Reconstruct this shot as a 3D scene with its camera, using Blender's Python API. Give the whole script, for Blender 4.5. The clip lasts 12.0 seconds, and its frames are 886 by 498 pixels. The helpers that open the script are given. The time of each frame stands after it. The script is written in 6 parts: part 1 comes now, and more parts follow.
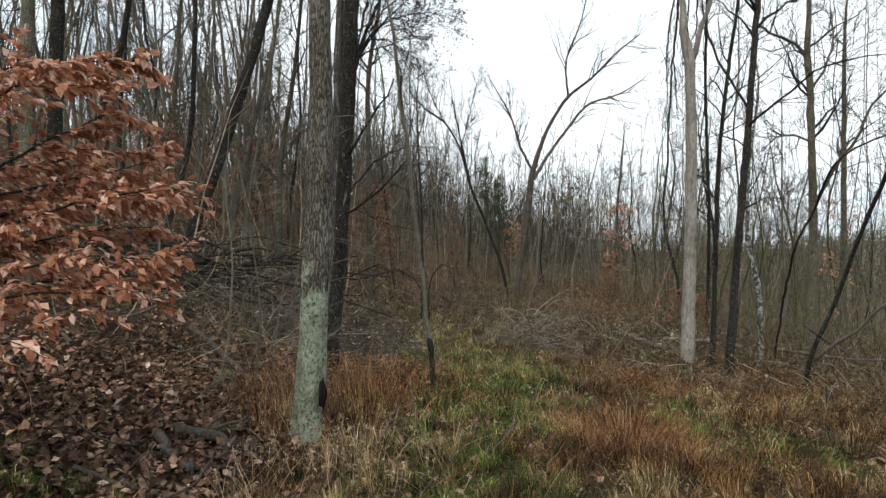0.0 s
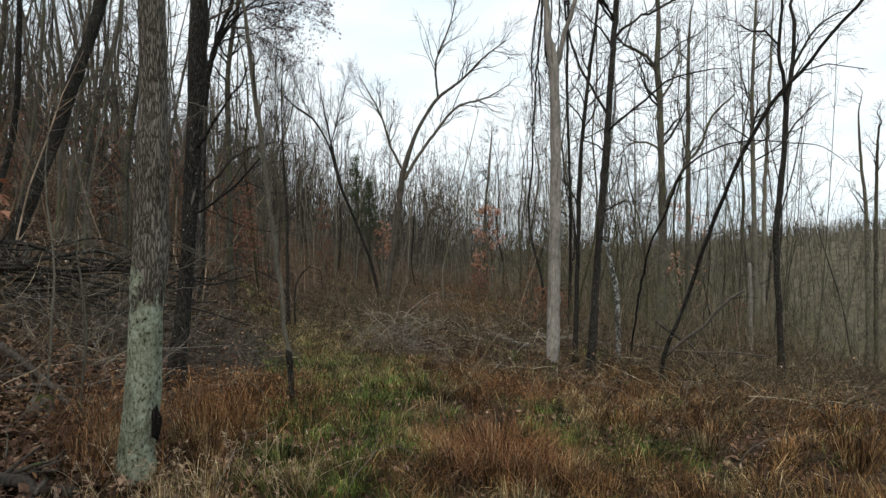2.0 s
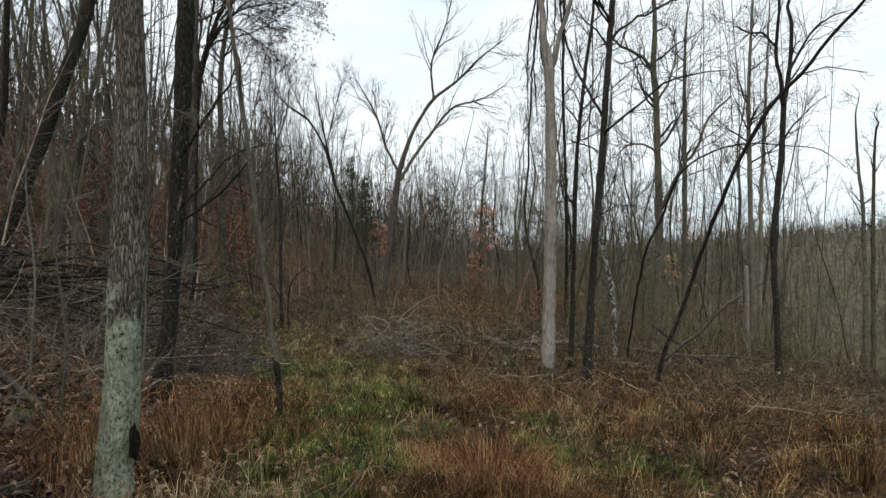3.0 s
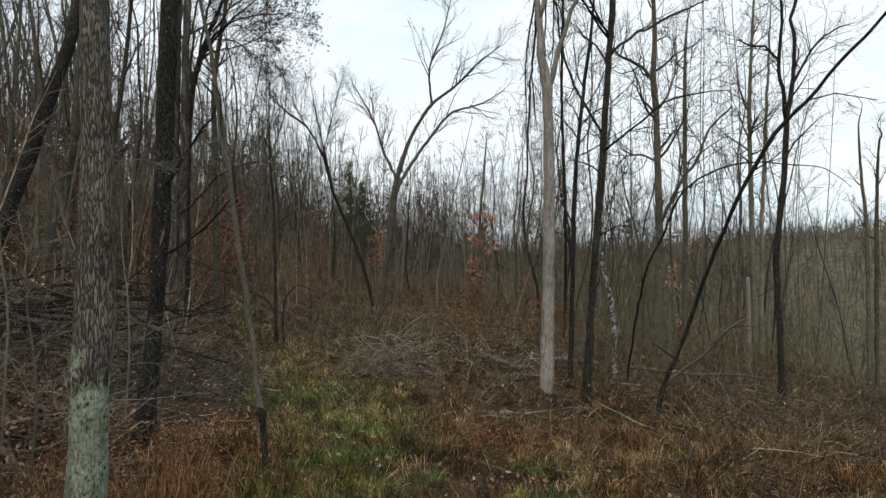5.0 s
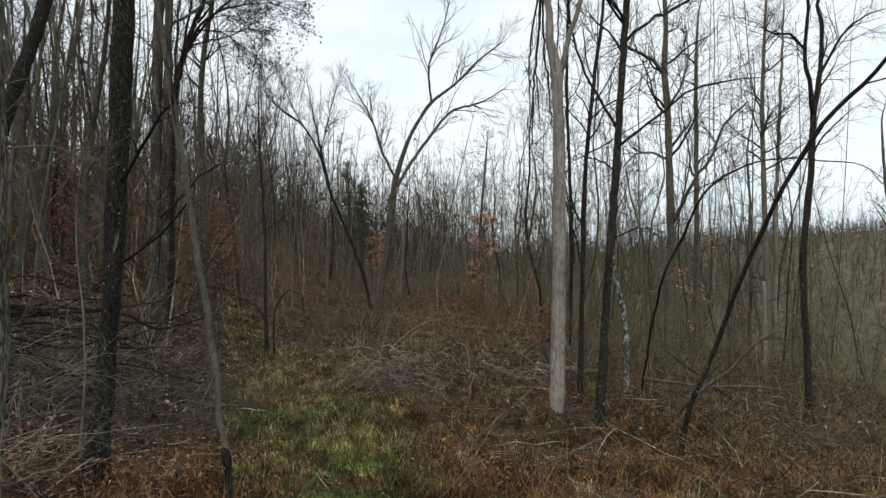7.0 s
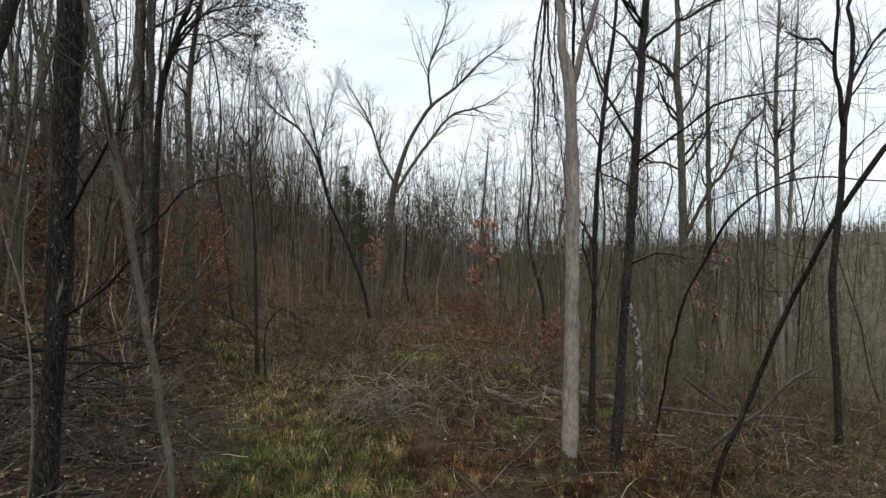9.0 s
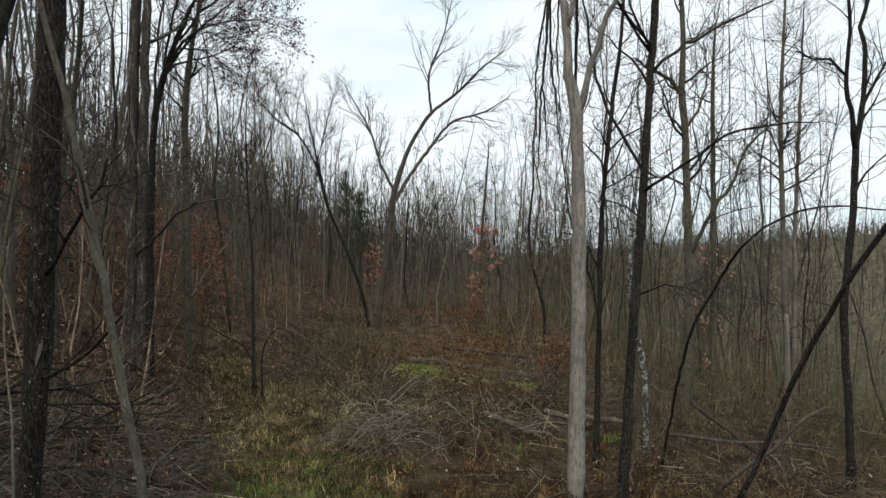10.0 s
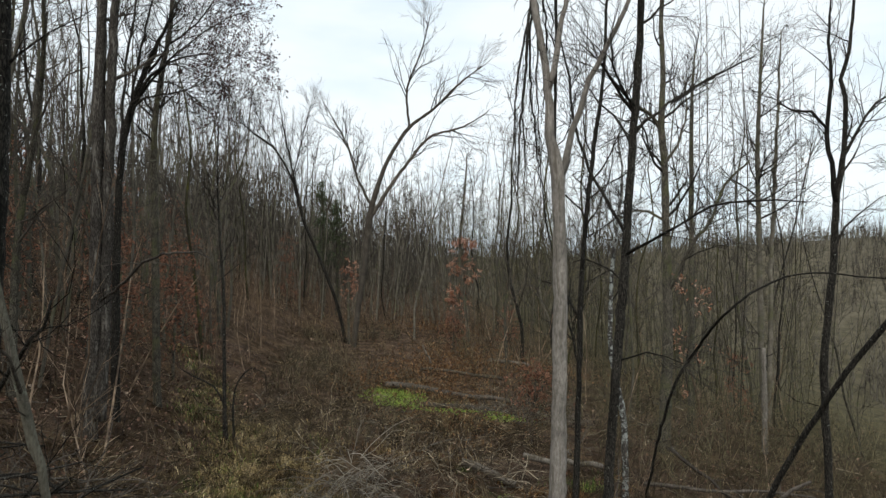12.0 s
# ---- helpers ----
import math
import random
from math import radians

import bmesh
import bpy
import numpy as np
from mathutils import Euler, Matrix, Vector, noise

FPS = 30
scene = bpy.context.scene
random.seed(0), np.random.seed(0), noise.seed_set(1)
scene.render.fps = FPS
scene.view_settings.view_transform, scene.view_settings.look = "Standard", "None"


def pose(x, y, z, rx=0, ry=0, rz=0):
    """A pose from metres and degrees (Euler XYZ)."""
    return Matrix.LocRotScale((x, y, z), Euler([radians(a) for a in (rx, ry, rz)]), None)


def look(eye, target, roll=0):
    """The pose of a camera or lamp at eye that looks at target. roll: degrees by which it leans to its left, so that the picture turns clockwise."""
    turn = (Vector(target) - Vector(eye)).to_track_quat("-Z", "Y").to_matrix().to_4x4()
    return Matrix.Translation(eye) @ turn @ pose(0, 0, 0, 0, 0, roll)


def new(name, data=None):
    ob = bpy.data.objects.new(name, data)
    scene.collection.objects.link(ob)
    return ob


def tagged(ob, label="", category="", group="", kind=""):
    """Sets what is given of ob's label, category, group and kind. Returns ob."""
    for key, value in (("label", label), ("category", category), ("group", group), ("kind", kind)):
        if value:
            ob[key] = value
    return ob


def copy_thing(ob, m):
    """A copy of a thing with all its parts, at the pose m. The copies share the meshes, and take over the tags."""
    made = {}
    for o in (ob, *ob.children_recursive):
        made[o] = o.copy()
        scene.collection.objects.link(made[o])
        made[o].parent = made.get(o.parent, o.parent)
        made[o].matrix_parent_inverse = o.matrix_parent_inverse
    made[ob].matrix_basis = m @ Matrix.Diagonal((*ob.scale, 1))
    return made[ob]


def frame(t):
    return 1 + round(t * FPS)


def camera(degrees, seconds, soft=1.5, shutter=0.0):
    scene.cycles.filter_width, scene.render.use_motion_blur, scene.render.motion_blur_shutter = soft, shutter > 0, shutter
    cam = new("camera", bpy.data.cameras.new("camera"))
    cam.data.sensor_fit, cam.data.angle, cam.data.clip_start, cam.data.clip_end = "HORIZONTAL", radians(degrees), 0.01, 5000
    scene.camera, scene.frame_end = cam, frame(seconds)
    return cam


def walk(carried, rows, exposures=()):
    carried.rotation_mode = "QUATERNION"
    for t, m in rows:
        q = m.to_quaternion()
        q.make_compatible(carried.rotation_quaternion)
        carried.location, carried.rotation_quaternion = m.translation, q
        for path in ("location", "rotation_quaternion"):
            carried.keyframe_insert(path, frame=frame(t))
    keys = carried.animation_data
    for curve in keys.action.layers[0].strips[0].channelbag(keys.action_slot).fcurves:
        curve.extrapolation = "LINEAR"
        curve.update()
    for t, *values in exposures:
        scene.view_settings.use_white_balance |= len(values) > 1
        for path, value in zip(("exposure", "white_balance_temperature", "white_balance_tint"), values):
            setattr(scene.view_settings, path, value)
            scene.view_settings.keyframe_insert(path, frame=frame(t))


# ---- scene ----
cam = camera(68.6, 12.0, soft=1.4)
METRES, EYE, TILT, LEAN, TURN = 5.5, 1.8, 0.0, 0.0, 0.0
ROWS = [
    (0.0, 0.0, 0.0, 0.0, 0.0, 0.0, -0.0),
    (0.5, 0.0025, 0.0249, 0.001, -1.74, -0.0, 0.05),
    (1.0, 0.0091, 0.0488, 0.0006, -6.89, -0.02, 0.08),
    (1.5, 0.0154, 0.0672, 0.0027, -10.93, -0.04, 0.15),
    (2.0, 0.023, 0.0858, 0.0089, -11.27, -0.04, 0.19),
    (2.5, 0.0324, 0.1035, 0.0153, -11.44, -0.04, 0.22),
    (3.0, 0.0398, 0.1181, 0.025, -11.57, -0.02, 0.23),
    (5.0, 0.067, 0.1748, 0.1072, -11.61, -0.01, 0.34),
    (5.5, 0.0726, 0.1998, 0.1075, -11.61, 0.0, 0.35),
    (6.0, 0.0835, 0.2509, 0.1085, -11.6, 0.02, 0.38),
    (6.5, 0.0984, 0.3183, 0.1131, -11.59, 0.04, 0.43),
    (7.0, 0.1108, 0.3851, 0.1213, -11.6, 0.06, 0.42),
    (9.0, 0.1462, 0.5818, 0.2048, -11.63, 0.12, 0.4),
    (9.5, 0.15, 0.6158, 0.2548, -11.65, 0.14, 0.37),
    (10.0, 0.1534, 0.6476, 0.2988, -11.67, 0.14, 0.35),
    (10.5, 0.1563, 0.6742, 0.3385, -11.68, 0.15, 0.32),
    (11.0, 0.1611, 0.6988, 0.3944, -11.72, 0.14, 0.23),
    (11.5, 0.1666, 0.7122, 0.4501, -11.92, 0.12, 0.18),
    (12.0, 0.1683, 0.7117, 0.4953, -13.64, 0.12, 0.13),
]
walk(cam, [(t, pose(0, 0, EYE, TILT, LEAN, TURN) @ pose(METRES * x, METRES * y, METRES * z, 90 + pitch, roll, yaw)) for t, x, y, z, yaw, pitch, roll in ROWS],
     exposures=((0.0, 0.6), (1.0, 0.5), (2.2, 0.2), (12.0, 0.13)))

# ---- world and light: a bright overcast winter sky ----
SUN_UP, SUN_WAY = radians(52), radians(205)
world = bpy.data.worlds.new("overcast_sky")
scene.world = world
world.use_nodes = True
wn, wl = world.node_tree.nodes, world.node_tree.links
for n in list(wn):
    wn.remove(n)
sky = wn.new("ShaderNodeTexSky")
sky.sky_type, sky.sun_disc, sky.sun_elevation, sky.sun_rotation = "NISHITA", False, SUN_UP, SUN_WAY
sky_bg = wn.new("ShaderNodeBackground")
sky_bg.inputs["Strength"].default_value = 0.12
cloud_bg = wn.new("ShaderNodeBackground")
cloud_bg.inputs["Strength"].default_value = 1.02
wcoord = wn.new("ShaderNodeTexCoord")
wmap = wn.new("ShaderNodeMapping")
wmap.inputs["Scale"].default_value = (1.0, 1.0, 3.2)
wnoise = wn.new("ShaderNodeTexNoise")
wnoise.inputs["Scale"].default_value, wnoise.inputs["Detail"].default_value, wnoise.inputs["Roughness"].default_value = 1.6, 5.0, 0.55
wramp = wn.new("ShaderNodeValToRGB")
wramp.color_ramp.elements[0].position, wramp.color_ramp.elements[0].color = 0.34, (0.64, 0.81, 0.94, 1)
wramp.color_ramp.elements[1].position, wramp.color_ramp.elements[1].color = 0.58, (0.925, 0.99, 1.02, 1)
wmix = wn.new("ShaderNodeMixShader")
wmix.inputs[0].default_value = 0.9
wout = wn.new("ShaderNodeOutputWorld")
wl.new(wcoord.outputs["Generated"], wmap.inputs["Vector"])
wl.new(wmap.outputs["Vector"], wnoise.inputs["Vector"])
wl.new(wnoise.outputs["Fac"], wramp.inputs["Fac"])
wl.new(wramp.outputs["Color"], cloud_bg.inputs["Color"])
wl.new(sky.outputs["Color"], sky_bg.inputs["Color"])
wl.new(sky_bg.outputs["Background"], wmix.inputs[1])
wl.new(cloud_bg.outputs["Background"], wmix.inputs[2])
wl.new(wmix.outputs["Shader"], wout.inputs["Surface"])

sun_data = bpy.data.lights.new("sun", "SUN")
sun_data.energy, sun_data.angle, sun_data.color = 1.8, radians(24), (1.0, 0.96, 0.9)
sun = new("sun", sun_data)
sun.matrix_world = look((0, 0, 60), (-60 * math.sin(SUN_WAY) / math.tan(SUN_UP), -60 * math.cos(SUN_WAY) / math.tan(SUN_UP), 0))


# ---- materials ----
def nodes_of(name, rough=0.9):
    m = bpy.data.materials.new(name)
    m.use_nodes = True
    t = m.node_tree
    b = t.nodes["Principled BSDF"]
    b.inputs["Roughness"].default_value = rough
    b.inputs["Specular IOR Level"].default_value = 0.08
    return m, t.nodes, t.links, b


def noise_node(n, l, scale, detail=4.0, stretch=None, rough=0.6, space="Object"):
    c = n.new("ShaderNodeTexCoord")
    t = n.new("ShaderNodeTexNoise")
    t.inputs["Scale"].default_value, t.inputs["Detail"].default_value, t.inputs["Roughness"].default_value = scale, detail, rough
    out = c.outputs[space]
    if stretch:
        mp = n.new("ShaderNodeMapping")
        mp.inputs["Scale"].default_value = stretch
        l.new(out, mp.inputs["Vector"])
        out = mp.outputs["Vector"]
    l.new(out, t.inputs["Vector"])
    return t.outputs["Fac"]


def ramp(n, l, fac, stops):
    r = n.new("ShaderNodeValToRGB")
    e = r.color_ramp.elements
    while len(e) < len(stops):
        e.new(0.5)
    for k, (p, c) in enumerate(stops):
        e[k].position, e[k].color = p, (*c, 1) if len(c) == 3 else c
    l.new(fac, r.inputs["Fac"])
    return r.outputs["Color"]


def mix(n, l, fac, a, b, how="MIX"):
    m = n.new("ShaderNodeMix")
    m.data_type, m.blend_type = "RGBA", how
    if isinstance(fac, float):
        m.inputs["Factor"].default_value = fac
    else:
        l.new(fac, m.inputs["Factor"])
    for sock, v in ((m.inputs[6], a), (m.inputs[7], b)):
        if isinstance(v, tuple):
            sock.default_value = (*v, 1)
        else:
            l.new(v, sock)
    return m.outputs[2]


def bump(n, l, b, height, strength, distance):
    k = n.new("ShaderNodeBump")
    k.inputs["Strength"].default_value, k.inputs["Distance"].default_value = strength, distance
    l.new(height, k.inputs["Height"])
    l.new(k.outputs["Normal"], b.inputs["Normal"])


def furrows(n, l, scale, stretch):
    """Plates of bark between furrows, longer than wide."""
    c = n.new("ShaderNodeTexCoord")
    mp = n.new("ShaderNodeMapping")
    mp.inputs["Scale"].default_value = (1, 1, stretch)
    w = n.new("ShaderNodeTexNoise")
    w.inputs["Scale"].default_value, w.inputs["Detail"].default_value = scale * 0.5, 4.0
    add = n.new("ShaderNodeMix")
    add.data_type, add.blend_type = "RGBA", "LINEAR_LIGHT"
    add.inputs["Factor"].default_value = 0.05
    v = n.new("ShaderNodeTexVoronoi")
    v.feature = "DISTANCE_TO_EDGE"
    v.inputs["Scale"].default_value = scale
    l.new(c.outputs["Object"], mp.inputs["Vector"])
    l.new(mp.outputs["Vector"], w.inputs["Vector"])
    l.new(mp.outputs["Vector"], add.inputs[6])
    l.new(w.outputs["Color"], add.inputs[7])
    l.new(add.outputs[2], v.inputs["Vector"])
    return ramp(n, l, v.outputs["Distance"], [(0.0, (0, 0, 0)), (0.22, (0.75, 0.75, 0.75)), (0.5, (1, 1, 1))])


def bark(name, dark, light, lichen=None, lichen_at=(0.62, 0.7), grain=22.0, lift=0.012, patch=3.0, plates=True, moss=None, tall=None):
    m, n, l, b = nodes_of(name, 0.93)
    fine = noise_node(n, l, grain * 1.6, 6.0, (1, 1, 0.35), 0.7)
    if plates:
        ridges = mix(n, l, 0.55, furrows(n, l, grain * 1.6, 0.2), fine)
    else:
        ridges = fine
    blotch = noise_node(n, l, 2.3, 4.0)
    base = ramp(n, l, ridges, [(0.3, dark), (0.72, light)])
    base = mix(n, l, 1.0, base, ramp(n, l, blotch, [(0.3, (0.62, 0.62, 0.62)), (0.7, (1.25, 1.25, 1.25))]), "MULTIPLY")
    oi = n.new("ShaderNodeObjectInfo")
    tone = ramp(n, l, oi.outputs["Random"], [(0.0, (0.65, 0.65, 0.65)), (1.0, (1.3, 1.3, 1.3))])
    base = mix(n, l, 1.0, base, tone, "MULTIPLY")
    if lichen:
        spots = noise_node(n, l, patch, 6.0, tall, 0.72)
        base = mix(n, l, ramp(n, l, spots, [(lichen_at[0], (0, 0, 0)), (lichen_at[1], (1, 1, 1))]), base, lichen)
    if moss:
        base = mix(n, l, ramp(n, l, noise_node(n, l, 1.4, 5.0), [(0.5, (0, 0, 0)), (0.66, (0.8, 0.8, 0.8))]), base, moss)
    l.new(base, b.inputs["Base Color"])
    bump(n, l, b, ridges, 1.0, lift)
    return m


BARK_GREY = bark("grey_brown_bark", (0.0398, 0.0349, 0.0263), (0.186, 0.164, 0.126), (0.265, 0.272, 0.203), moss=(0.0928, 0.097, 0.0419))
BARK_DARK = bark("dark_wet_bark", (0.01, 0.009, 0.0075), (0.062, 0.055, 0.045), (0.3, 0.31, 0.27), (0.635, 0.66), grain=26.0, patch=20.0)
BARK_PALE = bark("weathered_bare_wood", (0.1, 0.088, 0.074), (0.3, 0.27, 0.233), (0.13, 0.112, 0.09), (0.55, 0.64), grain=16.0, lift=0.008, plates=False, patch=16.0, tall=(1, 1, 0.06))
BARK_TWIG = bark("twig_bark", (0.038, 0.032, 0.025), (0.135, 0.116, 0.093), None, plates=False)
# Pale grey bark; its lightness also stands in for haze on distant trunks
BARK_FAR = bark("hazy_grey_bark", (0.078, 0.068, 0.052), (0.225, 0.2, 0.158), (0.22, 0.226, 0.172), plates=False, moss=(0.102, 0.1029, 0.0528))
BARK_SAP = bark("smooth_sapling_bark", (0.055, 0.05, 0.037), (0.185, 0.17, 0.13), (0.23, 0.24, 0.18), grain=40.0, lift=0.003, plates=False)
BARK_DEAD = bark("peeling_dead_bark", (0.025, 0.021, 0.018), (0.1, 0.088, 0.073), (0.17, 0.155, 0.132), (0.55, 0.63), patch=7.0, tall=(1, 1, 0.22))
BARK_ROTTEN = bark("rotten_mossy_bark", (0.03, 0.022, 0.014), (0.15, 0.115, 0.075), (0.1, 0.105, 0.035), (0.52, 0.62), grain=20.0, lift=0.02, patch=6.0)
BARK_MOSSY = bark("moss_stained_bark", (0.0245, 0.0223, 0.0127), (0.0918, 0.0823, 0.0475), (0.245, 0.247, 0.169), (0.62, 0.66), grain=26.0, patch=12.0, moss=(0.0918, 0.0882, 0.019))


def lichen_bark():
    m, n, l, b = nodes_of("lichen_covered_bark", 0.95)
    ridges = mix(n, l, 0.4, furrows(n, l, 46.0, 0.15), noise_node(n, l, 60.0, 6.0, (1, 1, 0.4), 0.7))
    base = ramp(n, l, ridges, [(0.3, (0.045, 0.039, 0.031)), (0.55, (0.155, 0.139, 0.115)), (0.85, (0.225, 0.203, 0.17))])
    base = mix(n, l, 1.0, base, ramp(n, l, noise_node(n, l, 3.0, 4.0), [(0.3, (0.65, 0.62, 0.58)), (0.7, (1.2, 1.2, 1.2))]), "MULTIPLY")
    crust = ramp(n, l, noise_node(n, l, 38.0, 9.0, (1, 1, 0.7), 0.74), [(0.385, (0.025, 0.024, 0.017)), (0.42, (0.14, 0.145, 0.1)), (0.48, (0.24, 0.265, 0.2)), (0.6, (0.35, 0.385, 0.305)), (0.75, (0.47, 0.5, 0.42))])
    crust = mix(n, l, 1.0, crust, ramp(n, l, noise_node(n, l, 7.0, 5.0, (1, 1, 0.6), 0.7), [(0.35, (0.55, 0.53, 0.46)), (0.55, (1.05, 1.05, 1.0)), (0.7, (1.2, 1.2, 1.2))]), "MULTIPLY")
    c = n.new("ShaderNodeTexCoord")
    z = n.new("ShaderNodeSeparateXYZ")
    l.new(c.outputs["Object"], z.inputs["Vector"])
    up = n.new("ShaderNodeMapRange")
    up.inputs["From Min"].default_value, up.inputs["From Max"].default_value = 0.75, 2.1
    up.inputs["To Min"].default_value, up.inputs["To Max"].default_value = 0.34, -0.3
    l.new(z.outputs["Z"], up.inputs["Value"])
    add = n.new("ShaderNodeMath")
    add.operation = "ADD"
    l.new(up.outputs["Result"], add.inputs[0])
    l.new(noise_node(n, l, 5.5, 6.0, (1, 1, 0.55), 0.72), add.inputs[1])
    l.new(mix(n, l, ramp(n, l, add.outputs["Value"], [(0.485, (0, 0, 0)), (0.515, (1, 1, 1))]), base, crust), b.inputs["Base Color"])
    bump(n, l, b, ridges, 1.0, 0.016)
    return m


LICHEN = lichen_bark()


def scatter_colour(name, stops, rough=0.8, per="Random Per Island", thin=0.0, patchy=0.0):
    """A material whose colour changes from piece to piece."""
    m, n, l, b = nodes_of(name, rough)
    if per == "Random":
        r = n.new("ShaderNodeObjectInfo").outputs["Random"]
    else:
        r = n.new("ShaderNodeNewGeometry").outputs["Random Per Island"]
    base = ramp(n, l, r, stops)
    fleck = ramp(n, l, noise_node(n, l, 60.0, 3.0), [(0.3, (0.75, 0.75, 0.75)), (0.7, (1.15, 1.15, 1.15))])
    base = mix(n, l, 1.0, base, fleck, "MULTIPLY")
    # patchy: random tone whose dark end also stands in for shade between tufts
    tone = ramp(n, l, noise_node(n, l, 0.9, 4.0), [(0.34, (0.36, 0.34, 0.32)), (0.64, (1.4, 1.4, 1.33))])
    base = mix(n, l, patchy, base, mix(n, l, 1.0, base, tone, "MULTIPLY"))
    clump_shade = ramp(n, l, noise_node(n, l, 3.6, 3.0), [(0.38, (0.18, 0.17, 0.16)), (0.5, (0.82, 0.81, 0.77)), (0.62, (1.65, 1.62, 1.52))])
    base = mix(n, l, patchy, base, mix(n, l, 1.0, base, clump_shade, "MULTIPLY"))
    l.new(base, b.inputs["Base Color"])
    if thin:
        tr = n.new("ShaderNodeBsdfTranslucent")
        sh = n.new("ShaderNodeMixShader")
        sh.inputs[0].default_value = thin
        l.new(base, tr.inputs["Color"])
        l.new(b.outputs["BSDF"], sh.inputs[1])
        l.new(tr.outputs["BSDF"], sh.inputs[2])
        l.new(sh.outputs["Shader"], n["Material Output"].inputs["Surface"])
    return m


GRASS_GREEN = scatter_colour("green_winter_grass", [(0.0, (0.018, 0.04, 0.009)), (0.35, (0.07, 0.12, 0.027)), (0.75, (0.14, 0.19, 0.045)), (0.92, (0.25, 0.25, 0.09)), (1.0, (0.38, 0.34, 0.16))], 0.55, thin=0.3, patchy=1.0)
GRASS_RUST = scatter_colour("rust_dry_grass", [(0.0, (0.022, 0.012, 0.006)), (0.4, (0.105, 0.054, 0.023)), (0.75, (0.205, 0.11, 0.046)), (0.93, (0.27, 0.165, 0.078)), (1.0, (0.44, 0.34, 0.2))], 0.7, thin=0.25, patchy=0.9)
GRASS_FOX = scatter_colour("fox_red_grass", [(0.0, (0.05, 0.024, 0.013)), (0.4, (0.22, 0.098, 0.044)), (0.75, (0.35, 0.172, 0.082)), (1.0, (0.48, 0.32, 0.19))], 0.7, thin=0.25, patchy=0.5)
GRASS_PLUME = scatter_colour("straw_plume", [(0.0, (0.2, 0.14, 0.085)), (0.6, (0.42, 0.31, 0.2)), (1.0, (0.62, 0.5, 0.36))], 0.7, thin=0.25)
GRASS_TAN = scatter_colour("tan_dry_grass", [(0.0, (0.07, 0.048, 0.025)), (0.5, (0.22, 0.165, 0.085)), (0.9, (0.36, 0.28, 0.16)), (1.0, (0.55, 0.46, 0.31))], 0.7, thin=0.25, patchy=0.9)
BEECH_STOPS = [(0.0, (0.2, 0.07, 0.035)), (0.4, (0.38, 0.165, 0.092)), (0.75, (0.56, 0.31, 0.205)), (1.0, (0.72, 0.51, 0.4))]
LEAF_BEECH = scatter_colour("copper_beech_leaf", BEECH_STOPS, 0.45, thin=0.4)
LEAF_BEECH_ONE = scatter_colour("copper_beech_leaf_single", BEECH_STOPS, 0.5, "Random", thin=0.4)
LEAF_RUST = scatter_colour("dull_rust_leaf", [(0.0, (0.13, 0.058, 0.036)), (0.6, (0.23, 0.11, 0.07)), (1.0, (0.34, 0.18, 0.115))], 0.7, thin=0.3)
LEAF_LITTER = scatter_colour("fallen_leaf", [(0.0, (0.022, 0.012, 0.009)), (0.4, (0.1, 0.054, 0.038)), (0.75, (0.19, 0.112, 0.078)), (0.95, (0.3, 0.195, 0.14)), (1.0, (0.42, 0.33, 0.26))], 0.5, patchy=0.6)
LEAF_BRACKEN = scatter_colour("orange_bracken", [(0.0, (0.07, 0.035, 0.016)), (0.6, (0.18, 0.094, 0.044)), (1.0, (0.33, 0.2, 0.1))], 0.8, thin=0.2)
NEEDLES = scatter_colour("pine_needle", [(0.0, (0.04, 0.055, 0.028)), (1.0, (0.1, 0.125, 0.06))], 0.7, thin=0.2)
LEAF_DARK = scatter_colour("withered_dark_leaf", [(0.0, (0.04, 0.022, 0.02)), (1.0, (0.1, 0.055, 0.05))])
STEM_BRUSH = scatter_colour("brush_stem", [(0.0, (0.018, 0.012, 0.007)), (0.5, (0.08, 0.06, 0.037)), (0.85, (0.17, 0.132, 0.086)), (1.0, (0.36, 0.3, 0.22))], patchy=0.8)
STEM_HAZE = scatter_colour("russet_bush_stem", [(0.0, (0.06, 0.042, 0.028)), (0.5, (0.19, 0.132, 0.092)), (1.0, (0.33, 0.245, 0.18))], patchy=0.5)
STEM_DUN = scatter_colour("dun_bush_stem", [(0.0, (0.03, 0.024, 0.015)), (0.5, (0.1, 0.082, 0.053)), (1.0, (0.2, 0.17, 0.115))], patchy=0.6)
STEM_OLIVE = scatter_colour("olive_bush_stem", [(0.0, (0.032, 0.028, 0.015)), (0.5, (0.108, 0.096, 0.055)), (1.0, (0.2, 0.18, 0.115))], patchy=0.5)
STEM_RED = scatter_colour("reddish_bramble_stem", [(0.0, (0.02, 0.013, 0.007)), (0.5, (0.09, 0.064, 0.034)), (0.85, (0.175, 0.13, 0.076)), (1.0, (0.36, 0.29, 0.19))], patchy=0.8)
DEADWOOD = bark("weathered_log_wood", (0.0408, 0.03332, 0.02464), (0.1734, 0.147, 0.11), (0.1122, 0.1274, 0.0528), (0.66, 0.76), grain=18.0, lift=0.01, plates=False)
DEADPALE = bark("pale_broken_wood", (0.085, 0.074, 0.06), (0.23, 0.2, 0.165), (0.07, 0.058, 0.04), (0.5, 0.62), grain=18.0, plates=False)
DEADDARK = bark("dark_rotting_wood", (0.026, 0.021, 0.017), (0.135, 0.115, 0.094), (0.075, 0.09, 0.035), (0.64, 0.74), grain=18.0, lift=0.012, plates=False)
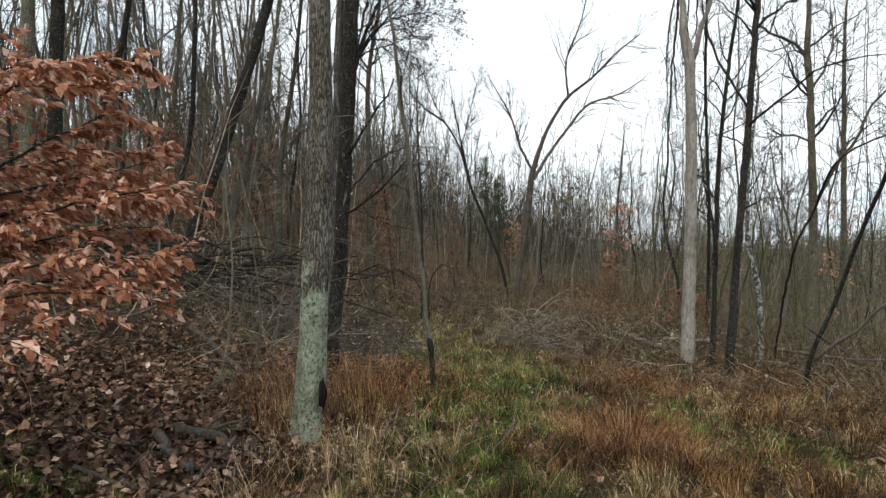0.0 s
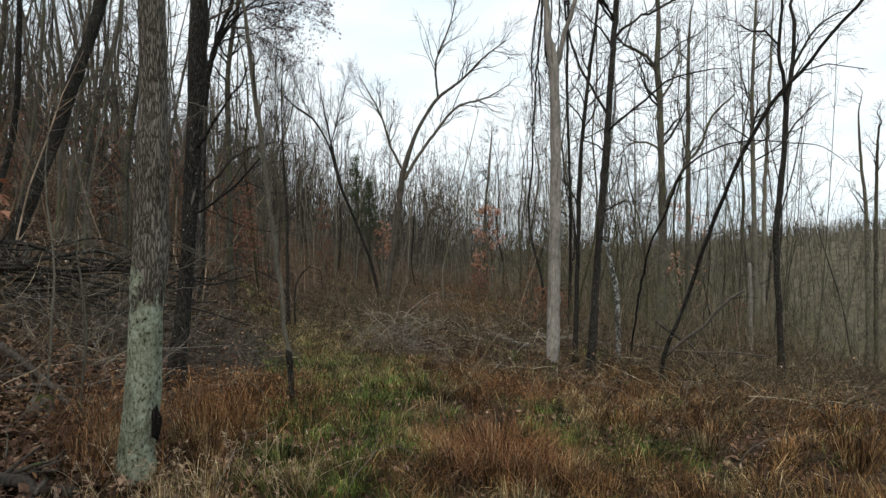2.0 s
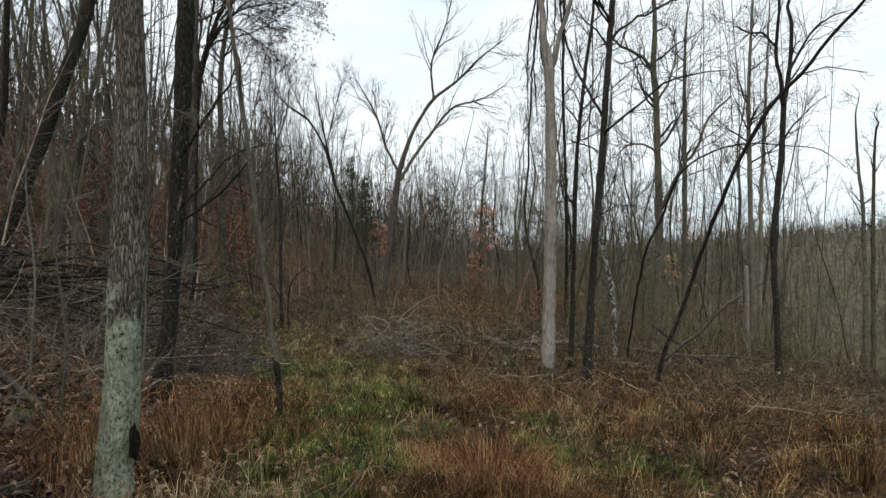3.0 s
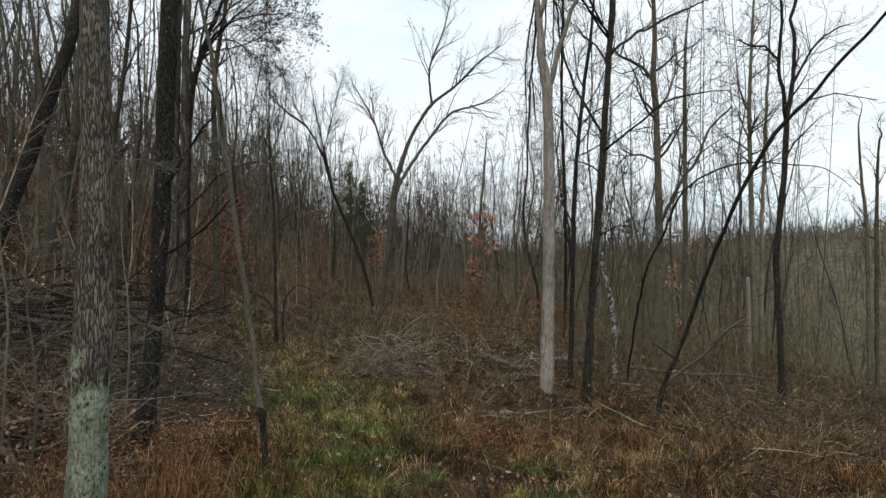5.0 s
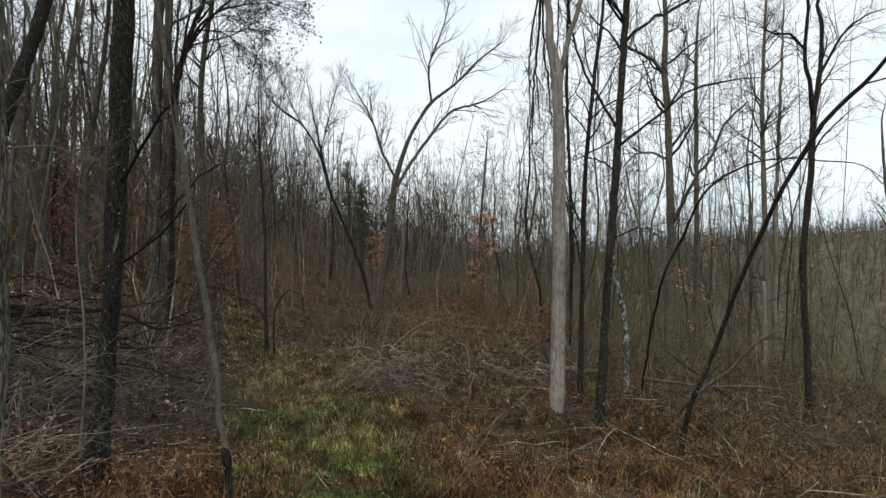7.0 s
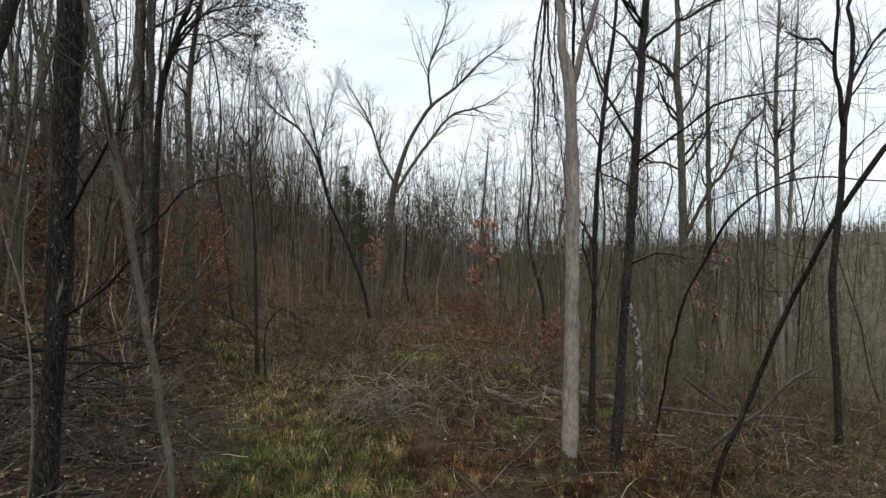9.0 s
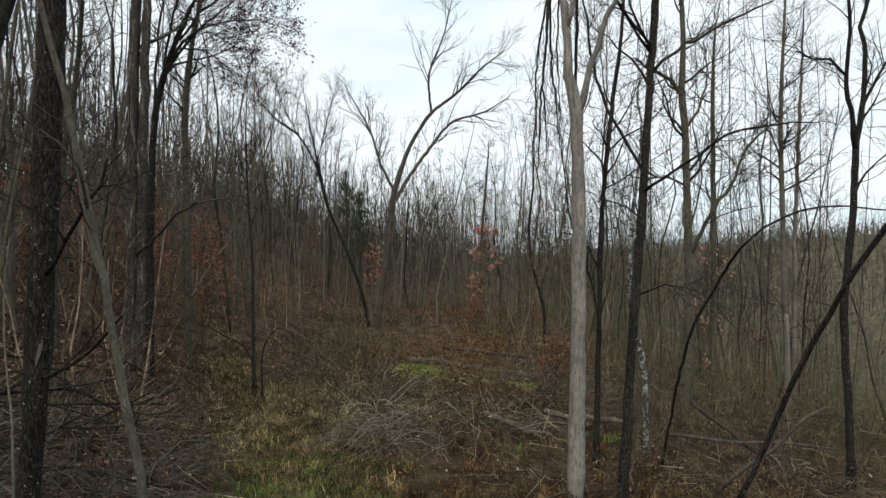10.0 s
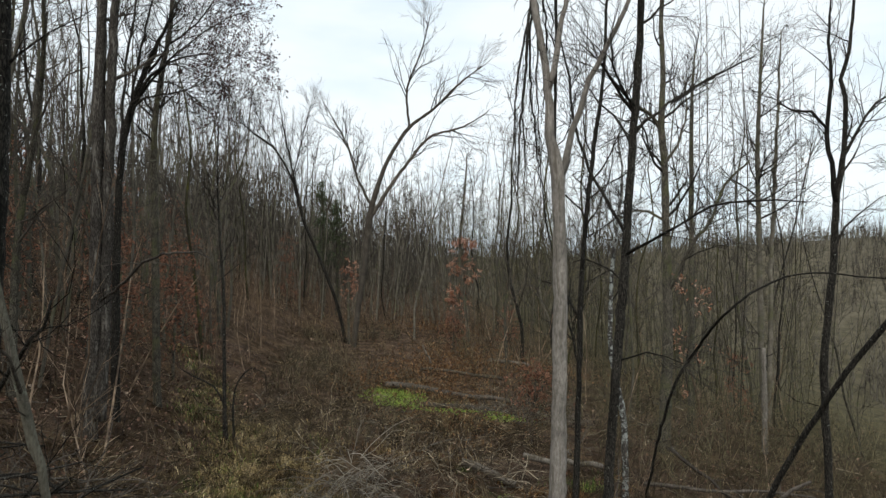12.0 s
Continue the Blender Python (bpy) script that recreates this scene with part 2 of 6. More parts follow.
STEM_PALE = scatter_colour("grey_cut_stem", [(0.0, (0.05, 0.042, 0.034)), (0.5, (0.13, 0.112, 0.09)), (1.0, (0.29, 0.255, 0.21))])
STEM_CUT = scatter_colour("pale_cut_branch", [(0.0, (0.06, 0.05, 0.04)), (0.5, (0.18, 0.155, 0.125)), (1.0, (0.38, 0.34, 0.28))])
DEADFALL = scatter_colour("bleached_twig", [(0.0, (0.035, 0.026, 0.017)), (0.55, (0.14, 0.112, 0.078)), (1.0, (0.42, 0.355, 0.27))], patchy=0.5)
TURF = scatter_colour("bright_wet_turf", [(0.0, (0.15, 0.24, 0.035)), (0.6, (0.27, 0.39, 0.06)), (1.0, (0.38, 0.44, 0.12))], 0.6, thin=0.3)
MOSS = scatter_colour("green_moss", [(0.0, (0.035, 0.045, 0.01)), (1.0, (0.07, 0.08, 0.02))], 0.95)
STEM_GREY = bark("grey_dead_branch", (0.06, 0.053, 0.044), (0.2, 0.18, 0.15), None, plates=False)
# near-black colour for the shade inside the trunk's hollow
HOLE = bark("hollow_shade_paint", (0.006, 0.005, 0.004), (0.02, 0.017, 0.015), None)


def soft(v):
    return math.log1p(math.exp(min(v, 40.0))) if v < 40 else v


CENTRE = ((-40, 0.0), (6, 0.0), (9, -0.12), (13, -0.6), (17, -0.9), (24, -1.0), (31, -1.85), (48, -2.0), (60, -1.8), (78, -1.5), (110, -0.8), (160, 2.0), (230, 5.5), (400, 9.0), (5000, 12.0))


def profile(y):
    for (a, za), (b, zb) in zip(CENTRE, CENTRE[1:]):
        if y < b:
            s = (y - a) / (b - a)
            s = s * s * (3 - 2 * s) if s > 0 else 0
            return za + (zb - za) * s
    return CENTRE[-1][1]


def lateral(x, y):
    return x - 0.13 * (min(y, 120) - 6)


def ground(x, y):
    """Height of the ground: a clearing on a shoulder of land, a bank to one side and a valley to the other."""
    u = lateral(x, y)
    z = profile(y)
    rise = soft((-3.2 - u) / 0.7) * 0.7
    z += 0.5 * min(rise, 6) + 0.38 * max(0.0, min(rise - 6, 22)) + 0.16 * max(0.0, min(rise - 28, 80))
    fall = soft((u - 2.5) / 0.8) * 0.8
    z -= 0.10 * min(fall, 12) * (1.0 if y > 9 else max(0.0, (y - 2) / 7))
    z -= 0.36 * math.exp(-((x - 5.0) / 2.6) ** 2 - ((y - 12.4) / 3.0) ** 2)
    far = soft((u - 17) / 4) * 4
    dist, way = math.hypot(x, y), math.degrees(math.atan2(x, y))
    up = min(1.0, max(0.0, (dist - 130) / 200))
    up = up * up * (3 - 2 * up)
    low = z - 24 * (1 - math.exp(-far / 48))
    ridge = 1.0 + 9.5 * min(1.0, max(0.0, (way - 26) / 20)) - 0.05 * max(0.0, dist - 340)
    z = low + (ridge - low) * up if u > 17 else z
    rough = 0.05 * noise.noise((x * 0.9, y * 0.9, 0.0)) + 0.14 * noise.noise((x * 0.22, y * 0.22, 3.0))
    big = 1.5 * noise.noise((x * 0.02, y * 0.02, 7.0)) * min(1.0, max(0.0, (abs(u) - 12) / 30))
    return z + rough + big


def ground_material():
    m, n, l, b = nodes_of("forest_floor", 0.95)
    litter = ramp(n, l, noise_node(n, l, 24.0, 8.0, None, 0.8), [(0.36, (0.012, 0.008, 0.005)), (0.5, (0.072, 0.047, 0.031)), (0.62, (0.175, 0.122, 0.082))])
    rusty = ramp(n, l, noise_node(n, l, 7.0, 6.0, None, 0.7), [(0.32, (0.025, 0.016, 0.009)), (0.7, (0.15, 0.097, 0.055))])
    base = mix(n, l, ramp(n, l, noise_node(n, l, 0.5, 4.0), [(0.42, (0, 0, 0)), (0.6, (1, 1, 1))]), litter, rusty)
    # Noise patches darken the floor, in place of shaded gaps in the litter
    base = mix(n, l, 1.0, base, ramp(n, l, noise_node(n, l, 1.1, 5.0, None, 0.65), [(0.38, (0.4, 0.37, 0.34)), (0.6, (1.2, 1.2, 1.2))]), "MULTIPLY")
    moss = ramp(n, l, noise_node(n, l, 9.0, 5.0), [(0.3, (0.02, 0.03, 0.008)), (0.7, (0.12, 0.15, 0.035))])
    v = n.new("ShaderNodeVertexColor")
    v.layer_name = "turf"
    s = n.new("ShaderNodeSeparateColor")
    l.new(v.outputs["Color"], s.inputs["Color"])
    patchy = n.new("ShaderNodeMath")
    patchy.operation = "MULTIPLY"
    l.new(s.outputs["Red"], patchy.inputs[0])
    l.new(ramp(n, l, noise_node(n, l, 1.3, 5.0), [(0.38, (0, 0, 0)), (0.56, (1, 1, 1))]), patchy.inputs[1])
    base = mix(n, l, patchy.outputs["Value"], base, moss)
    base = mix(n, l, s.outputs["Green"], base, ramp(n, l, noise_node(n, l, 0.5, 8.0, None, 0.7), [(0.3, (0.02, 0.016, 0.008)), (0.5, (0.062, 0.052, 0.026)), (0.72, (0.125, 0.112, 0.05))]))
    # Blue: far hill in a paler ground colour that stands in for distance haze
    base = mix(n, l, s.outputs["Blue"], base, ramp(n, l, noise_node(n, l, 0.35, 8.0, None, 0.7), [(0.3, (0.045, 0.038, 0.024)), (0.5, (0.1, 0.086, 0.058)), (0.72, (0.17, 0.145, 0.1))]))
    l.new(base, b.inputs["Base Color"])
    bump(n, l, b, noise_node(n, l, 26.0, 8.0, None, 0.8), 1.0, 0.06)
    return m


# ---- small mesh tools ----
def unit(v):
    v = np.asarray(v, dtype=np.float64)
    return v / (np.sqrt((v * v).sum(-1, keepdims=True)) + 1e-9)


def cross(a, b):
    return np.stack([a[..., 1] * b[..., 2] - a[..., 2] * b[..., 1], a[..., 2] * b[..., 0] - a[..., 0] * b[..., 2], a[..., 0] * b[..., 1] - a[..., 1] * b[..., 0]], -1)


class Soup:
    """Collects many tubes, blades and leaves, to become one mesh."""

    def __init__(self):
        self.v, self.q, self.t, self.count = [], [], [], 0

    def add(self, verts, quads=None, tris=None):
        """verts: N pieces x K corners x 3; quads and tris: corners of one piece."""
        verts = np.asarray(verts, dtype=np.float64)
        n, k = verts.shape[:2]
        off = self.count + np.arange(n)[:, None, None] * k
        if quads is not None:
            self.q.append((off + np.asarray(quads)[None]).reshape(-1, 4))
        if tris is not None:
            self.t.append((off + np.asarray(tris)[None]).reshape(-1, 3))
        self.v.append(verts.reshape(-1, 3))
        self.count += n * k

    def tubes(self, pts, radii, sides=3, lumpy=0.0, rng=None, cap=False):
        """pts: N lines x S points x 3; radii: N x S."""
        pts, radii = np.asarray(pts, dtype=np.float64), np.asarray(radii, dtype=np.float64)
        if pts.ndim == 2:
            pts, radii = pts[None], radii[None]
        n, s = pts.shape[:2]
        tan = np.empty_like(pts)
        tan[:, 1:-1] = pts[:, 2:] - pts[:, :-2]
        tan[:, 0], tan[:, -1] = pts[:, 1] - pts[:, 0], pts[:, -1] - pts[:, -2]
        tan = unit(tan)
        ref = np.where(np.abs(tan[:, :1, :1]) < 0.8, np.array([1.0, 0, 0]), np.array([0, 1.0, 0]))
        a = unit(cross(tan, np.broadcast_to(ref, tan.shape)))
        b = cross(tan, a)
        ang = np.arange(sides) * (2 * math.pi / sides)
        r = radii[:, :, None] * np.ones((1, 1, sides))
        if lumpy:
            r = r * (1 + lumpy * rng.uniform(-1, 1, r.shape))
        ring = pts[:, :, None] + r[..., None] * (np.cos(ang)[:, None] * a[:, :, None] + np.sin(ang)[:, None] * b[:, :, None])
        if sides == 3 and not cap:
            last = (s - 2) * 3
            quads = [(k * 3 + j, k * 3 + (j + 1) % 3, k * 3 + 3 + (j + 1) % 3, k * 3 + 3 + j) for k in range(s - 2) for j in range(3)]
            ends = [(last + j, last + (j + 1) % 3, last + 3) for j in range(3)]
            self.add(np.concatenate([ring[:, :-1].reshape(n, (s - 1) * 3, 3), pts[:, -1:]], 1), quads or None, ends)
            return
        i, j = np.meshgrid(np.arange(s - 1), np.arange(sides), indexing="ij")
        i, j = i.ravel(), j.ravel()
        j2 = (j + 1) % sides
        quads = np.stack([i * sides + j, i * sides + j2, (i + 1) * sides + j2, (i + 1) * sides + j], 1)
        tris = None
        if cap:
            tris = [(0, k + 1, k) for k in range(1, sides - 1)] + [((s - 1) * sides, (s - 1) * sides + k, (s - 1) * sides + k + 1) for k in range(1, sides - 1)]
        self.add(ring.reshape(n, s * sides, 3), quads, tris)

    def mesh(self, name, mat, smooth=True):
        me = bpy.data.meshes.new(name)
        v = np.concatenate(self.v) if self.v else np.zeros((0, 3))
        q = np.concatenate(self.q) if self.q else np.zeros((0, 4), int)
        t = np.concatenate(self.t) if self.t else np.zeros((0, 3), int)
        me.vertices.add(len(v))
        me.vertices.foreach_set("co", v.ravel())
        me.loops.add(q.size + t.size)
        me.loops.foreach_set("vertex_index", np.concatenate([q.ravel(), t.ravel()]).astype(np.int32))
        me.polygons.add(len(q) + len(t))
        me.polygons.foreach_set("loop_start", np.concatenate([np.arange(len(q)) * 4, q.size + np.arange(len(t)) * 3]).astype(np.int32))
        me.polygons.foreach_set("use_smooth", [smooth] * len(me.polygons))
        me.materials.append(mat)
        me.update(calc_edges=True)
        me.validate()
        return me


def thing(name, label, category, at=(0, 0, 0), group="", kind=""):
    ob = new(name)
    ob.location = at
    ob.empty_display_size = 0.2
    return tagged(ob, label, category, group, kind)


def piece(name, data, parent, label=""):
    """Links a mesh as one part of a thing; the mesh is in the parent's own space."""
    ob = new(name, data)
    ob.parent = parent
    return tagged(ob, label) if label else ob


def smooth_line(rows, step=0.35, wobble=0.0, rng=None):
    """A curved line through control rows (x, y, z, r)."""
    p = np.array(rows, dtype=np.float64)
    ext = np.vstack([2 * p[0] - p[1], p, 2 * p[-1] - p[-2]])
    out = []
    for i in range(1, len(ext) - 2):
        a, b, c, d = ext[i - 1], ext[i], ext[i + 1], ext[i + 2]
        k = max(1, min(18, int(math.dist(c[:3], b[:3]) / step)))
        for j in range(k):
            t = j / k
            q = 0.5 * (2 * b + (c - a) * t + (2 * a - 5 * b + 4 * c - d) * t * t + (3 * b - a - 3 * c + d) * t ** 3)
            q[3] = b[3] + (c[3] - b[3]) * t
            out.append(q)
    out.append(p[-1])
    out = np.array(out)
    if wobble:
        out[1:-1, :3] += rng.normal(0, wobble, (len(out) - 2, 3))
    return out[:, :3], np.maximum(out[:, 3], 0.0015)


def shoots(rng, start, way, length, r0, r1, segs, wander=0.16, lift=0.06):
    """Wandering shoots that bend upwards (lift) or droop (minus): N x (segs + 1) points, and radii."""
    start, d = np.asarray(start, float), unit(way)
    n = len(start)
    length, r0, r1 = (np.broadcast_to(np.asarray(v, float), (n,)) for v in (length, r0, r1))
    pts, f = [start], np.linspace(0, 1, segs + 1)
    for _ in range(segs):
        d = d + rng.normal(0, wander, (n, 3))
        d[:, 2] += lift
        d = unit(d)
        pts.append(pts[-1] + d * (length / segs)[:, None])
    return np.stack(pts, 1), r0[:, None] + (r1 - r0)[:, None] * f[None]


def side_ways(rng, along, low, high):
    """Ways that leave a branch at an angle from low to high, at chance turns round it."""
    t = unit(along)
    s = unit(cross(t, rng.normal(0, 1, t.shape)))
    a = rng.uniform(low, high, len(t))[:, None]
    return unit(np.cos(a) * t + np.sin(a) * s)


def along_lines(rng, pts, radii, count, first=0.2, last=1.0):
    """Chance places on each of N lines: their number, place, way, radius and share of the length."""
    n, s = pts.shape[:2]
    which = np.repeat(np.arange(n), count)
    f = rng.uniform(first, last, len(which))
    x = f * (s - 1)
    i = np.minimum(s - 2, x.astype(int))
    g = (x - i)[:, None]
    at = pts[which, i] * (1 - g) + pts[which, i + 1] * g
    return which, at, pts[which, i + 1] - pts[which, i], radii[which, i] * (1 - g[:, 0]) + radii[which, i + 1] * g[:, 0], f


def twigs(rng, soup, pts, radii, counts, length, lift=0.08, fine=0.003, first=0.2, spread=(0.45, 0.95), thick=0.5, wander=0.16, shrink=0.5, segs=(4, 3)):
    """Side branches on side branches along N lines, thinner at each fork. Returns the last forks."""
    if pts.ndim == 2:
        pts, radii = pts[None], radii[None]
    for k, count in enumerate(counts):
        _, at, way, r, f = along_lines(rng, pts, radii, count, first)
        ln = length * rng.uniform(0.5, 1.2, len(f)) * (1.15 - 0.55 * f)
        r0 = np.clip(r * thick, fine, np.maximum(fine, ln * 0.012))
        pts, radii = shoots(rng, at, side_ways(rng, way, *spread), ln, r0, fine * 0.55, segs[0] if k == 0 else segs[1], wander, lift)
        soup.tubes(pts, radii, 4 if k == 0 and fine > 0.004 else 3)
        length *= shrink
        thick, first = 0.65, 0.15
        fine *= 0.85
    return pts, radii


LEAF_TRIS = [(0, 1, 5), (1, 2, 5), (2, 3, 5), (3, 4, 5), (4, 0, 5)]


def leaf_corners(rng, at, way, size, droop=0.5, width=0.5):
    """Folded, curled leaves of six corners."""
    n = len(at)
    d = unit(unit(way) + rng.normal(0, 1, (n, 3)) * (0.5, 0.5, 0.35) - (0, 0, droop))
    s = unit(cross(d, rng.normal(0, 1, (n, 3)) * (0.5, 0.5, 0) + (0, 0, 1.0)))
    u = cross(s, d)
    size = np.broadcast_to(size, (n,))[:, None]
    w, c = size * width * 0.5, size * rng.uniform(0.02, 0.16, (n, 1))
    return np.stack([at, at + d * size * 0.4 + s * w + u * c, at + d * size * 0.8 + s * w * 0.55 + u * c * 0.6, at + d * size - u * c, at + d * size * 0.5 - s * w + u * c, at + d * size * 0.5], 1)


def tree(name, label, rows, limbs=(), bark_mat=None, top=0.0, seed=1, crown=10, limb_counts=(7, 3), limb_len=1.3, sides=12, group="trees of the wood", leaves=0,
         leaf_mat=None, leaf_size=0.08, twig_mat=None, flare=1.0, crown_len=3.2, fine=0.004, category="tree", lumpy=0.04, own=(), own_len=0.8, lift=0.08, spread=(0.45, 0.95), leaf_z=None, leaf_x=None, slim=1.0, limb_wave=0.018):
    """A tree of fitted trunk and limb lines: trunk, each limb a part, its crown of twigs, and leaves where it keeps some."""
    rng = np.random.default_rng(seed)
    base = np.array(rows[0][:3])
    ob = thing(name, label, category, tuple(base), group)
    rows = [tuple(r) for r in rows]
    x, y, z, r = rows[0]
    if z > ground(x, y) - 0.1:
        rows[0] = (x, y, ground(x, y) - 0.15, r)
    if top:
        x, y, z, r = rows[-1]
        dx, dy = x - rows[-2][0], y - rows[-2][1]
        k = max(0.3, z - rows[-2][2])
        for s in (0.35, 0.7, 1.0):
            h = (top - z) * s
            rows.append((x + dx / k * h * 0.5 + rng.normal(0, 0.12), y + dy / k * h * 0.5 + rng.normal(0, 0.12), z + h, max(0.008, r * (1 - 0.93 * s))))
    p, r = smooth_line(rows, 0.2, 0.006 if sides > 8 else 0.004, rng)
    g = p[:, 2] - p[0, 2]
    r = r * (1 + 0.5 * flare * np.exp(-g / 0.22))
    p[0, 2] -= 0.3
    p = p - base
    swell = np.array([noise.noise((seed * 3.7, 0.0, h * 1.1)) + 0.6 * noise.noise((seed * 1.3, 5.0, h * 3.3)) for h in g])
    r = r * (1 + 0.13 * swell) * slim
    s = Soup()
    s.tubes(p, r, sides, lumpy, rng, True)
    piece("trunk", s.mesh(name + "_trunk", bark_mat), ob)
    tw, tips = Soup(), []
    for row in limbs:
        lp, lr = smooth_line(row, 0.25, limb_wave, rng)
        lp, lr = lp - base, lr * slim
        ls = Soup()
        ls.tubes(lp, lr, 7, 0, None, True)
        piece("limb", ls.mesh(name + "_limb", bark_mat), ob)
        tips.append(twigs(rng, tw, lp, lr, limb_counts, limb_len, lift, fine, 0.2, spread, 0.5, 0.23))
    if crown:
        _, at, way, cr, f = along_lines(rng, p[None], r[None], crown, 0.42, 0.97)
        ln = crown_len * (1.25 - f) * rng.uniform(0.7, 1.2, crown)
        q, qr = shoots(rng, at, side_ways(rng, np.tile((0, 0, 1.0), (crown, 1)), 0.6, 1.15), ln, np.maximum(fine * 2, cr * 0.45), fine, 6, 0.2, 0.08)
        tw.tubes(q, qr, 5)
        tips.append(twigs(rng, tw, q, qr, (7, 4), crown_len * 0.45, 0.08, fine, 0.15, (0.45, 0.95), 0.5, 0.23))
    if own:
        tips.append(twigs(rng, tw, p, r, own, own_len, 0.03, fine, 0.1, (0.8, 1.4), 0.22))
    if tw.count:
        piece("crown", tw.mesh(name + "_crown", twig_mat or (BARK_TWIG if bark_mat in (BARK_DEAD, BARK_SAP, BARK_PALE) else BARK_DARK)), ob)
    if leaves:
        ends = np.concatenate([t[0][:, 1:].reshape(-1, 3) for t in tips])
        if leaf_x is not None:
            ends = ends[ends[:, 0] + base[0] > leaf_x + rng.normal(0, 0.5, len(ends))]
        if leaf_z:
            ends = ends[(ends[:, 2] + base[2] > leaf_z[0]) & (ends[:, 2] + base[2] < leaf_z[1])]
        pick = rng.integers(0, len(ends), leaves)
        lf = Soup()
        lf.add(leaf_corners(rng, ends[pick] + rng.normal(0, 0.05, (leaves, 3)), rng.normal(0, 1, (leaves, 3)), leaf_size * rng.uniform(0.6, 1.2, leaves)), None, LEAF_TRIS)
        tagged(piece("leaves", lf.mesh(name + "_leaves", leaf_mat, False), ob, "withered leaves still hanging on"), kind="stuff")
    return ob


# ---- ground ----
def turf_at(x, y):
    """How grassy the ground is, from 0 to 1: a grassy track up the clearing."""
    mid = 0.15 + 0.16 * (y - 4.8) if y < 8 else (0.66 + 0.068 * (y - 8) if y < 13 else 1.0 - 0.095 * (y - 13))
    a = math.exp(-((x - mid) / (0.82 + 0.02 * y + 0.06 * max(0.0, min(y - 11, 6)))) ** 2) if y < 26 else 0.0
    b = math.exp(-(((x - 6.9 + 0.4 * (y - 29.5)) / 1.3) ** 2 + ((y - 29.5) / 3.4) ** 2))
    c = math.exp(-(((x - 3.2) / 0.7) ** 2 + ((y - 8.2) / 0.5) ** 2)) + math.exp(-(((x - 2.75) / 0.85) ** 2 + ((y - 6.15) / 0.8) ** 2))
    d = math.exp(-(((x + 3.3) / 0.6) ** 2 + ((y - 4.6) / 0.5) ** 2))
    return min(1.0, max(a * min(1.0, max(0.0, (23 - y) / 6)), b, c, d))


def bare_at(x, y):
    """The low ground before the barkless tree, where little grows."""
    return ((x - 4.2) / 1.15) ** 2 + ((y - 11.6) / 1.9) ** 2 < 1


def make_ground():
    def stretch_axis(lo, hi, fine_lo, fine_hi, fine, growth):
        v = list(np.arange(fine_lo, fine_hi, fine))
        s = fine
        while v[-1] < hi:
            s *= growth
            v.append(v[-1] + s)
        s = fine
        while v[0] > lo:
            s *= growth
            v.insert(0, v[0] - s)
        return v
    xs = stretch_axis(-900, 1600, -12, 18, 0.33, 1.1)
    ys = stretch_axis(-400, 2600, -2, 32, 0.33, 1.1)
    verts = [(x, y, ground(x, y)) for y in ys for x in xs]
    w = len(xs)
    faces = [(j * w + i, j * w + i + 1, (j + 1) * w + i + 1, (j + 1) * w + i) for j in range(len(ys) - 1) for i in range(w - 1)]
    me = bpy.data.meshes.new("ground")
    me.from_pydata(verts, [], faces)
    me.polygons.foreach_set("use_smooth", [True] * len(faces))
    col = me.color_attributes.new("turf", "FLOAT_COLOR", "POINT")
    vals = []
    for x, y, z in verts:
        # red: turf, green: valley slope, blue: haze put into the far ground's colour
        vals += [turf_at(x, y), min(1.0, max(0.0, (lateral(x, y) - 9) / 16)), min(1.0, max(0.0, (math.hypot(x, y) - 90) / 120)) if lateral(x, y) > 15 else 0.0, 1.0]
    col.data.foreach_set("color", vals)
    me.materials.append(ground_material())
    ob = new("ground", me)
    tagged(ob, "forest floor of brown leaf litter with a grassy track", "ground", kind="structure")


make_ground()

# ---- the standing trees that can be told apart ----
tree("lichen_tree", "grey furrowed tree with pale green lichen on its lower trunk", [(-1.32, 6.17, 0.0, 0.15), (-1.23, 6.16, 0.95, 0.132), (-1.19, 6.15, 1.75, 0.129), (-1.16, 6.15, 2.96, 0.113), (-1.17, 6.15, 4.17, 0.095), (-1.18, 6.15, 6.18, 0.085)],
     bark_mat=LICHEN, top=17, seed=11, sides=28, crown=12, flare=0.7, lumpy=0.035)
tree("dark_oak", "dark rough-barked tree with thin side branches", [(-1.79, 10.05, -0.07, 0.145), (-1.71, 10.04, 0.51, 0.109), (-1.63, 10.02, 1.24, 0.1), (-1.56, 10.0, 2.2, 0.102), (-1.5, 9.99, 3.41, 0.112), (-1.46, 9.98, 4.14, 0.109), (-1.4, 9.97, 5.59, 0.107), (-1.36, 9.96, 7.76, 0.098)],
     [[(-1.5, 9.99, 3.2, 0.022), (-1.07, 9.5, 3.71, 0.017), (-0.68, 9.01, 4.17, 0.01)], [(-1.53, 10.0, 2.33, 0.018), (-1.05, 9.39, 2.53, 0.014), (-0.52, 8.77, 2.97, 0.01)]],
     BARK_DARK, top=18, seed=12, sides=16, own=(14, 4), own_len=1.1)
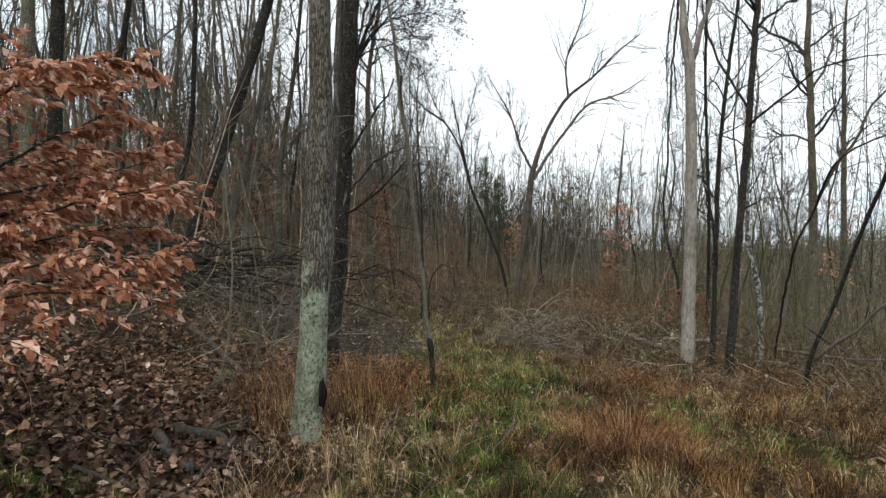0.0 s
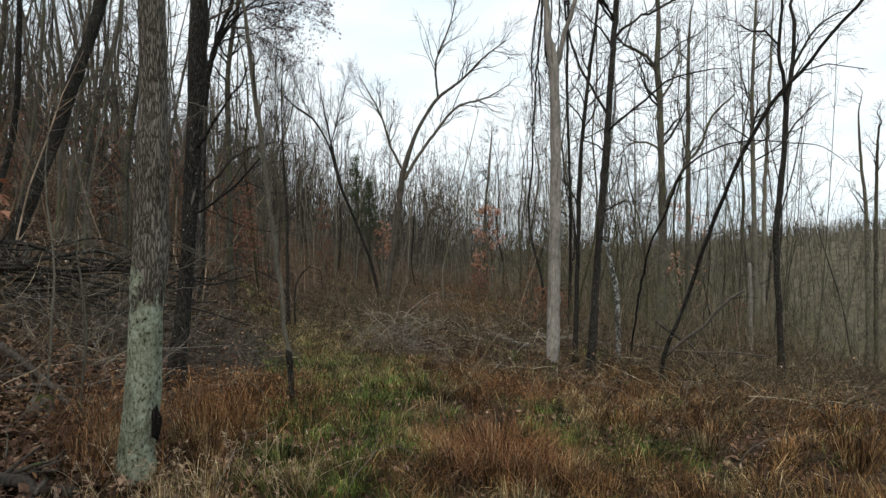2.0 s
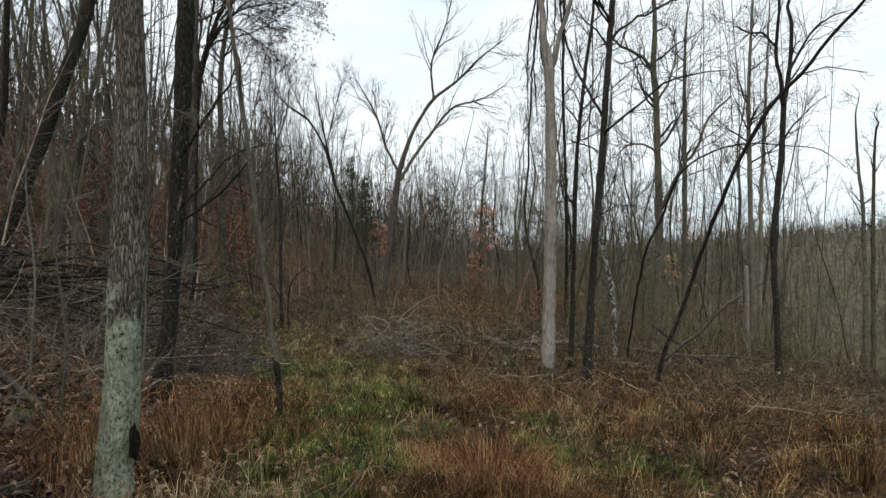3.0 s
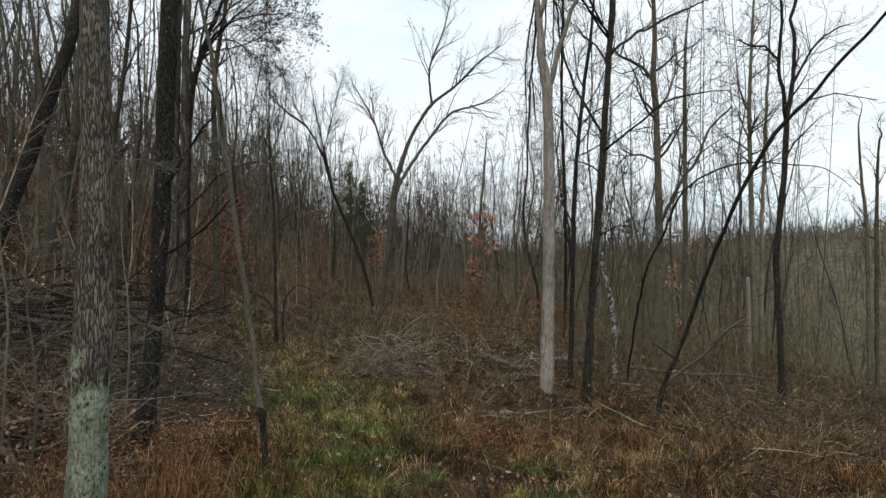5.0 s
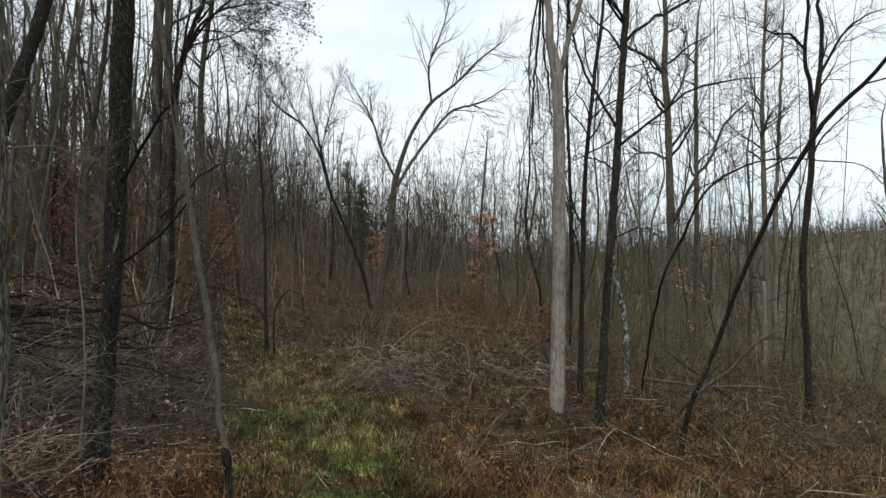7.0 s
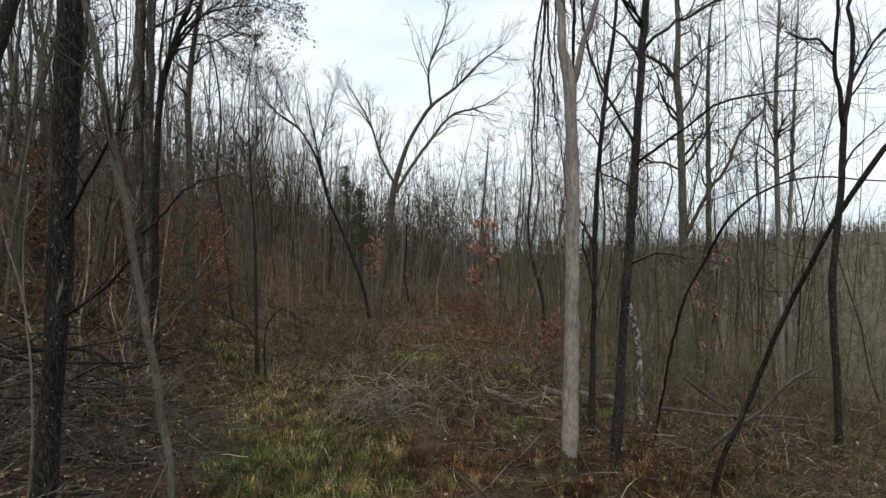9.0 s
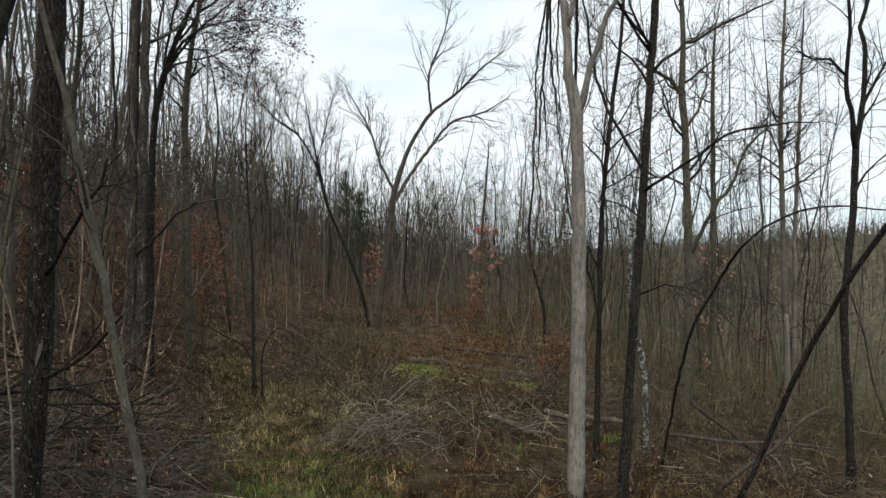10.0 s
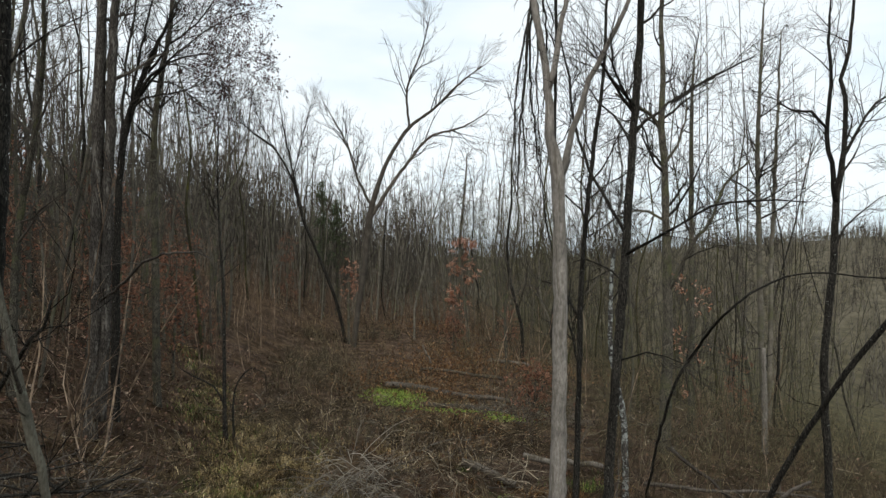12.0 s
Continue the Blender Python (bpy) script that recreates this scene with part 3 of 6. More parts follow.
tree("dead_split_tree", "dead twin-stemmed tree with bark peeling off pale wood", [(-3.61, 20.66, 0.4, 0.198), (-3.41, 20.61, 2.42, 0.159), (-3.36, 20.59, 5.07, 0.132), (-3.32, 20.59, 7.71, 0.132), (-3.23, 20.56, 10.36, 0.106), (-3.18, 20.55, 12.34, 0.066)],
     [[(-3.32, 20.59, 0.57, 0.172), (-3.18, 20.55, 2.42, 0.112), (-3.12, 20.54, 5.07, 0.119), (-3.05, 20.52, 7.71, 0.112), (-2.96, 20.5, 10.36, 0.093), (-2.91, 20.49, 11.94, 0.06)], [(-3.2, 20.3, 3.4, 0.04), (-2.6, 19.4, 3.75, 0.034), (-1.8, 18.3, 4.35, 0.028), (-1.0, 17.3, 4.5, 0.02), (-0.2, 16.3, 4.38, 0.008)]],
     BARK_DEAD, top=16, seed=13, crown=5, limb_counts=(3, 4), sides=14, lumpy=0.12)
tree("sapling", "slender crooked pale grey sapling with knots and bare side shoots", [(-0.11, 8.44, -0.13, 0.037), (-0.14, 8.45, 0.24, 0.034), (-0.16, 8.45, 0.52, 0.043), (-0.18, 8.46, 0.7, 0.028), (-0.22, 8.46, 0.92, 0.028), (-0.26, 8.47, 1.41, 0.028), (-0.31, 8.48, 1.73, 0.034), (-0.32, 8.45, 1.88, 0.028), (-0.36, 8.39, 2.21, 0.027), (-0.42, 8.3, 2.64, 0.027), (-0.47, 8.16, 3.28, 0.026), (-0.5, 8.14, 3.39, 0.032), (-0.54, 8.02, 3.89, 0.023), (-0.6, 7.88, 4.41, 0.02), (-0.69, 7.74, 4.91, 0.016), (-0.78, 7.56, 5.47, 0.011)],
     [[(-0.31, 8.48, 1.75, 0.009), (-0.19, 8.46, 1.93, 0.008), (-0.09, 8.74, 2.01, 0.006), (0.09, 8.91, 1.97, 0.005)], [(-0.37, 8.5, 2.21, 0.008), (-0.2, 8.15, 2.4, 0.006), (0.02, 7.9, 2.63, 0.004)], [(-0.25, 8.47, 1.35, 0.008), (-0.35, 8.29, 1.14, 0.006), (-0.43, 8.2, 0.86, 0.004)]],
     BARK_SAP, top=8.4, seed=14, crown=6, crown_len=1.2, limb_len=0.35, limb_counts=(4, 4), sides=10, fine=0.0022, own=(12, 4), own_len=0.8, flare=0.2)
tree("bare_snag", "tall barkless pale grey dead tree, forked, standing beside the track", [(5.01, 13.49, -1.2, 0.25), (5.05, 13.49, -0.78, 0.159), (5.1, 13.48, 0.58, 0.142), (5.13, 13.47, 2.4, 0.125), (5.15, 13.47, 3.99, 0.119), (5.13, 13.47, 5.13, 0.122), (5.1, 13.47, 5.81, 0.115), (4.99, 13.5, 6.32, 0.085), (4.98, 13.5, 6.86, 0.071), (4.92, 13.51, 7.48, 0.067), (4.75, 13.56, 8.46, 0.058), (4.62, 13.59, 9.36, 0.045), (4.49, 13.62, 10.7, 0.022)],
     [[(4.97, 13.5, 7.04, 0.058), (5.09, 13.47, 7.66, 0.054), (5.22, 13.44, 8.2, 0.045), (5.22, 13.44, 9.0, 0.036), (5.31, 13.42, 10.25, 0.018)],
      [(5.12, 13.46, 5.6, 0.08), (5.29, 13.42, 6.19, 0.06), (5.44, 13.39, 6.68, 0.054), (5.61, 13.34, 7.21, 0.049), (5.87, 13.28, 7.75, 0.045), (6.18, 13.21, 8.38, 0.04), (6.53, 13.12, 9.18, 0.027), (6.79, 13.06, 10.25, 0.013)]],
     BARK_PALE, seed=15, crown=0, limb_counts=(3, 4), limb_len=1.0, sides=24, flare=0.3, lumpy=0.07, slim=0.88)
tree("hanging_limb_tree", "tall dark tree with broken limbs hanging straight down", [(10.66, 26.25, -1.9, 0.06), (10.74, 26.24, 3.29, 0.052), (10.6, 26.24, 8.51, 0.05), (10.68, 26.25, 12.69, 0.05), (10.56, 26.27, 15.82, 0.06)],
     [[(10.6, 26.26, 14.99, 0.063), (10.14, 26.07, 15.89, 0.062), (9.77, 25.95, 15.79, 0.051), (9.57, 25.9, 13.91, 0.051), (9.43, 25.93, 12.28, 0.046), (9.33, 25.95, 10.86, 0.041), (9.17, 25.99, 9.02, 0.033), (9.04, 26.03, 6.48, 0.02)], [(9.57, 25.9, 13.5, 0.041), (9.53, 26.01, 11.29, 0.036), (9.7, 26.07, 9.27, 0.031), (9.98, 26.1, 6.81, 0.016)], [(9.43, 25.93, 12.08, 0.036), (9.22, 25.88, 9.61, 0.028), (9.26, 25.77, 7.37, 0.016)], [(9.81, 25.94, 15.69, 0.036), (10.04, 25.99, 13.79, 0.031), (10.2, 26.05, 11.56, 0.026), (10.12, 26.17, 9.72, 0.016)], [(9.5, 25.92, 13.1, 0.04), (9.18, 26.0, 11.4, 0.034), (8.98, 26.1, 9.6, 0.026), (9.08, 26.2, 7.6, 0.012)], [(9.66, 25.95, 14.6, 0.04), (9.82, 25.85, 12.6, 0.032), (9.72, 25.8, 10.4, 0.024), (9.86, 25.75, 7.9, 0.012)]], BARK_DARK, top=17, seed=16, crown=7, limb_counts=(11, 4), limb_len=1.25, sides=9, lift=-0.3, spread=(0.15, 0.5), fine=0.009, slim=1.15, limb_wave=0.022)
tree("dark_tree", "dark wet-barked tree with wide crooked limbs", [(6.15, 14.01, -1.2, 0.108), (6.25, 13.99, 0.48, 0.086), (6.33, 13.97, 1.68, 0.081), (6.42, 13.95, 2.88, 0.081), (6.52, 13.93, 4.08, 0.076), (6.6, 13.91, 5.29, 0.07), (6.69, 13.89, 6.49, 0.065), (6.78, 13.88, 7.69, 0.065), (6.86, 13.86, 9.49, 0.054)],
     [[(6.57, 13.92, 4.75, 0.03), (5.95, 14.05, 5.89, 0.026), (5.72, 14.09, 6.61, 0.022), (5.54, 14.13, 7.69, 0.017), (5.42, 14.16, 8.41, 0.009)], [(6.55, 13.92, 4.44, 0.03), (6.66, 13.39, 4.66, 0.025), (6.86, 12.84, 4.91, 0.02), (7.03, 12.29, 5.18, 0.019), (7.26, 11.74, 5.22, 0.015), (7.64, 11.15, 5.15, 0.007)], [(6.69, 13.89, 6.49, 0.035), (7.13, 13.8, 6.91, 0.026), (7.81, 14.07, 7.28, 0.027), (8.64, 14.31, 7.74, 0.023), (9.63, 14.52, 8.21, 0.012)], [(6.42, 13.95, 2.64, 0.017), (6.66, 13.39, 2.87, 0.012), (6.91, 12.83, 2.76, 0.006)], [(6.52, 13.93, 3.96, 0.017), (6.29, 14.38, 4.32, 0.014), (6.03, 14.85, 4.31, 0.007)], [(6.72, 13.89, 6.97, 0.026), (6.2, 13.48, 7.26, 0.021), (5.86, 13.15, 7.9, 0.01)]],
     BARK_DARK, top=15, seed=17, crown=14, limb_counts=(12, 4, 3), limb_len=1.7, sides=14, flare=0.5)
tree("slim_tree", "slim dark tree beside a barkless dead one", [(6.99, 16.9, -1.47, 0.073), (7.04, 16.88, 0.07, 0.066), (7.1, 16.87, 2.26, 0.058), (7.16, 16.86, 4.01, 0.058), (7.3, 16.83, 5.62, 0.051), (7.45, 16.8, 6.94, 0.044), (7.62, 16.77, 8.25, 0.037), (7.7, 16.75, 9.71, 0.029)],
     [[(7.13, 16.87, 2.99, 0.029), (6.73, 16.95, 3.72, 0.022), (6.48, 17.51, 3.84, 0.01)], [(7.1, 16.87, 1.97, 0.029), (7.03, 17.3, 3.0, 0.022), (7.18, 17.47, 3.92, 0.01)]], BARK_DARK, top=13, seed=18, crown=16, limb_counts=(8, 4), own=(14, 4, 2), own_len=1.3, sides=10)
tree("grey_tree", "grey forked tree with a long curved limb", [(12.35, 22.02, -2.21, 0.209), (12.48, 21.99, 0.22, 0.17), (12.54, 21.98, 2.21, 0.145), (12.5, 21.99, 4.6, 0.12), (12.44, 22.0, 7.19, 0.11), (12.35, 22.02, 8.39, 0.1), (12.41, 22.01, 9.98, 0.08), (12.35, 22.02, 11.58, 0.07), (12.44, 22.0, 13.17, 0.05)],
     [[(12.37, 22.02, 8.23, 0.07), (11.96, 22.1, 8.79, 0.06), (11.08, 21.67, 8.91, 0.049), (10.42, 21.4, 9.17, 0.03)], [(12.54, 21.98, 3.21, 0.07), (12.86, 21.61, 4.18, 0.059), (13.04, 21.37, 4.75, 0.058), (13.52, 21.27, 5.43, 0.049), (14.03, 21.17, 6.5, 0.039), (14.76, 21.02, 7.28, 0.029)],
      [(12.5, 21.99, 5.4, 0.04), (12.21, 22.56, 5.77, 0.041), (11.85, 23.15, 5.74, 0.031), (11.67, 23.69, 5.38, 0.015)], [(12.44, 22.0, 7.19, 0.05), (12.83, 21.92, 7.79, 0.04), (13.13, 21.86, 8.79, 0.03), (13.03, 21.88, 9.98, 0.015)]],
     BARK_GREY, top=16, seed=19, crown=16, limb_len=2.0, limb_counts=(13, 5, 3), fine=0.006)
tree("bowed_tree", "thin dark tree bowed over in a wide arch", [(8.49, 16.79, -1.74, 0.04), (8.38, 16.41, -0.92, 0.035), (8.23, 15.82, 0.18, 0.033), (8.16, 15.33, 1.19, 0.037), (8.1, 14.83, 2.01, 0.035), (8.27, 14.59, 2.53, 0.035), (8.01, 13.62, 3.18, 0.033), (7.9, 13.03, 3.55, 0.027), (8.41, 12.93, 3.9, 0.023), (9.15, 12.88, 4.14, 0.02), (9.99, 12.61, 4.09, 0.016), (10.77, 12.44, 3.98, 0.012), (11.28, 12.34, 3.61, 0.006)], (), BARK_DARK, seed=20, crown=0, sides=9, own=(9, 3), own_len=0.9, flare=0.3, slim=0.8)
tree("leaning_tree", "thin dark tree leaning far over with a knee near its foot", [(6.31, 11.52, -0.85, 0.063), (6.39, 11.3, -0.13, 0.05), (6.51, 11.07, 0.49, 0.05), (6.65, 10.79, 1.28, 0.045), (6.68, 10.22, 2.31, 0.042), (6.72, 9.6, 3.23, 0.04), (6.85, 9.06, 3.98, 0.037), (7.01, 8.62, 4.37, 0.034), (7.05, 8.1, 4.75, 0.029), (7.09, 7.58, 5.08, 0.024), (7.1, 7.07, 5.4, 0.018), (7.19, 6.65, 5.83, 0.01)],
     [[(7.01, 8.62, 4.38, 0.015), (7.22, 8.37, 4.41, 0.011), (7.53, 8.01, 4.27, 0.007)]], BARK_DARK, seed=21, crown=0, limb_counts=(3, 2), limb_len=0.5, sides=12, own=(5, 2), own_len=0.6, flare=0.4, slim=0.76)
tree("forked_tree", "dark tree that forks into two crooked stems", [(11.87, 15.08, -1.77, 0.118), (11.83, 15.08, -0.38, 0.09), (11.75, 15.1, 1.29, 0.09), (11.75, 15.1, 2.41, 0.09), (11.91, 15.07, 3.94, 0.084), (11.99, 15.05, 5.19, 0.084), (12.02, 15.05, 5.68, 0.078), (12.16, 15.02, 6.58, 0.06), (12.2, 15.01, 7.7, 0.056), (12.1, 15.03, 8.04, 0.049), (12.29, 14.99, 8.67, 0.042), (12.4, 14.97, 9.92, 0.028)],
     [[(12.0, 15.05, 5.5, 0.07), (11.91, 15.07, 6.3, 0.056), (11.81, 15.09, 7.1, 0.049), (11.91, 15.07, 7.97, 0.042), (11.86, 15.08, 8.81, 0.035), (11.91, 15.07, 9.92, 0.015)],
      [(11.81, 15.09, 7.03, 0.035), (11.47, 15.16, 7.38, 0.035), (11.13, 15.23, 7.39, 0.028), (10.79, 15.3, 7.56, 0.012)], [(12.16, 15.02, 6.44, 0.042), (12.43, 14.96, 7.0, 0.035), (12.84, 14.88, 7.56, 0.028), (13.25, 14.79, 7.83, 0.021), (13.66, 14.71, 7.95, 0.01)]],
     BARK_DARK, top=12, seed=22, crown=6, crown_len=2, limb_counts=(13, 4, 3), limb_len=1.5, sides=12, flare=0.4, slim=0.85)
tree("twin_tree", "pale grey twin-stemmed tree down the slope", [(19.96, 26.58, -4.25, 0.126), (19.79, 26.62, 0.91, 0.113), (19.71, 26.63, 5.18, 0.101), (19.66, 26.64, 8.45, 0.088), (19.79, 26.62, 11.47, 0.063), (19.91, 26.59, 13.98, 0.038)],
     [[(20.1, 26.56, -3.87, 0.101), (20.21, 26.53, 3.42, 0.088), (20.35, 26.5, 7.19, 0.075), (20.53, 26.47, 10.97, 0.05), (20.6, 26.4, 13.5, 0.02)]], BARK_FAR, top=16, seed=23, crown=22, own=(20, 5, 3), own_len=2.0, limb_counts=(20, 5, 3), limb_len=2.2, fine=0.006)
tree("broken_stub", "short pale broken trunk among the undergrowth", [(16.36, 22.32, -2.6, 0.1), (16.35, 22.33, -0.9, 0.09), (16.34, 22.33, 0.2, 0.084), (16.32, 22.33, 1.26, 0.06)], (), BARK_PALE, seed=24, crown=0, group="", category="tree stump")
tree("thin_tree", "thin grey tree at the valley's edge", [(19.04, 19.73, -3.0, 0.077), (19.0, 19.74, 2.41, 0.067), (18.81, 19.77, 4.71, 0.048), (18.72, 19.79, 6.24, 0.029)], (), BARK_GREY, top=7.6, seed=25, crown=6, crown_len=1.4)
tree("thin_tree", "thin grey tree at the valley's edge", [(19.3, 19.67, -3.0, 0.077), (19.3, 19.67, 2.41, 0.067), (19.38, 19.66, 5.66, 0.038)], (), BARK_GREY, top=7, seed=26, crown=6, crown_len=1.4)
tree("young_beech", "slender young beech with a few orange leaves", [(15.14, 24.61, -2.9, 0.124), (15.18, 24.6, 3.32, 0.102), (15.2, 24.6, 8.97, 0.068), (15.29, 24.58, 11.24, 0.034)], (), BARK_GREY, top=13, seed=27, crown=9, leaves=380, leaf_z=(-0.8, 3.8), leaf_mat=LEAF_BEECH, leaf_size=0.11, own=(34, 4), own_len=0.9)
tree("spotted_tree", "curved thin trunk spotted with white lichen", [(8.7, 17.77, -1.6, 0.078), (8.67, 17.78, 0.37, 0.07), (8.49, 17.81, 1.47, 0.063), (8.35, 17.84, 2.33, 0.055), (8.41, 17.83, 4.13, 0.047), (8.64, 17.78, 6.17, 0.031)], (), bark("spotted_bark", (0.03, 0.028, 0.025), (0.09, 0.08, 0.07), (0.34, 0.35, 0.32), (0.5, 0.55), patch=9.0), top=9, seed=28, crown=8, crown_len=2)
tree("sweeping_tree", "tall forked tree whose crown sweeps out to one side", [(5.36, 47.96, -2.3, 0.204), (5.6, 47.91, -0.02, 0.224), (6.08, 47.81, 3.25, 0.245), (6.4, 47.75, 6.1, 0.27), (6.6, 47.7, 7.53, 0.25), (7.48, 47.52, 10.19, 0.163), (8.48, 47.32, 12.02, 0.143), (9.28, 47.15, 13.04, 0.122), (10.88, 46.83, 14.27, 0.102), (12.48, 46.5, 15.9, 0.07), (14.07, 46.17, 17.12, 0.03)],
     [[(9.28, 47.15, 13.04, 0.1), (10.88, 46.83, 14.27, 0.09), (12.48, 46.5, 15.9, 0.07), (14.07, 46.17, 17.12, 0.025)], [(6.64, 47.7, 6.92, 0.163), (7.88, 47.44, 8.96, 0.143), (9.08, 47.2, 10.59, 0.122), (10.48, 46.91, 12.23, 0.102), (12.48, 46.5, 12.84, 0.071), (14.27, 46.13, 13.86, 0.025)], [(9.08, 47.2, 12.92, 0.102), (8.96, 47.22, 15.49, 0.082), (9.88, 47.03, 17.94, 0.061), (10.48, 46.91, 20.39, 0.025)], [(6.48, 47.73, 7.74, 0.122), (5.68, 47.89, 9.37, 0.102), (5.08, 48.02, 11.41, 0.082), (4.28, 48.18, 13.04, 0.061), (3.48, 48.35, 14.47, 0.025)]],
     BARK_TWIG, seed=29, crown=0, limb_counts=(16, 5, 3), limb_len=3.4, fine=0.01, spread=(0.2, 0.6), lift=0.03, slim=0.85, twig_mat=BARK_DARK)
tree("curved_tree", "dark tree bowed in a long curve", [(5.11, 50.46, -2.0, 0.214), (4.48, 50.59, 0.72, 0.193), (3.22, 50.85, 4.15, 0.172), (2.17, 51.06, 6.72, 0.172), (1.33, 51.24, 9.73, 0.129), (0.07, 51.5, 11.87, 0.107), (-1.61, 51.84, 13.16, 0.064), (-2.66, 52.06, 14.44, 0.033)],
     [[(2.25, 51.05, 6.51, 0.129), (1.54, 51.19, 9.73, 0.107), (0.91, 51.32, 12.73, 0.086), (0.49, 51.41, 15.3, 0.03)], [(1.37, 51.23, 9.51, 0.086), (2.17, 51.06, 12.73, 0.064), (2.67, 50.96, 14.87, 0.03)], [(0.28, 51.45, 11.66, 0.064), (-0.77, 51.67, 13.59, 0.064), (-1.4, 51.8, 15.3, 0.03)], [(0.07, 51.5, 11.87, 0.09), (-1.61, 51.84, 13.16, 0.064), (-2.66, 52.06, 14.44, 0.03)]],
     BARK_DARK, seed=30, crown=0, limb_counts=(20, 5, 3), limb_len=3.2, fine=0.008, spread=(0.25, 0.7), slim=0.58)
tree("copper_beech", "young beech that has kept its orange leaves", [(14.91, 55.29, -2.2, 0.195), (14.82, 55.31, 4.39, 0.13), (15.2, 55.23, 9.26, 0.09), (15.39, 55.19, 11.7, 0.049)], (), BARK_GREY, top=13, seed=31, crown=5, crown_len=2, own=(70, 4), own_len=1.5, leaves=1900, leaf_z=(-1.8, 5.5), leaf_mat=LEAF_BEECH, leaf_size=0.2, fine=0.008)
tree("copper_beech", "small orange-leaved beech at the wood's edge", [(5.2, 49.5, -2.1, 0.1), (5.2, 49.5, 1.5, 0.08), (5.3, 49.4, 4.2, 0.04)], (), BARK_GREY, seed=32, crown=0, own=(30, 4), own_len=0.8, leaves=500, leaf_z=(1.2, 4.5), leaf_mat=LEAF_BEECH, leaf_size=0.16, fine=0.008)
for k, (x, y, h) in enumerate(((-6.0, 31.0, 5.0), (-8.5, 38.0, 6.0), (-3.6, 35.0, 4.5), (-11.0, 29.0, 5.0), (-13.0, 42.0, 7.0), (-5.5, 44.0, 6.0), (1.0, 60.0, 6.0), (12.0, 47.0, 2.2), (17.0, 50.0, 2.5), (10.0, 27.0, 1.6), (-9.5, 22.0, 3.0), (26.0, 36.0, 5.0), (-4.6, 27.0, 4.0), (-7.2, 25.0, 4.2), (-9.8, 34.0, 6.0), (-3.2, 30.0, 4.6), (-13.5, 26.0, 4.0), (-6.6, 36.5, 6.5), (-16.0, 35.0, 5.0))):
    z = ground(x, y)
    tree("rusty_beech", "small beech holding dull rust-brown leaves", [(x, y, z, 0.06), (x + 0.1, y, z + h * 0.5, 0.045), (x + 0.15, y + 0.1, z + h, 0.015)], (), BARK_GREY, seed=400 + k, crown=0, own=(34, 4), own_len=1.3, leaves=900, leaf_mat=LEAF_RUST, leaf_size=0.14, fine=0.006, sides=7, group="rusty young beeches")
tree("dark_sapling", "dark thin sapling with one low crooked branch", [(-0.7, 22.97, -0.95, 0.092), (-0.74, 22.98, 0.57, 0.074), (-0.75, 22.98, 3.15, 0.055), (-0.86, 23.0, 4.99, 0.037), (-0.92, 23.01, 6.84, 0.028)], [[(-0.72, 22.97, 0.2, 0.037), (-1.01, 23.03, 0.75, 0.032), (-1.55, 23.14, 1.03, 0.028), (-2.0, 23.23, 1.3, 0.014)]], BARK_DARK, top=9, seed=33, crown=8, crown_len=1.6, limb_len=0.5, slim=0.75)
tree("bowed_sapling", "dark stub sapling bowed over at its tip", [(-0.48, 22.92, -0.95, 0.065), (-0.5, 22.93, 0.2, 0.046), (-0.38, 22.9, 0.84, 0.037), (-0.01, 22.83, 1.25, 0.028), (0.35, 22.75, 1.12, 0.023), (0.42, 22.74, 0.47, 0.014)], (), BARK_DARK, seed=34, crown=0, own=(9, 4), own_len=0.6, slim=0.6)
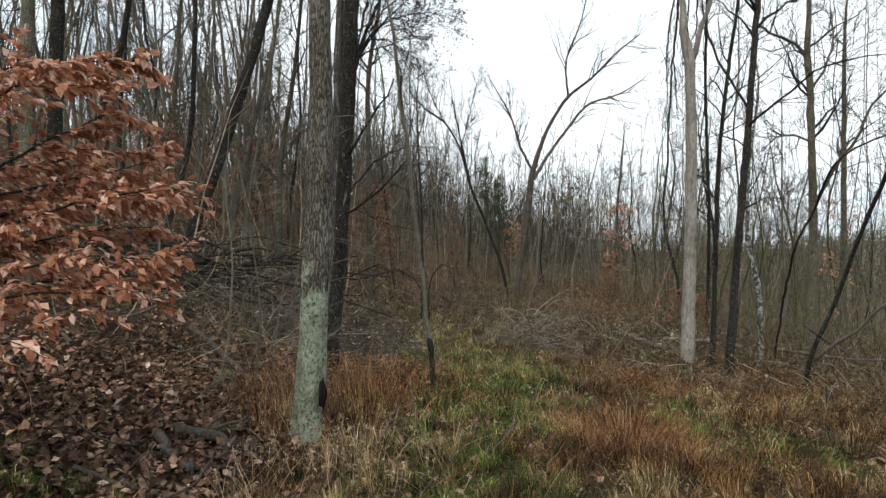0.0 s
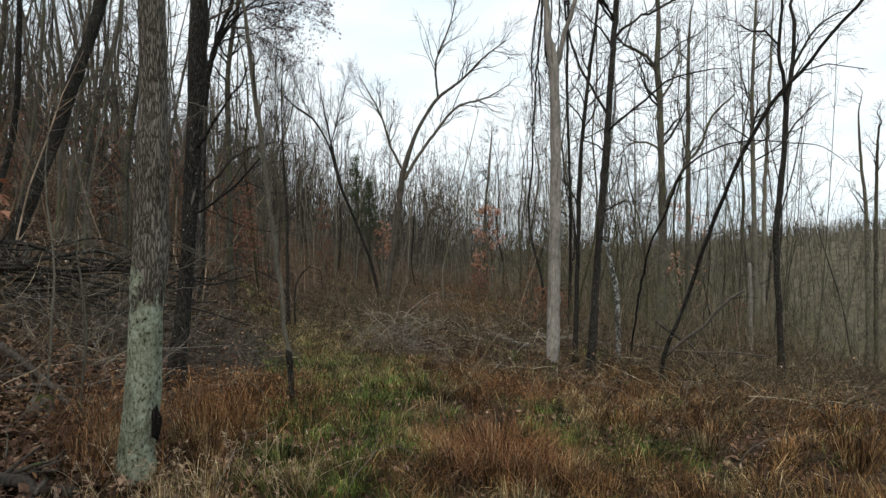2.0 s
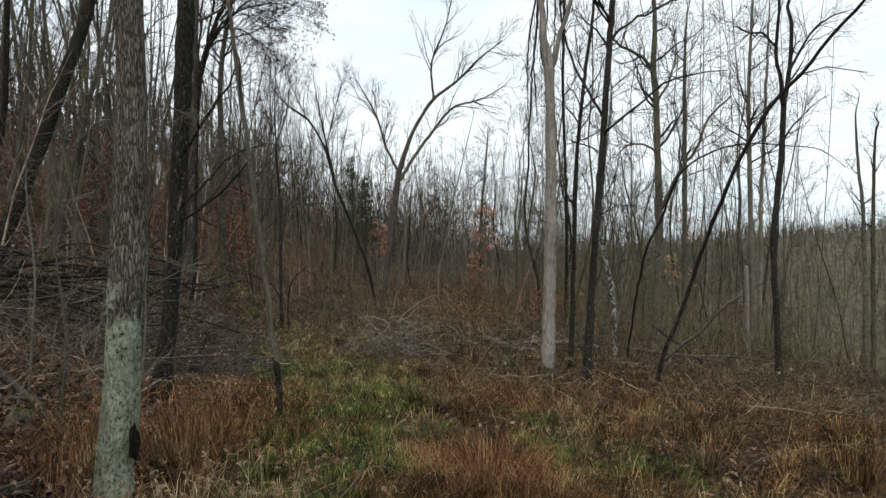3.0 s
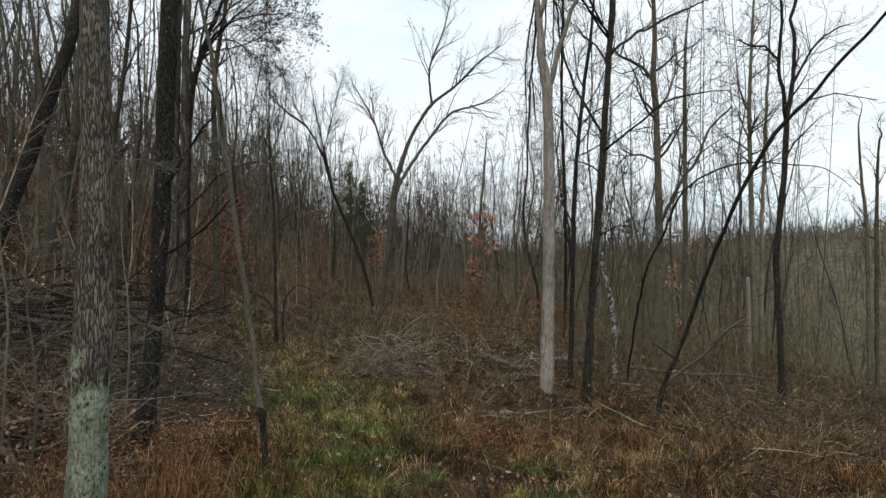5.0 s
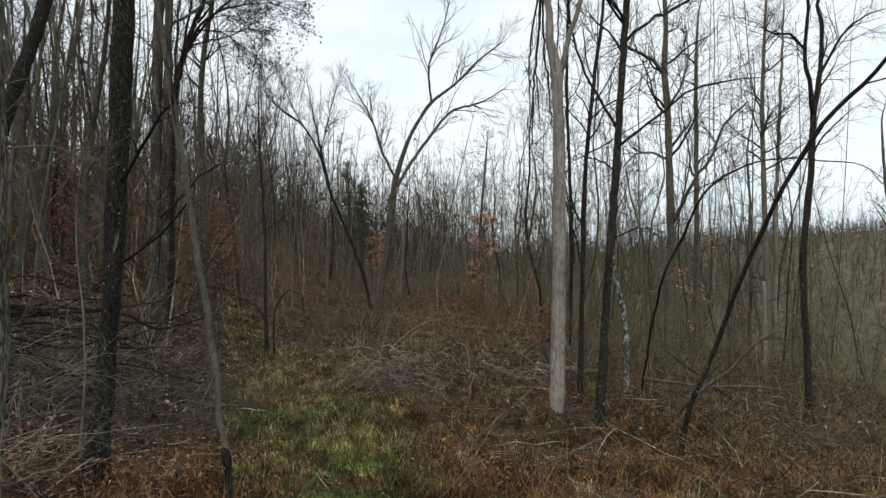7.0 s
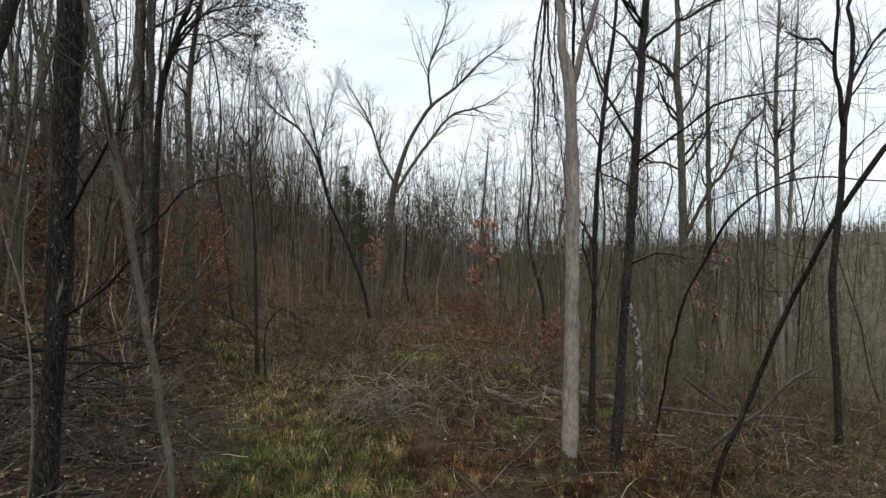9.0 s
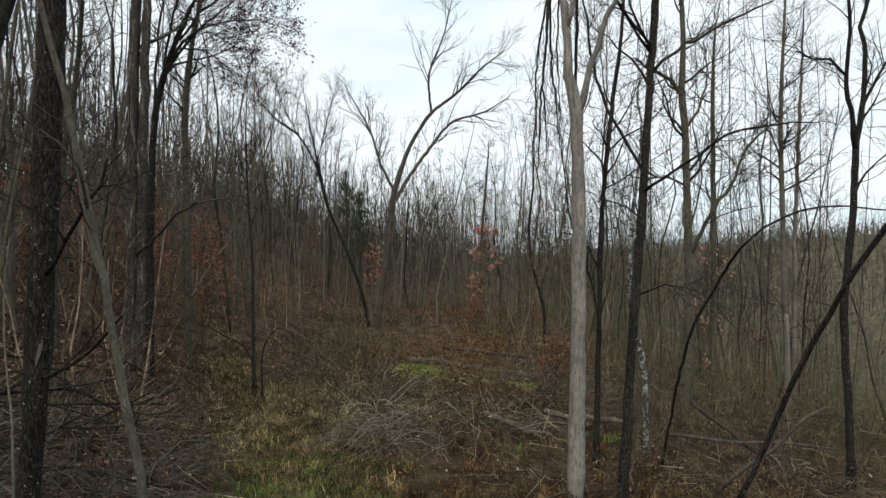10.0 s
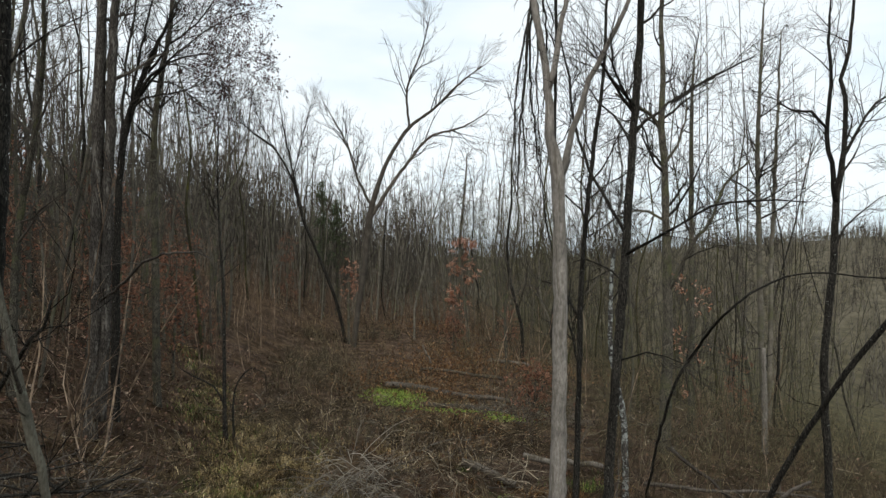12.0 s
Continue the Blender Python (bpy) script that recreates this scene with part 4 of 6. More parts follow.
tree("withered_leaf_tree", "dark fan-limbed tree with withered leaves on its outer twigs", [(-3.38, 22.30, 0.78, 0.17), (-3.35, 22.30, 3.71, 0.14), (-3.30, 22.30, 5.47, 0.13), (-3.24, 22.30, 6.80, 0.12), (-3.12, 22.30, 7.61, 0.115), (-2.96, 22.30, 8.33, 0.1), (-2.74, 22.30, 9.03, 0.075), (-2.49, 22.30, 9.67, 0.06), (-2.21, 22.30, 10.29, 0.05), (-1.87, 22.30, 11.11, 0.035)],
     [[(-3.06, 22.30, 7.80, 0.07), (-2.74, 22.13, 8.62, 0.06), (-2.43, 21.97, 9.04, 0.05), (-1.96, 21.80, 9.39, 0.04), (-1.33, 21.63, 9.56, 0.03), (-0.55, 21.47, 9.61, 0.02), (0.08, 21.30, 9.44, 0.01)], [(-2.93, 22.30, 8.34, 0.07), (-2.58, 22.48, 8.97, 0.05), (-2.10, 22.66, 9.68, 0.04), (-1.52, 22.84, 10.33, 0.03), (-0.68, 23.02, 11.05, 0.02), (-0.08, 23.20, 11.36, 0.01)], [(-2.98, 22.30, 8.21, 0.05), (-2.57, 21.88, 8.43, 0.04), (-1.91, 21.45, 8.47, 0.03), (-1.18, 21.03, 8.66, 0.02), (-0.51, 20.60, 8.98, 0.01)], [(-2.85, 22.30, 8.61, 0.06), (-2.48, 22.43, 9.68, 0.05), (-2.08, 22.55, 10.65, 0.04), (-1.67, 22.68, 11.65, 0.03), (-1.22, 22.80, 12.60, 0.012)], [(-3.12, 22.30, 7.54, 0.06), (-2.89, 22.12, 8.54, 0.05), (-2.72, 21.95, 9.53, 0.045), (-2.47, 21.78, 10.50, 0.035), (-2.20, 21.60, 11.54, 0.012)], [(-3.21, 22.30, 7.02, 0.06), (-3.21, 22.48, 8.46, 0.05), (-3.11, 22.65, 10.00, 0.045), (-2.96, 22.82, 11.28, 0.035), (-2.84, 23.00, 12.67, 0.012)], [(-2.57, 22.30, 9.22, 0.05), (-2.02, 22.18, 9.94, 0.04), (-1.31, 22.05, 10.54, 0.03), (-0.76, 21.93, 11.32, 0.02), (-0.22, 21.80, 12.07, 0.01)], [(-2.57, 22.30, 9.01, 0.04), (-1.86, 22.03, 8.87, 0.03), (-1.28, 21.77, 8.43, 0.02), (-0.76, 21.50, 8.07, 0.008)]],
     BARK_DARK, seed=35, crown=0, limb_counts=(24, 6, 3), limb_len=1.5, leaves=3600, leaf_mat=LEAF_DARK, leaf_size=0.085, fine=0.005, leaf_x=-1.2, flare=0.3, slim=0.72)
tree("bank_tree", "slender grey tree beside a dead split one", [(-2.75, 24.50, 1.94, 0.11), (-2.81, 24.50, 5.27, 0.1), (-2.84, 24.50, 7.76, 0.09), (-2.67, 24.50, 9.44, 0.08), (-2.46, 24.50, 10.62, 0.065), (-2.30, 24.50, 11.97, 0.05)],
     (), BARK_GREY, top=15, seed=39, crown=12, crown_len=1.8, own=(10, 4), own_len=1.2)
tree("tilted_tree", "dark tree tilted on the bank with ivy-rough bark", [(-7.0, 17.0, 0.9, 0.2), (-6.49, 17.0, 2.41, 0.177), (-5.75, 17.0, 4.48, 0.17), (-5.38, 17.0, 5.66, 0.163), (-4.94, 17.0, 6.99, 0.155), (-4.57, 17.0, 8.32, 0.148), (-4.13, 17.0, 10.1, 0.126)], (), BARK_DARK, top=16, seed=36, crown=9, own=(24, 4), own_len=0.5, sides=14, slim=0.9)
tree("bank_tree", "grey tree on the leafy bank", [(-9.61, 15.0, 1.5, 0.17), (-9.58, 15.0, 4.95, 0.157), (-9.58, 15.0, 7.56, 0.144)], (), BARK_GREY, top=18, seed=37, crown=24)
tree("bank_tree", "dark rough tree on the leafy bank", [(-7.83, 13.0, 1.2, 0.15), (-7.76, 13.0, 4.53, 0.136), (-7.7, 13.0, 6.79, 0.124)], (), BARK_DARK, top=17, seed=38, crown=24)
for k, (x, y, h) in enumerate(((-3.0, 9.0, 3.4), (-2.3, 11.2, 3.8), (-4.7, 10.6, 3.6), (-2.3, 7.9, 2.6), (-6.2, 11.5, 4.0))):
    z = ground(x, y)
    tree("bare_sapling", "thin bare sapling with fine spreading twigs on the bank", [(x, y, z, 0.017), (x + 0.08, y, z + h * 0.4, 0.013), (x - 0.05, y + 0.1, z + h * 0.75, 0.009), (x + 0.05, y, z + h, 0.004)], (), BARK_SAP, seed=460 + k, crown=0, own=(22, 4, 2), own_len=1.0, fine=0.0022, sides=7, flare=0.2, group="saplings on the bank", twig_mat=STEM_PALE)
# ---- the foreground beech with its copper leaves ----
def foreground_beech():
    rng = np.random.default_rng(71)
    base = np.array((-4.18, 4.6, 0.2))
    ob = thing("beech_sapling", "young beech with low boughs full of copper leaves", "tree", tuple(base), "trees of the wood")
    p, r = smooth_line([(-4.18, 4.6, -0.1, 0.08), (-4.19, 4.6, 1.96, 0.068), (-4.21, 4.6, 3.16, 0.056), (-4.24, 4.6, 4.77, 0.044), (-4.2, 4.7, 6.5, 0.01)], 0.3)
    s = Soup()
    s.tubes(p - base, r, 12)
    piece("trunk", s.mesh("beech_trunk", BARK_GREY), ob)
    boughs = [[(-4.19, 4.6, 2.24, 0.018), (-3.34, 4.6, 2.76, 0.012), (-2.9, 4.6, 3.02, 0.008), (-2.54, 4.6, 3.12, 0.006), (-2.12, 4.6, 3.14, 0.003)],
              [(-4.19, 4.6, 1.96, 0.018), (-3.48, 4.8, 2.31, 0.013), (-3.0, 4.9, 2.61, 0.009), (-2.48, 5.0, 2.89, 0.003)],
              [(-4.19, 4.6, 2.1, 0.018), (-3.4, 4.9, 2.2, 0.013), (-2.9, 5.1, 2.35, 0.009), (-2.35, 5.2, 2.5, 0.003)],
              [(-4.19, 4.6, 1.68, 0.018), (-3.07, 4.5, 1.96, 0.012), (-2.5, 4.4, 2.1, 0.008), (-1.98, 4.4, 2.2, 0.003)],
              [(-4.19, 4.6, 1.48, 0.018), (-3.08, 4.3, 1.65, 0.011), (-2.43, 4.2, 1.72, 0.007), (-1.82, 4.2, 1.76, 0.003)],
              [(-4.19, 4.6, 1.16, 0.016), (-2.8, 4.1, 1.48, 0.009), (-2.37, 4.1, 1.52, 0.005), (-2.03, 4.1, 1.51, 0.003)],
              [(-4.19, 4.6, 1.8, 0.016), (-3.3, 4.9, 2.05, 0.011), (-2.7, 5.1, 2.15, 0.007), (-2.1, 5.2, 2.2, 0.003)],
              [(-4.19, 4.6, 1.3, 0.016), (-3.2, 4.6, 1.5, 0.011), (-2.6, 4.7, 1.6, 0.007), (-2.2, 4.8, 1.6, 0.003)],
              [(-4.19, 4.6, 2.5, 0.016), (-3.6, 4.4, 2.8, 0.011), (-3.1, 4.3, 2.95, 0.007), (-2.6, 4.2, 3.0, 0.003)],
              [(-4.19, 4.6, 2.3, 0.016), (-3.5, 5.2, 2.45, 0.011), (-3.0, 5.5, 2.6, 0.007), (-2.5, 5.7, 2.66, 0.003)],
              [(-4.19, 4.6, 2.0, 0.016), (-3.5, 5.3, 2.1, 0.011), (-3.0, 5.6, 2.3, 0.007), (-2.6, 5.8, 2.4, 0.003)],
              [(-4.19, 4.6, 1.6, 0.016), (-3.5, 5.1, 1.8, 0.011), (-2.9, 5.4, 1.95, 0.007), (-2.4, 5.6, 2.0, 0.003)],
              [(-4.19, 4.6, 2.7, 0.016), (-3.7, 4.9, 2.95, 0.011), (-3.2, 5.1, 3.1, 0.007), (-2.8, 5.2, 3.15, 0.003)],
              [(-4.19, 4.6, 1.0, 0.012), (-2.9, 3.9, 1.24, 0.007), (-2.5, 3.8, 1.27, 0.003)]]
    tw, ats, ways = Soup(), [], []
    for row in boughs:
        lp, lr = smooth_line(row, 0.15, 0.008, rng)
        ls = Soup()
        ls.tubes(lp - base, lr, 6)
        piece("bough", ls.mesh("beech_bough", BARK_DARK), ob)
        _, at, way, _, f = along_lines(rng, (lp - base)[None], lr[None], 26, 0.22, 1.0)
        q, qr = shoots(rng, at, side_ways(rng, way, 0.45, 0.95) * (1, 1, 0.3), rng.uniform(0.25, 0.6, 26) * (1.2 - 0.5 * f), 0.004, 0.0015, 4, 0.12, -0.02)
        tw.tubes(q, qr, 3)
        step = q[:, 1:] - q[:, :-1]
        for k in range(1, 5):
            for _ in range(5):
                g = rng.random((26, 1))
                ats.append(q[:, k] - step[:, k - 1] * g)
                ways.append(step[:, k - 1])
    tagged(piece("twig_spray", tw.mesh("beech_twigs", BARK_DARK), ob), kind="stuff")
    ats, ways = np.concatenate(ats), np.concatenate(ways)
    order = rng.permutation(len(ats))
    ats, ways = ats[order] + rng.normal(0, 0.015, (len(ats), 3)), ways[order]
    shapes = []
    for k in range(8):
        s = Soup()
        s.add(leaf_corners(rng, np.zeros((1, 3)), np.array([(1.0, 0, 0)]), 1.0, 0.0, 0.58), None, LEAF_TRIS)
        shapes.append(s.mesh("beech_leaf", LEAF_BEECH_ONE, False))
    for k in range(300):
        d = unit(unit(ways[k]) + rng.normal(0, 0.4, 3) * (1, 1, 0.5) - (0, 0, rng.uniform(0, 0.8)))
        lf = new("leaf", shapes[k % 8])
        lf.parent = ob
        lf.matrix_basis = Matrix.Translation(ats[k]) @ Vector(d).to_track_quat("X", "Z").to_matrix().to_4x4() @ pose(0, 0, 0, rng.normal(0, 30)) @ Matrix.Scale(rng.uniform(0.07, 0.12), 4)
    rest = Soup()
    n = len(ats) - 300
    rest.add(leaf_corners(rng, ats[300:], ways[300:], rng.uniform(0.055, 0.105, n), 0.4, 0.58), None, LEAF_TRIS)
    tagged(piece("leaves", rest.mesh("beech_leaves", LEAF_BEECH, False), ob, "copper brown leaves"), kind="stuff")


foreground_beech()


def hollow():
    """A raised dark patch on the lichened trunk; the shade inside a hollow is painted."""
    host = bpy.data.objects["lichen_tree"]
    s = Soup()
    k = np.arange(14) * 2 * math.pi / 14
    out = Vector((0.773, -0.633, 0.0))
    side = Vector((0.633, 0.773, 0.0))
    rings = []
    for w, h, d in ((0.05, 0.14, -0.006), (0.044, 0.13, 0.006), (0.036, 0.115, 0.012), (0.02, 0.07, 0.014)):
        rings.append([tuple(Vector((-1.124, 6.07, 0.45)) - host.location + side * (w * math.cos(a) * (1 - 0.3 * math.sin(a) + 0.25 * math.sin(3 * a + 1))) + Vector((0, 0, h * math.sin(a) * (1 + 0.15 * math.cos(5 * a)))) + out * d) for a in k])
    v = np.array(rings).reshape(1, -1, 3)
    quads = [(r * 14 + i, r * 14 + (i + 1) % 14, (r + 1) * 14 + (i + 1) % 14, (r + 1) * 14 + i) for r in range(3) for i in range(14)]
    s.add(v, quads, [(42, 42 + i, 43 + i) for i in range(1, 13)])
    piece("hollow", s.mesh("hollow", HOLE), host, "rotten hollow in the trunk, its dark inside painted on")


hollow()


def oak_scar():
    """A long pale scar where the bark has come off the dark tree."""
    host = bpy.data.objects["dark_oak"]
    s = Soup()
    a = np.arange(12) * 2 * math.pi / 12
    mid = np.array((-1.51, 9.895, 2.62)) - np.array(host.location)
    rings = []
    for w, h, d in ((0.045, 0.2, -0.02), (0.036, 0.175, 0.004), (0.016, 0.1, 0.007)):
        side = w * np.cos(a) * (1 + 0.25 * np.sin(2 * a + 0.6))
        rings.append(np.stack([mid[0] + side + 0.06 * h * np.sin(a), mid[1] - d + 0.25 * np.abs(side), mid[2] + h * np.sin(a) * (1 + 0.12 * np.cos(3 * a))], 1))
    quads = [(r * 12 + i, r * 12 + (i + 1) % 12, (r + 1) * 12 + (i + 1) % 12, (r + 1) * 12 + i) for r in range(2) for i in range(12)]
    s.add(np.concatenate(rings)[None], quads, [(24, 24 + i, 25 + i) for i in range(1, 11)])
    piece("bark_scar", s.mesh("bark_scar", DEADPALE), host, "pale bare scar in the bark")


oak_scar()


def snag_foot():
    """The rotten, splintered foot of the barkless tree, with bark still on it."""
    host = bpy.data.objects["bare_snag"]
    rng = np.random.default_rng(27)
    base = ground(5.01, 13.49)
    p, r = smooth_line([(4.97, 13.47, base - 0.3, 0.36), (4.99, 13.47, base, 0.27), (5.0, 13.47, base + 0.15, 0.21), (5.02, 13.48, base + 0.3, 0.17), (5.03, 13.485, base + 0.5, 0.145), (5.04, 13.49, base + 0.62, 0.1)], 0.06)
    s = Soup()
    s.tubes(p - np.array(host.location), r, 18, 0.2, rng)
    piece("bark_foot", s.mesh("bark_foot", BARK_ROTTEN), host, "mossy brown rotten bark round the foot")
    for k in range(5):
        a = rng.uniform(0, 6.28)
        at = np.array([(4.99 + 0.16 * math.cos(a), 13.47 + 0.16 * math.sin(a), base + 0.12)]) - np.array(host.location)
        q, qr = shoots(rng, at, np.array([(math.cos(a), math.sin(a), -0.3)]), 0.5, 0.07, 0.02, 4, 0.1, -0.05)
        s = Soup()
        s.tubes(q, qr, 7, 0.1, rng)
        piece("root", s.mesh("snag_root", BARK_ROTTEN), host)


snag_foot()


def side_branches():
    """Thin dead side branches low on the lichened tree, spreading almost level."""
    host = bpy.data.objects["lichen_tree"]
    rng = np.random.default_rng(19)
    spray = Soup()
    for k in range(15):
        z = rng.uniform(1.15, 3.3)
        a = (0.15 if k % 2 else math.pi - 0.2) + rng.normal(0, 0.55)
        at = np.array([(-1.2 + 0.1 * math.cos(a), 6.15 + 0.1 * math.sin(a), z)]) - np.array(host.location)
        p, r = shoots(rng, at, np.array([(math.cos(a), math.sin(a), rng.normal(0.1, 0.2))]), rng.uniform(0.4, 1.05), 0.0055, 0.0016, 8, 0.24, -0.02)
        s = Soup()
        s.tubes(p, r, 5)
        piece("side_branch", s.mesh("side_branch", BARK_SAP), host)
        twigs(rng, spray, p, r, (6, 3), 0.34, 0.0, 0.0019, 0.25, (0.35, 0.9), 0.5, 0.26)
    tagged(piece("twig_spray", spray.mesh("lichen_tree_twigs", BARK_SAP), host), kind="stuff")


side_branches()


def sapling_foot():
    """The dark knotted foot of the pale sapling."""
    host = bpy.data.objects["sapling"]
    rng = np.random.default_rng(3)
    p, r = smooth_line([(-0.11, 8.44, -0.3, 0.042), (-0.125, 8.445, 0.05, 0.036), (-0.14, 8.45, 0.24, 0.034), (-0.15, 8.45, 0.42, 0.036), (-0.16, 8.45, 0.52, 0.046), (-0.17, 8.455, 0.6, 0.04), (-0.178, 8.46, 0.68, 0.02)], 0.05)
    s = Soup()
    s.tubes(p - np.array(host.location), r, 10, 0.1, rng, True)
    piece("stem_foot", s.mesh("stem_foot", BARK_DARK), host, "dark knotted foot of the stem")


sapling_foot()


# ---- the wood: tall slim trees on the bank, beyond the clearing and down the slope ----
def wood_tree(seed, height, girth, crown, bark_mat, fine, lean):
    rng = np.random.default_rng(seed)
    ob = thing("forest_tree", "tall slim bare grey tree of the winter wood", "tree", (0, 0, 0), "trees of the wood")
    f = np.linspace(0, 1, 8)
    xy = np.cumsum(np.vstack([np.zeros(2), rng.normal((lean * 0.5, 0), 0.3, (7, 2))]), 0)
    rows = [(xy[k, 0], xy[k, 1], height * f[k] - (0.4 if k == 0 else 0), girth * (1 - f[k]) ** 0.8 + 0.012) for k in range(8)]
    p, r = smooth_line(rows, 0.9)
    r = r * (1 + 0.4 * np.exp(-np.maximum(p[:, 2], 0) / 0.25))
    s = Soup()
    s.tubes(p, r, 7)
    piece("trunk", s.mesh("forest_trunk", bark_mat), ob)
    tw = Soup()
    _, at, _, cr, g = along_lines(rng, p[None], r[None], crown, 0.22, 0.97)
    ln = height * 0.23 * (1.3 - g) * rng.uniform(0.5, 1.3, crown)
    q, qr = shoots(rng, at, side_ways(rng, np.tile((0, 0, 1.0), (crown, 1)), 0.5, 1.25), ln, np.maximum(fine * 1.5, cr * 0.42), fine, 4, 0.2, 0.1)
    tw.tubes(q, qr, 4)
    twigs(rng, tw, q, qr, (6, 3), height * 0.085, 0.06, fine, 0.2, (0.35, 0.95), 0.5, 0.14, 0.6, (2, 1))
    piece("crown", tw.mesh("forest_crown", BARK_TWIG), ob)
    return ob


def plant_wood():
    rng = np.random.default_rng(5)
    kinds = []
    for k in range(14):
        kinds.append(wood_tree(200 + k, rng.uniform(12, 20), rng.uniform(0.045, 0.11), 10, (BARK_GREY, BARK_DARK, BARK_GREY, BARK_FAR, BARK_GREY, BARK_DARK, BARK_MOSSY)[k % 7], 0.011, rng.uniform(-0.2, 0.2)))
    taken = np.array([(-3.4, 20.6), (-2.6, 22.3), (-6.5, 17), (-9.6, 15), (-7.8, 13), (12.4, 22), (19.9, 26.6), (15.1, 24.6), (6.5, 47.7), (3, 51), (14.9, 55.3), (8.7, 17.8), (7, 16.9)])
    used, placed = set(), 0
    for _ in range(20000):
        if placed >= 225:
            break
        y = 12 + 80 * rng.random() ** 0.9
        x = rng.uniform(-0.72 * y - 3, 1.05 * y + 6)
        u = lateral(x, y)
        if (-5.5 < u < 8.5 and y < 60) or (-9 < u < 0 and y < 17.5) or (0 < u < 14 and y < 29) or (u > 0 and y < 25) or (0 < u and rng.random() < 0.3) or (x > 0.82 * y and rng.random() < 0.7):
            continue
        if ((taken - (x, y)) ** 2).sum(1).min() < (1.2 + 0.012 * y) ** 2:
            continue
        taken = np.vstack([taken, (x, y)])
        k = int(rng.integers(len(kinds)))
        m = pose(x, y, ground(x, y), rng.normal(0, 4.0), rng.normal(0, 4.0), rng.uniform(0, 360))
        size = rng.uniform(0.78, 1.12)
        tr = copy_thing(kinds[k], m) if k in used else kinds[k]
        tr.matrix_basis = m @ Matrix.Scale(size, 4)
        used.add(k)
        placed += 1


plant_wood()


def heights(x, y):
    return np.array([ground(a, b) for a, b in zip(x, y)])


def lateral_many(x, y):
    return x - 0.13 * (np.minimum(y, 120) - 6)


def far_wood():
    """The wood in the distance and over the valley, where no tree can be told from the next."""
    rng = np.random.default_rng(6)
    ob = thing("far_woods", "distant bare grey-brown winter woods", "woods", (0, 0, 0), kind="stuff")
    trunks, tw, low_trunks, low_tw, near_trunks = Soup(), Soup(), Soup(), Soup(), Soup()
    y1 = 58 + 75 * rng.random(430)
    y0 = 20 + 75 * rng.random(200)
    y2 = 120 + 120 * rng.random(160)
    y3 = rng.uniform(60, 420, 380)
    y4 = rng.uniform(60, 115, 210)
    y7 = rng.uniform(57, 92, 120)
    y5 = rng.uniform(26, 75, 90)
    y6 = rng.uniform(46, 85, 80)
    y8 = rng.uniform(21, 44, 60)
    y9 = rng.uniform(85, 150, 330)
    for x, y, limbs, subs, thick in ((-8 + 0.13 * y0 - rng.random(200) * (0.72 * y0 + 4), y0, 13, 3, 0.7), (rng.uniform(-0.75, 0.62, 430) * y1, y1, 9, 3, 1.3), (rng.uniform(-0.28, 0.26, 210) * y4, y4, 10, 4, 1.4), (rng.uniform(-0.75, 0.5, 160) * y2, y2, 6, 3, 1.9), (y3 * np.tan(np.radians(rng.uniform(25, 52, 380))), y3, 6, 2, 2.0), (y5 * rng.uniform(0.4, 0.84, 90) + 3, y5, 14, 3, 0.55), (y7 * rng.uniform(-0.1, 0.22, 120), y7, 13, 4, 1.0), (y6 * rng.uniform(0.17, 0.6, 80), y6, 18, 4, 0.7), (0.13 * (y8 - 6) - 6.5 - rng.random(60) * (0.5 * y8), y8, 16, 4, 0.55), (y9 * rng.uniform(-0.12, 0.42, 330), y9, 15, 4, 1.0)):
        keep = (np.hypot(x, y) > 95) | (x < 0.5 * y) | (thick < 1.0)
        slight = np.where(lateral_many(x, y) > 12, 0.5, 1.0)
        x, y, slight = x[keep], y[keep], slight[keep]
        n = len(x)
        h = rng.uniform(8, 17, n) * np.where(lateral_many(x, y) > 12, 1.35, 1.0)
        root = np.stack([x, y, heights(x, y) - 0.4], 1)
        p, r = shoots(rng, root, np.stack([rng.normal(0, 0.06, n), rng.normal(0, 0.06, n), np.ones(n)], 1), h, rng.uniform(0.04, 0.1, n) * slight, 0.014, 6, 0.07, 0.03)
        down = lateral_many(x, y) > 12
        near = (np.hypot(x, y) < 52) & ~down
        trunks.tubes(p[~down & ~near], r[~down & ~near], 4)
        near_trunks.tubes(p[near], r[near], 5)
        low_trunks.tubes(p[down], r[down], 4)
        which, at, way, _, f = along_lines(rng, p, r, limbs, 0.12, 0.98)
        q, qr = shoots(rng, at, side_ways(rng, way, 0.4, 1.05), np.repeat(h, limbs) * 0.22 * (1.3 - f), 0.022 * thick, 0.009 * thick, 3, 0.24, 0.05)
        for spray, pick in ((tw, ~down[which]), (low_tw, down[which])):
            spray.tubes(q[pick], qr[pick], 3)
            twigs(rng, spray, q[pick], qr[pick], (subs,), 1.0, 0.05, 0.011 * thick, 0.2, (0.4, 1.1), 0.5, 0.2, 0.5, (1, 1))
    # the treetops of the far ridge
    d, w = rng.uniform(125, 300, 1000), np.radians(rng.uniform(-24, 53, 1000))
    x, y = d * np.sin(w), d * np.cos(w)
    n = len(x)
    h = rng.uniform(6, 11, n)
    p, r = shoots(rng, np.stack([x, y, heights(x, y) - 0.5], 1), np.tile((0, 0, 1.0), (n, 1)), h, 0.16, 0.05, 2, 0.05, 0.0)
    trunks.tubes(p, r, 3)
    _, at, way, _, f = along_lines(rng, p, r, 6, 0.1, 0.95)
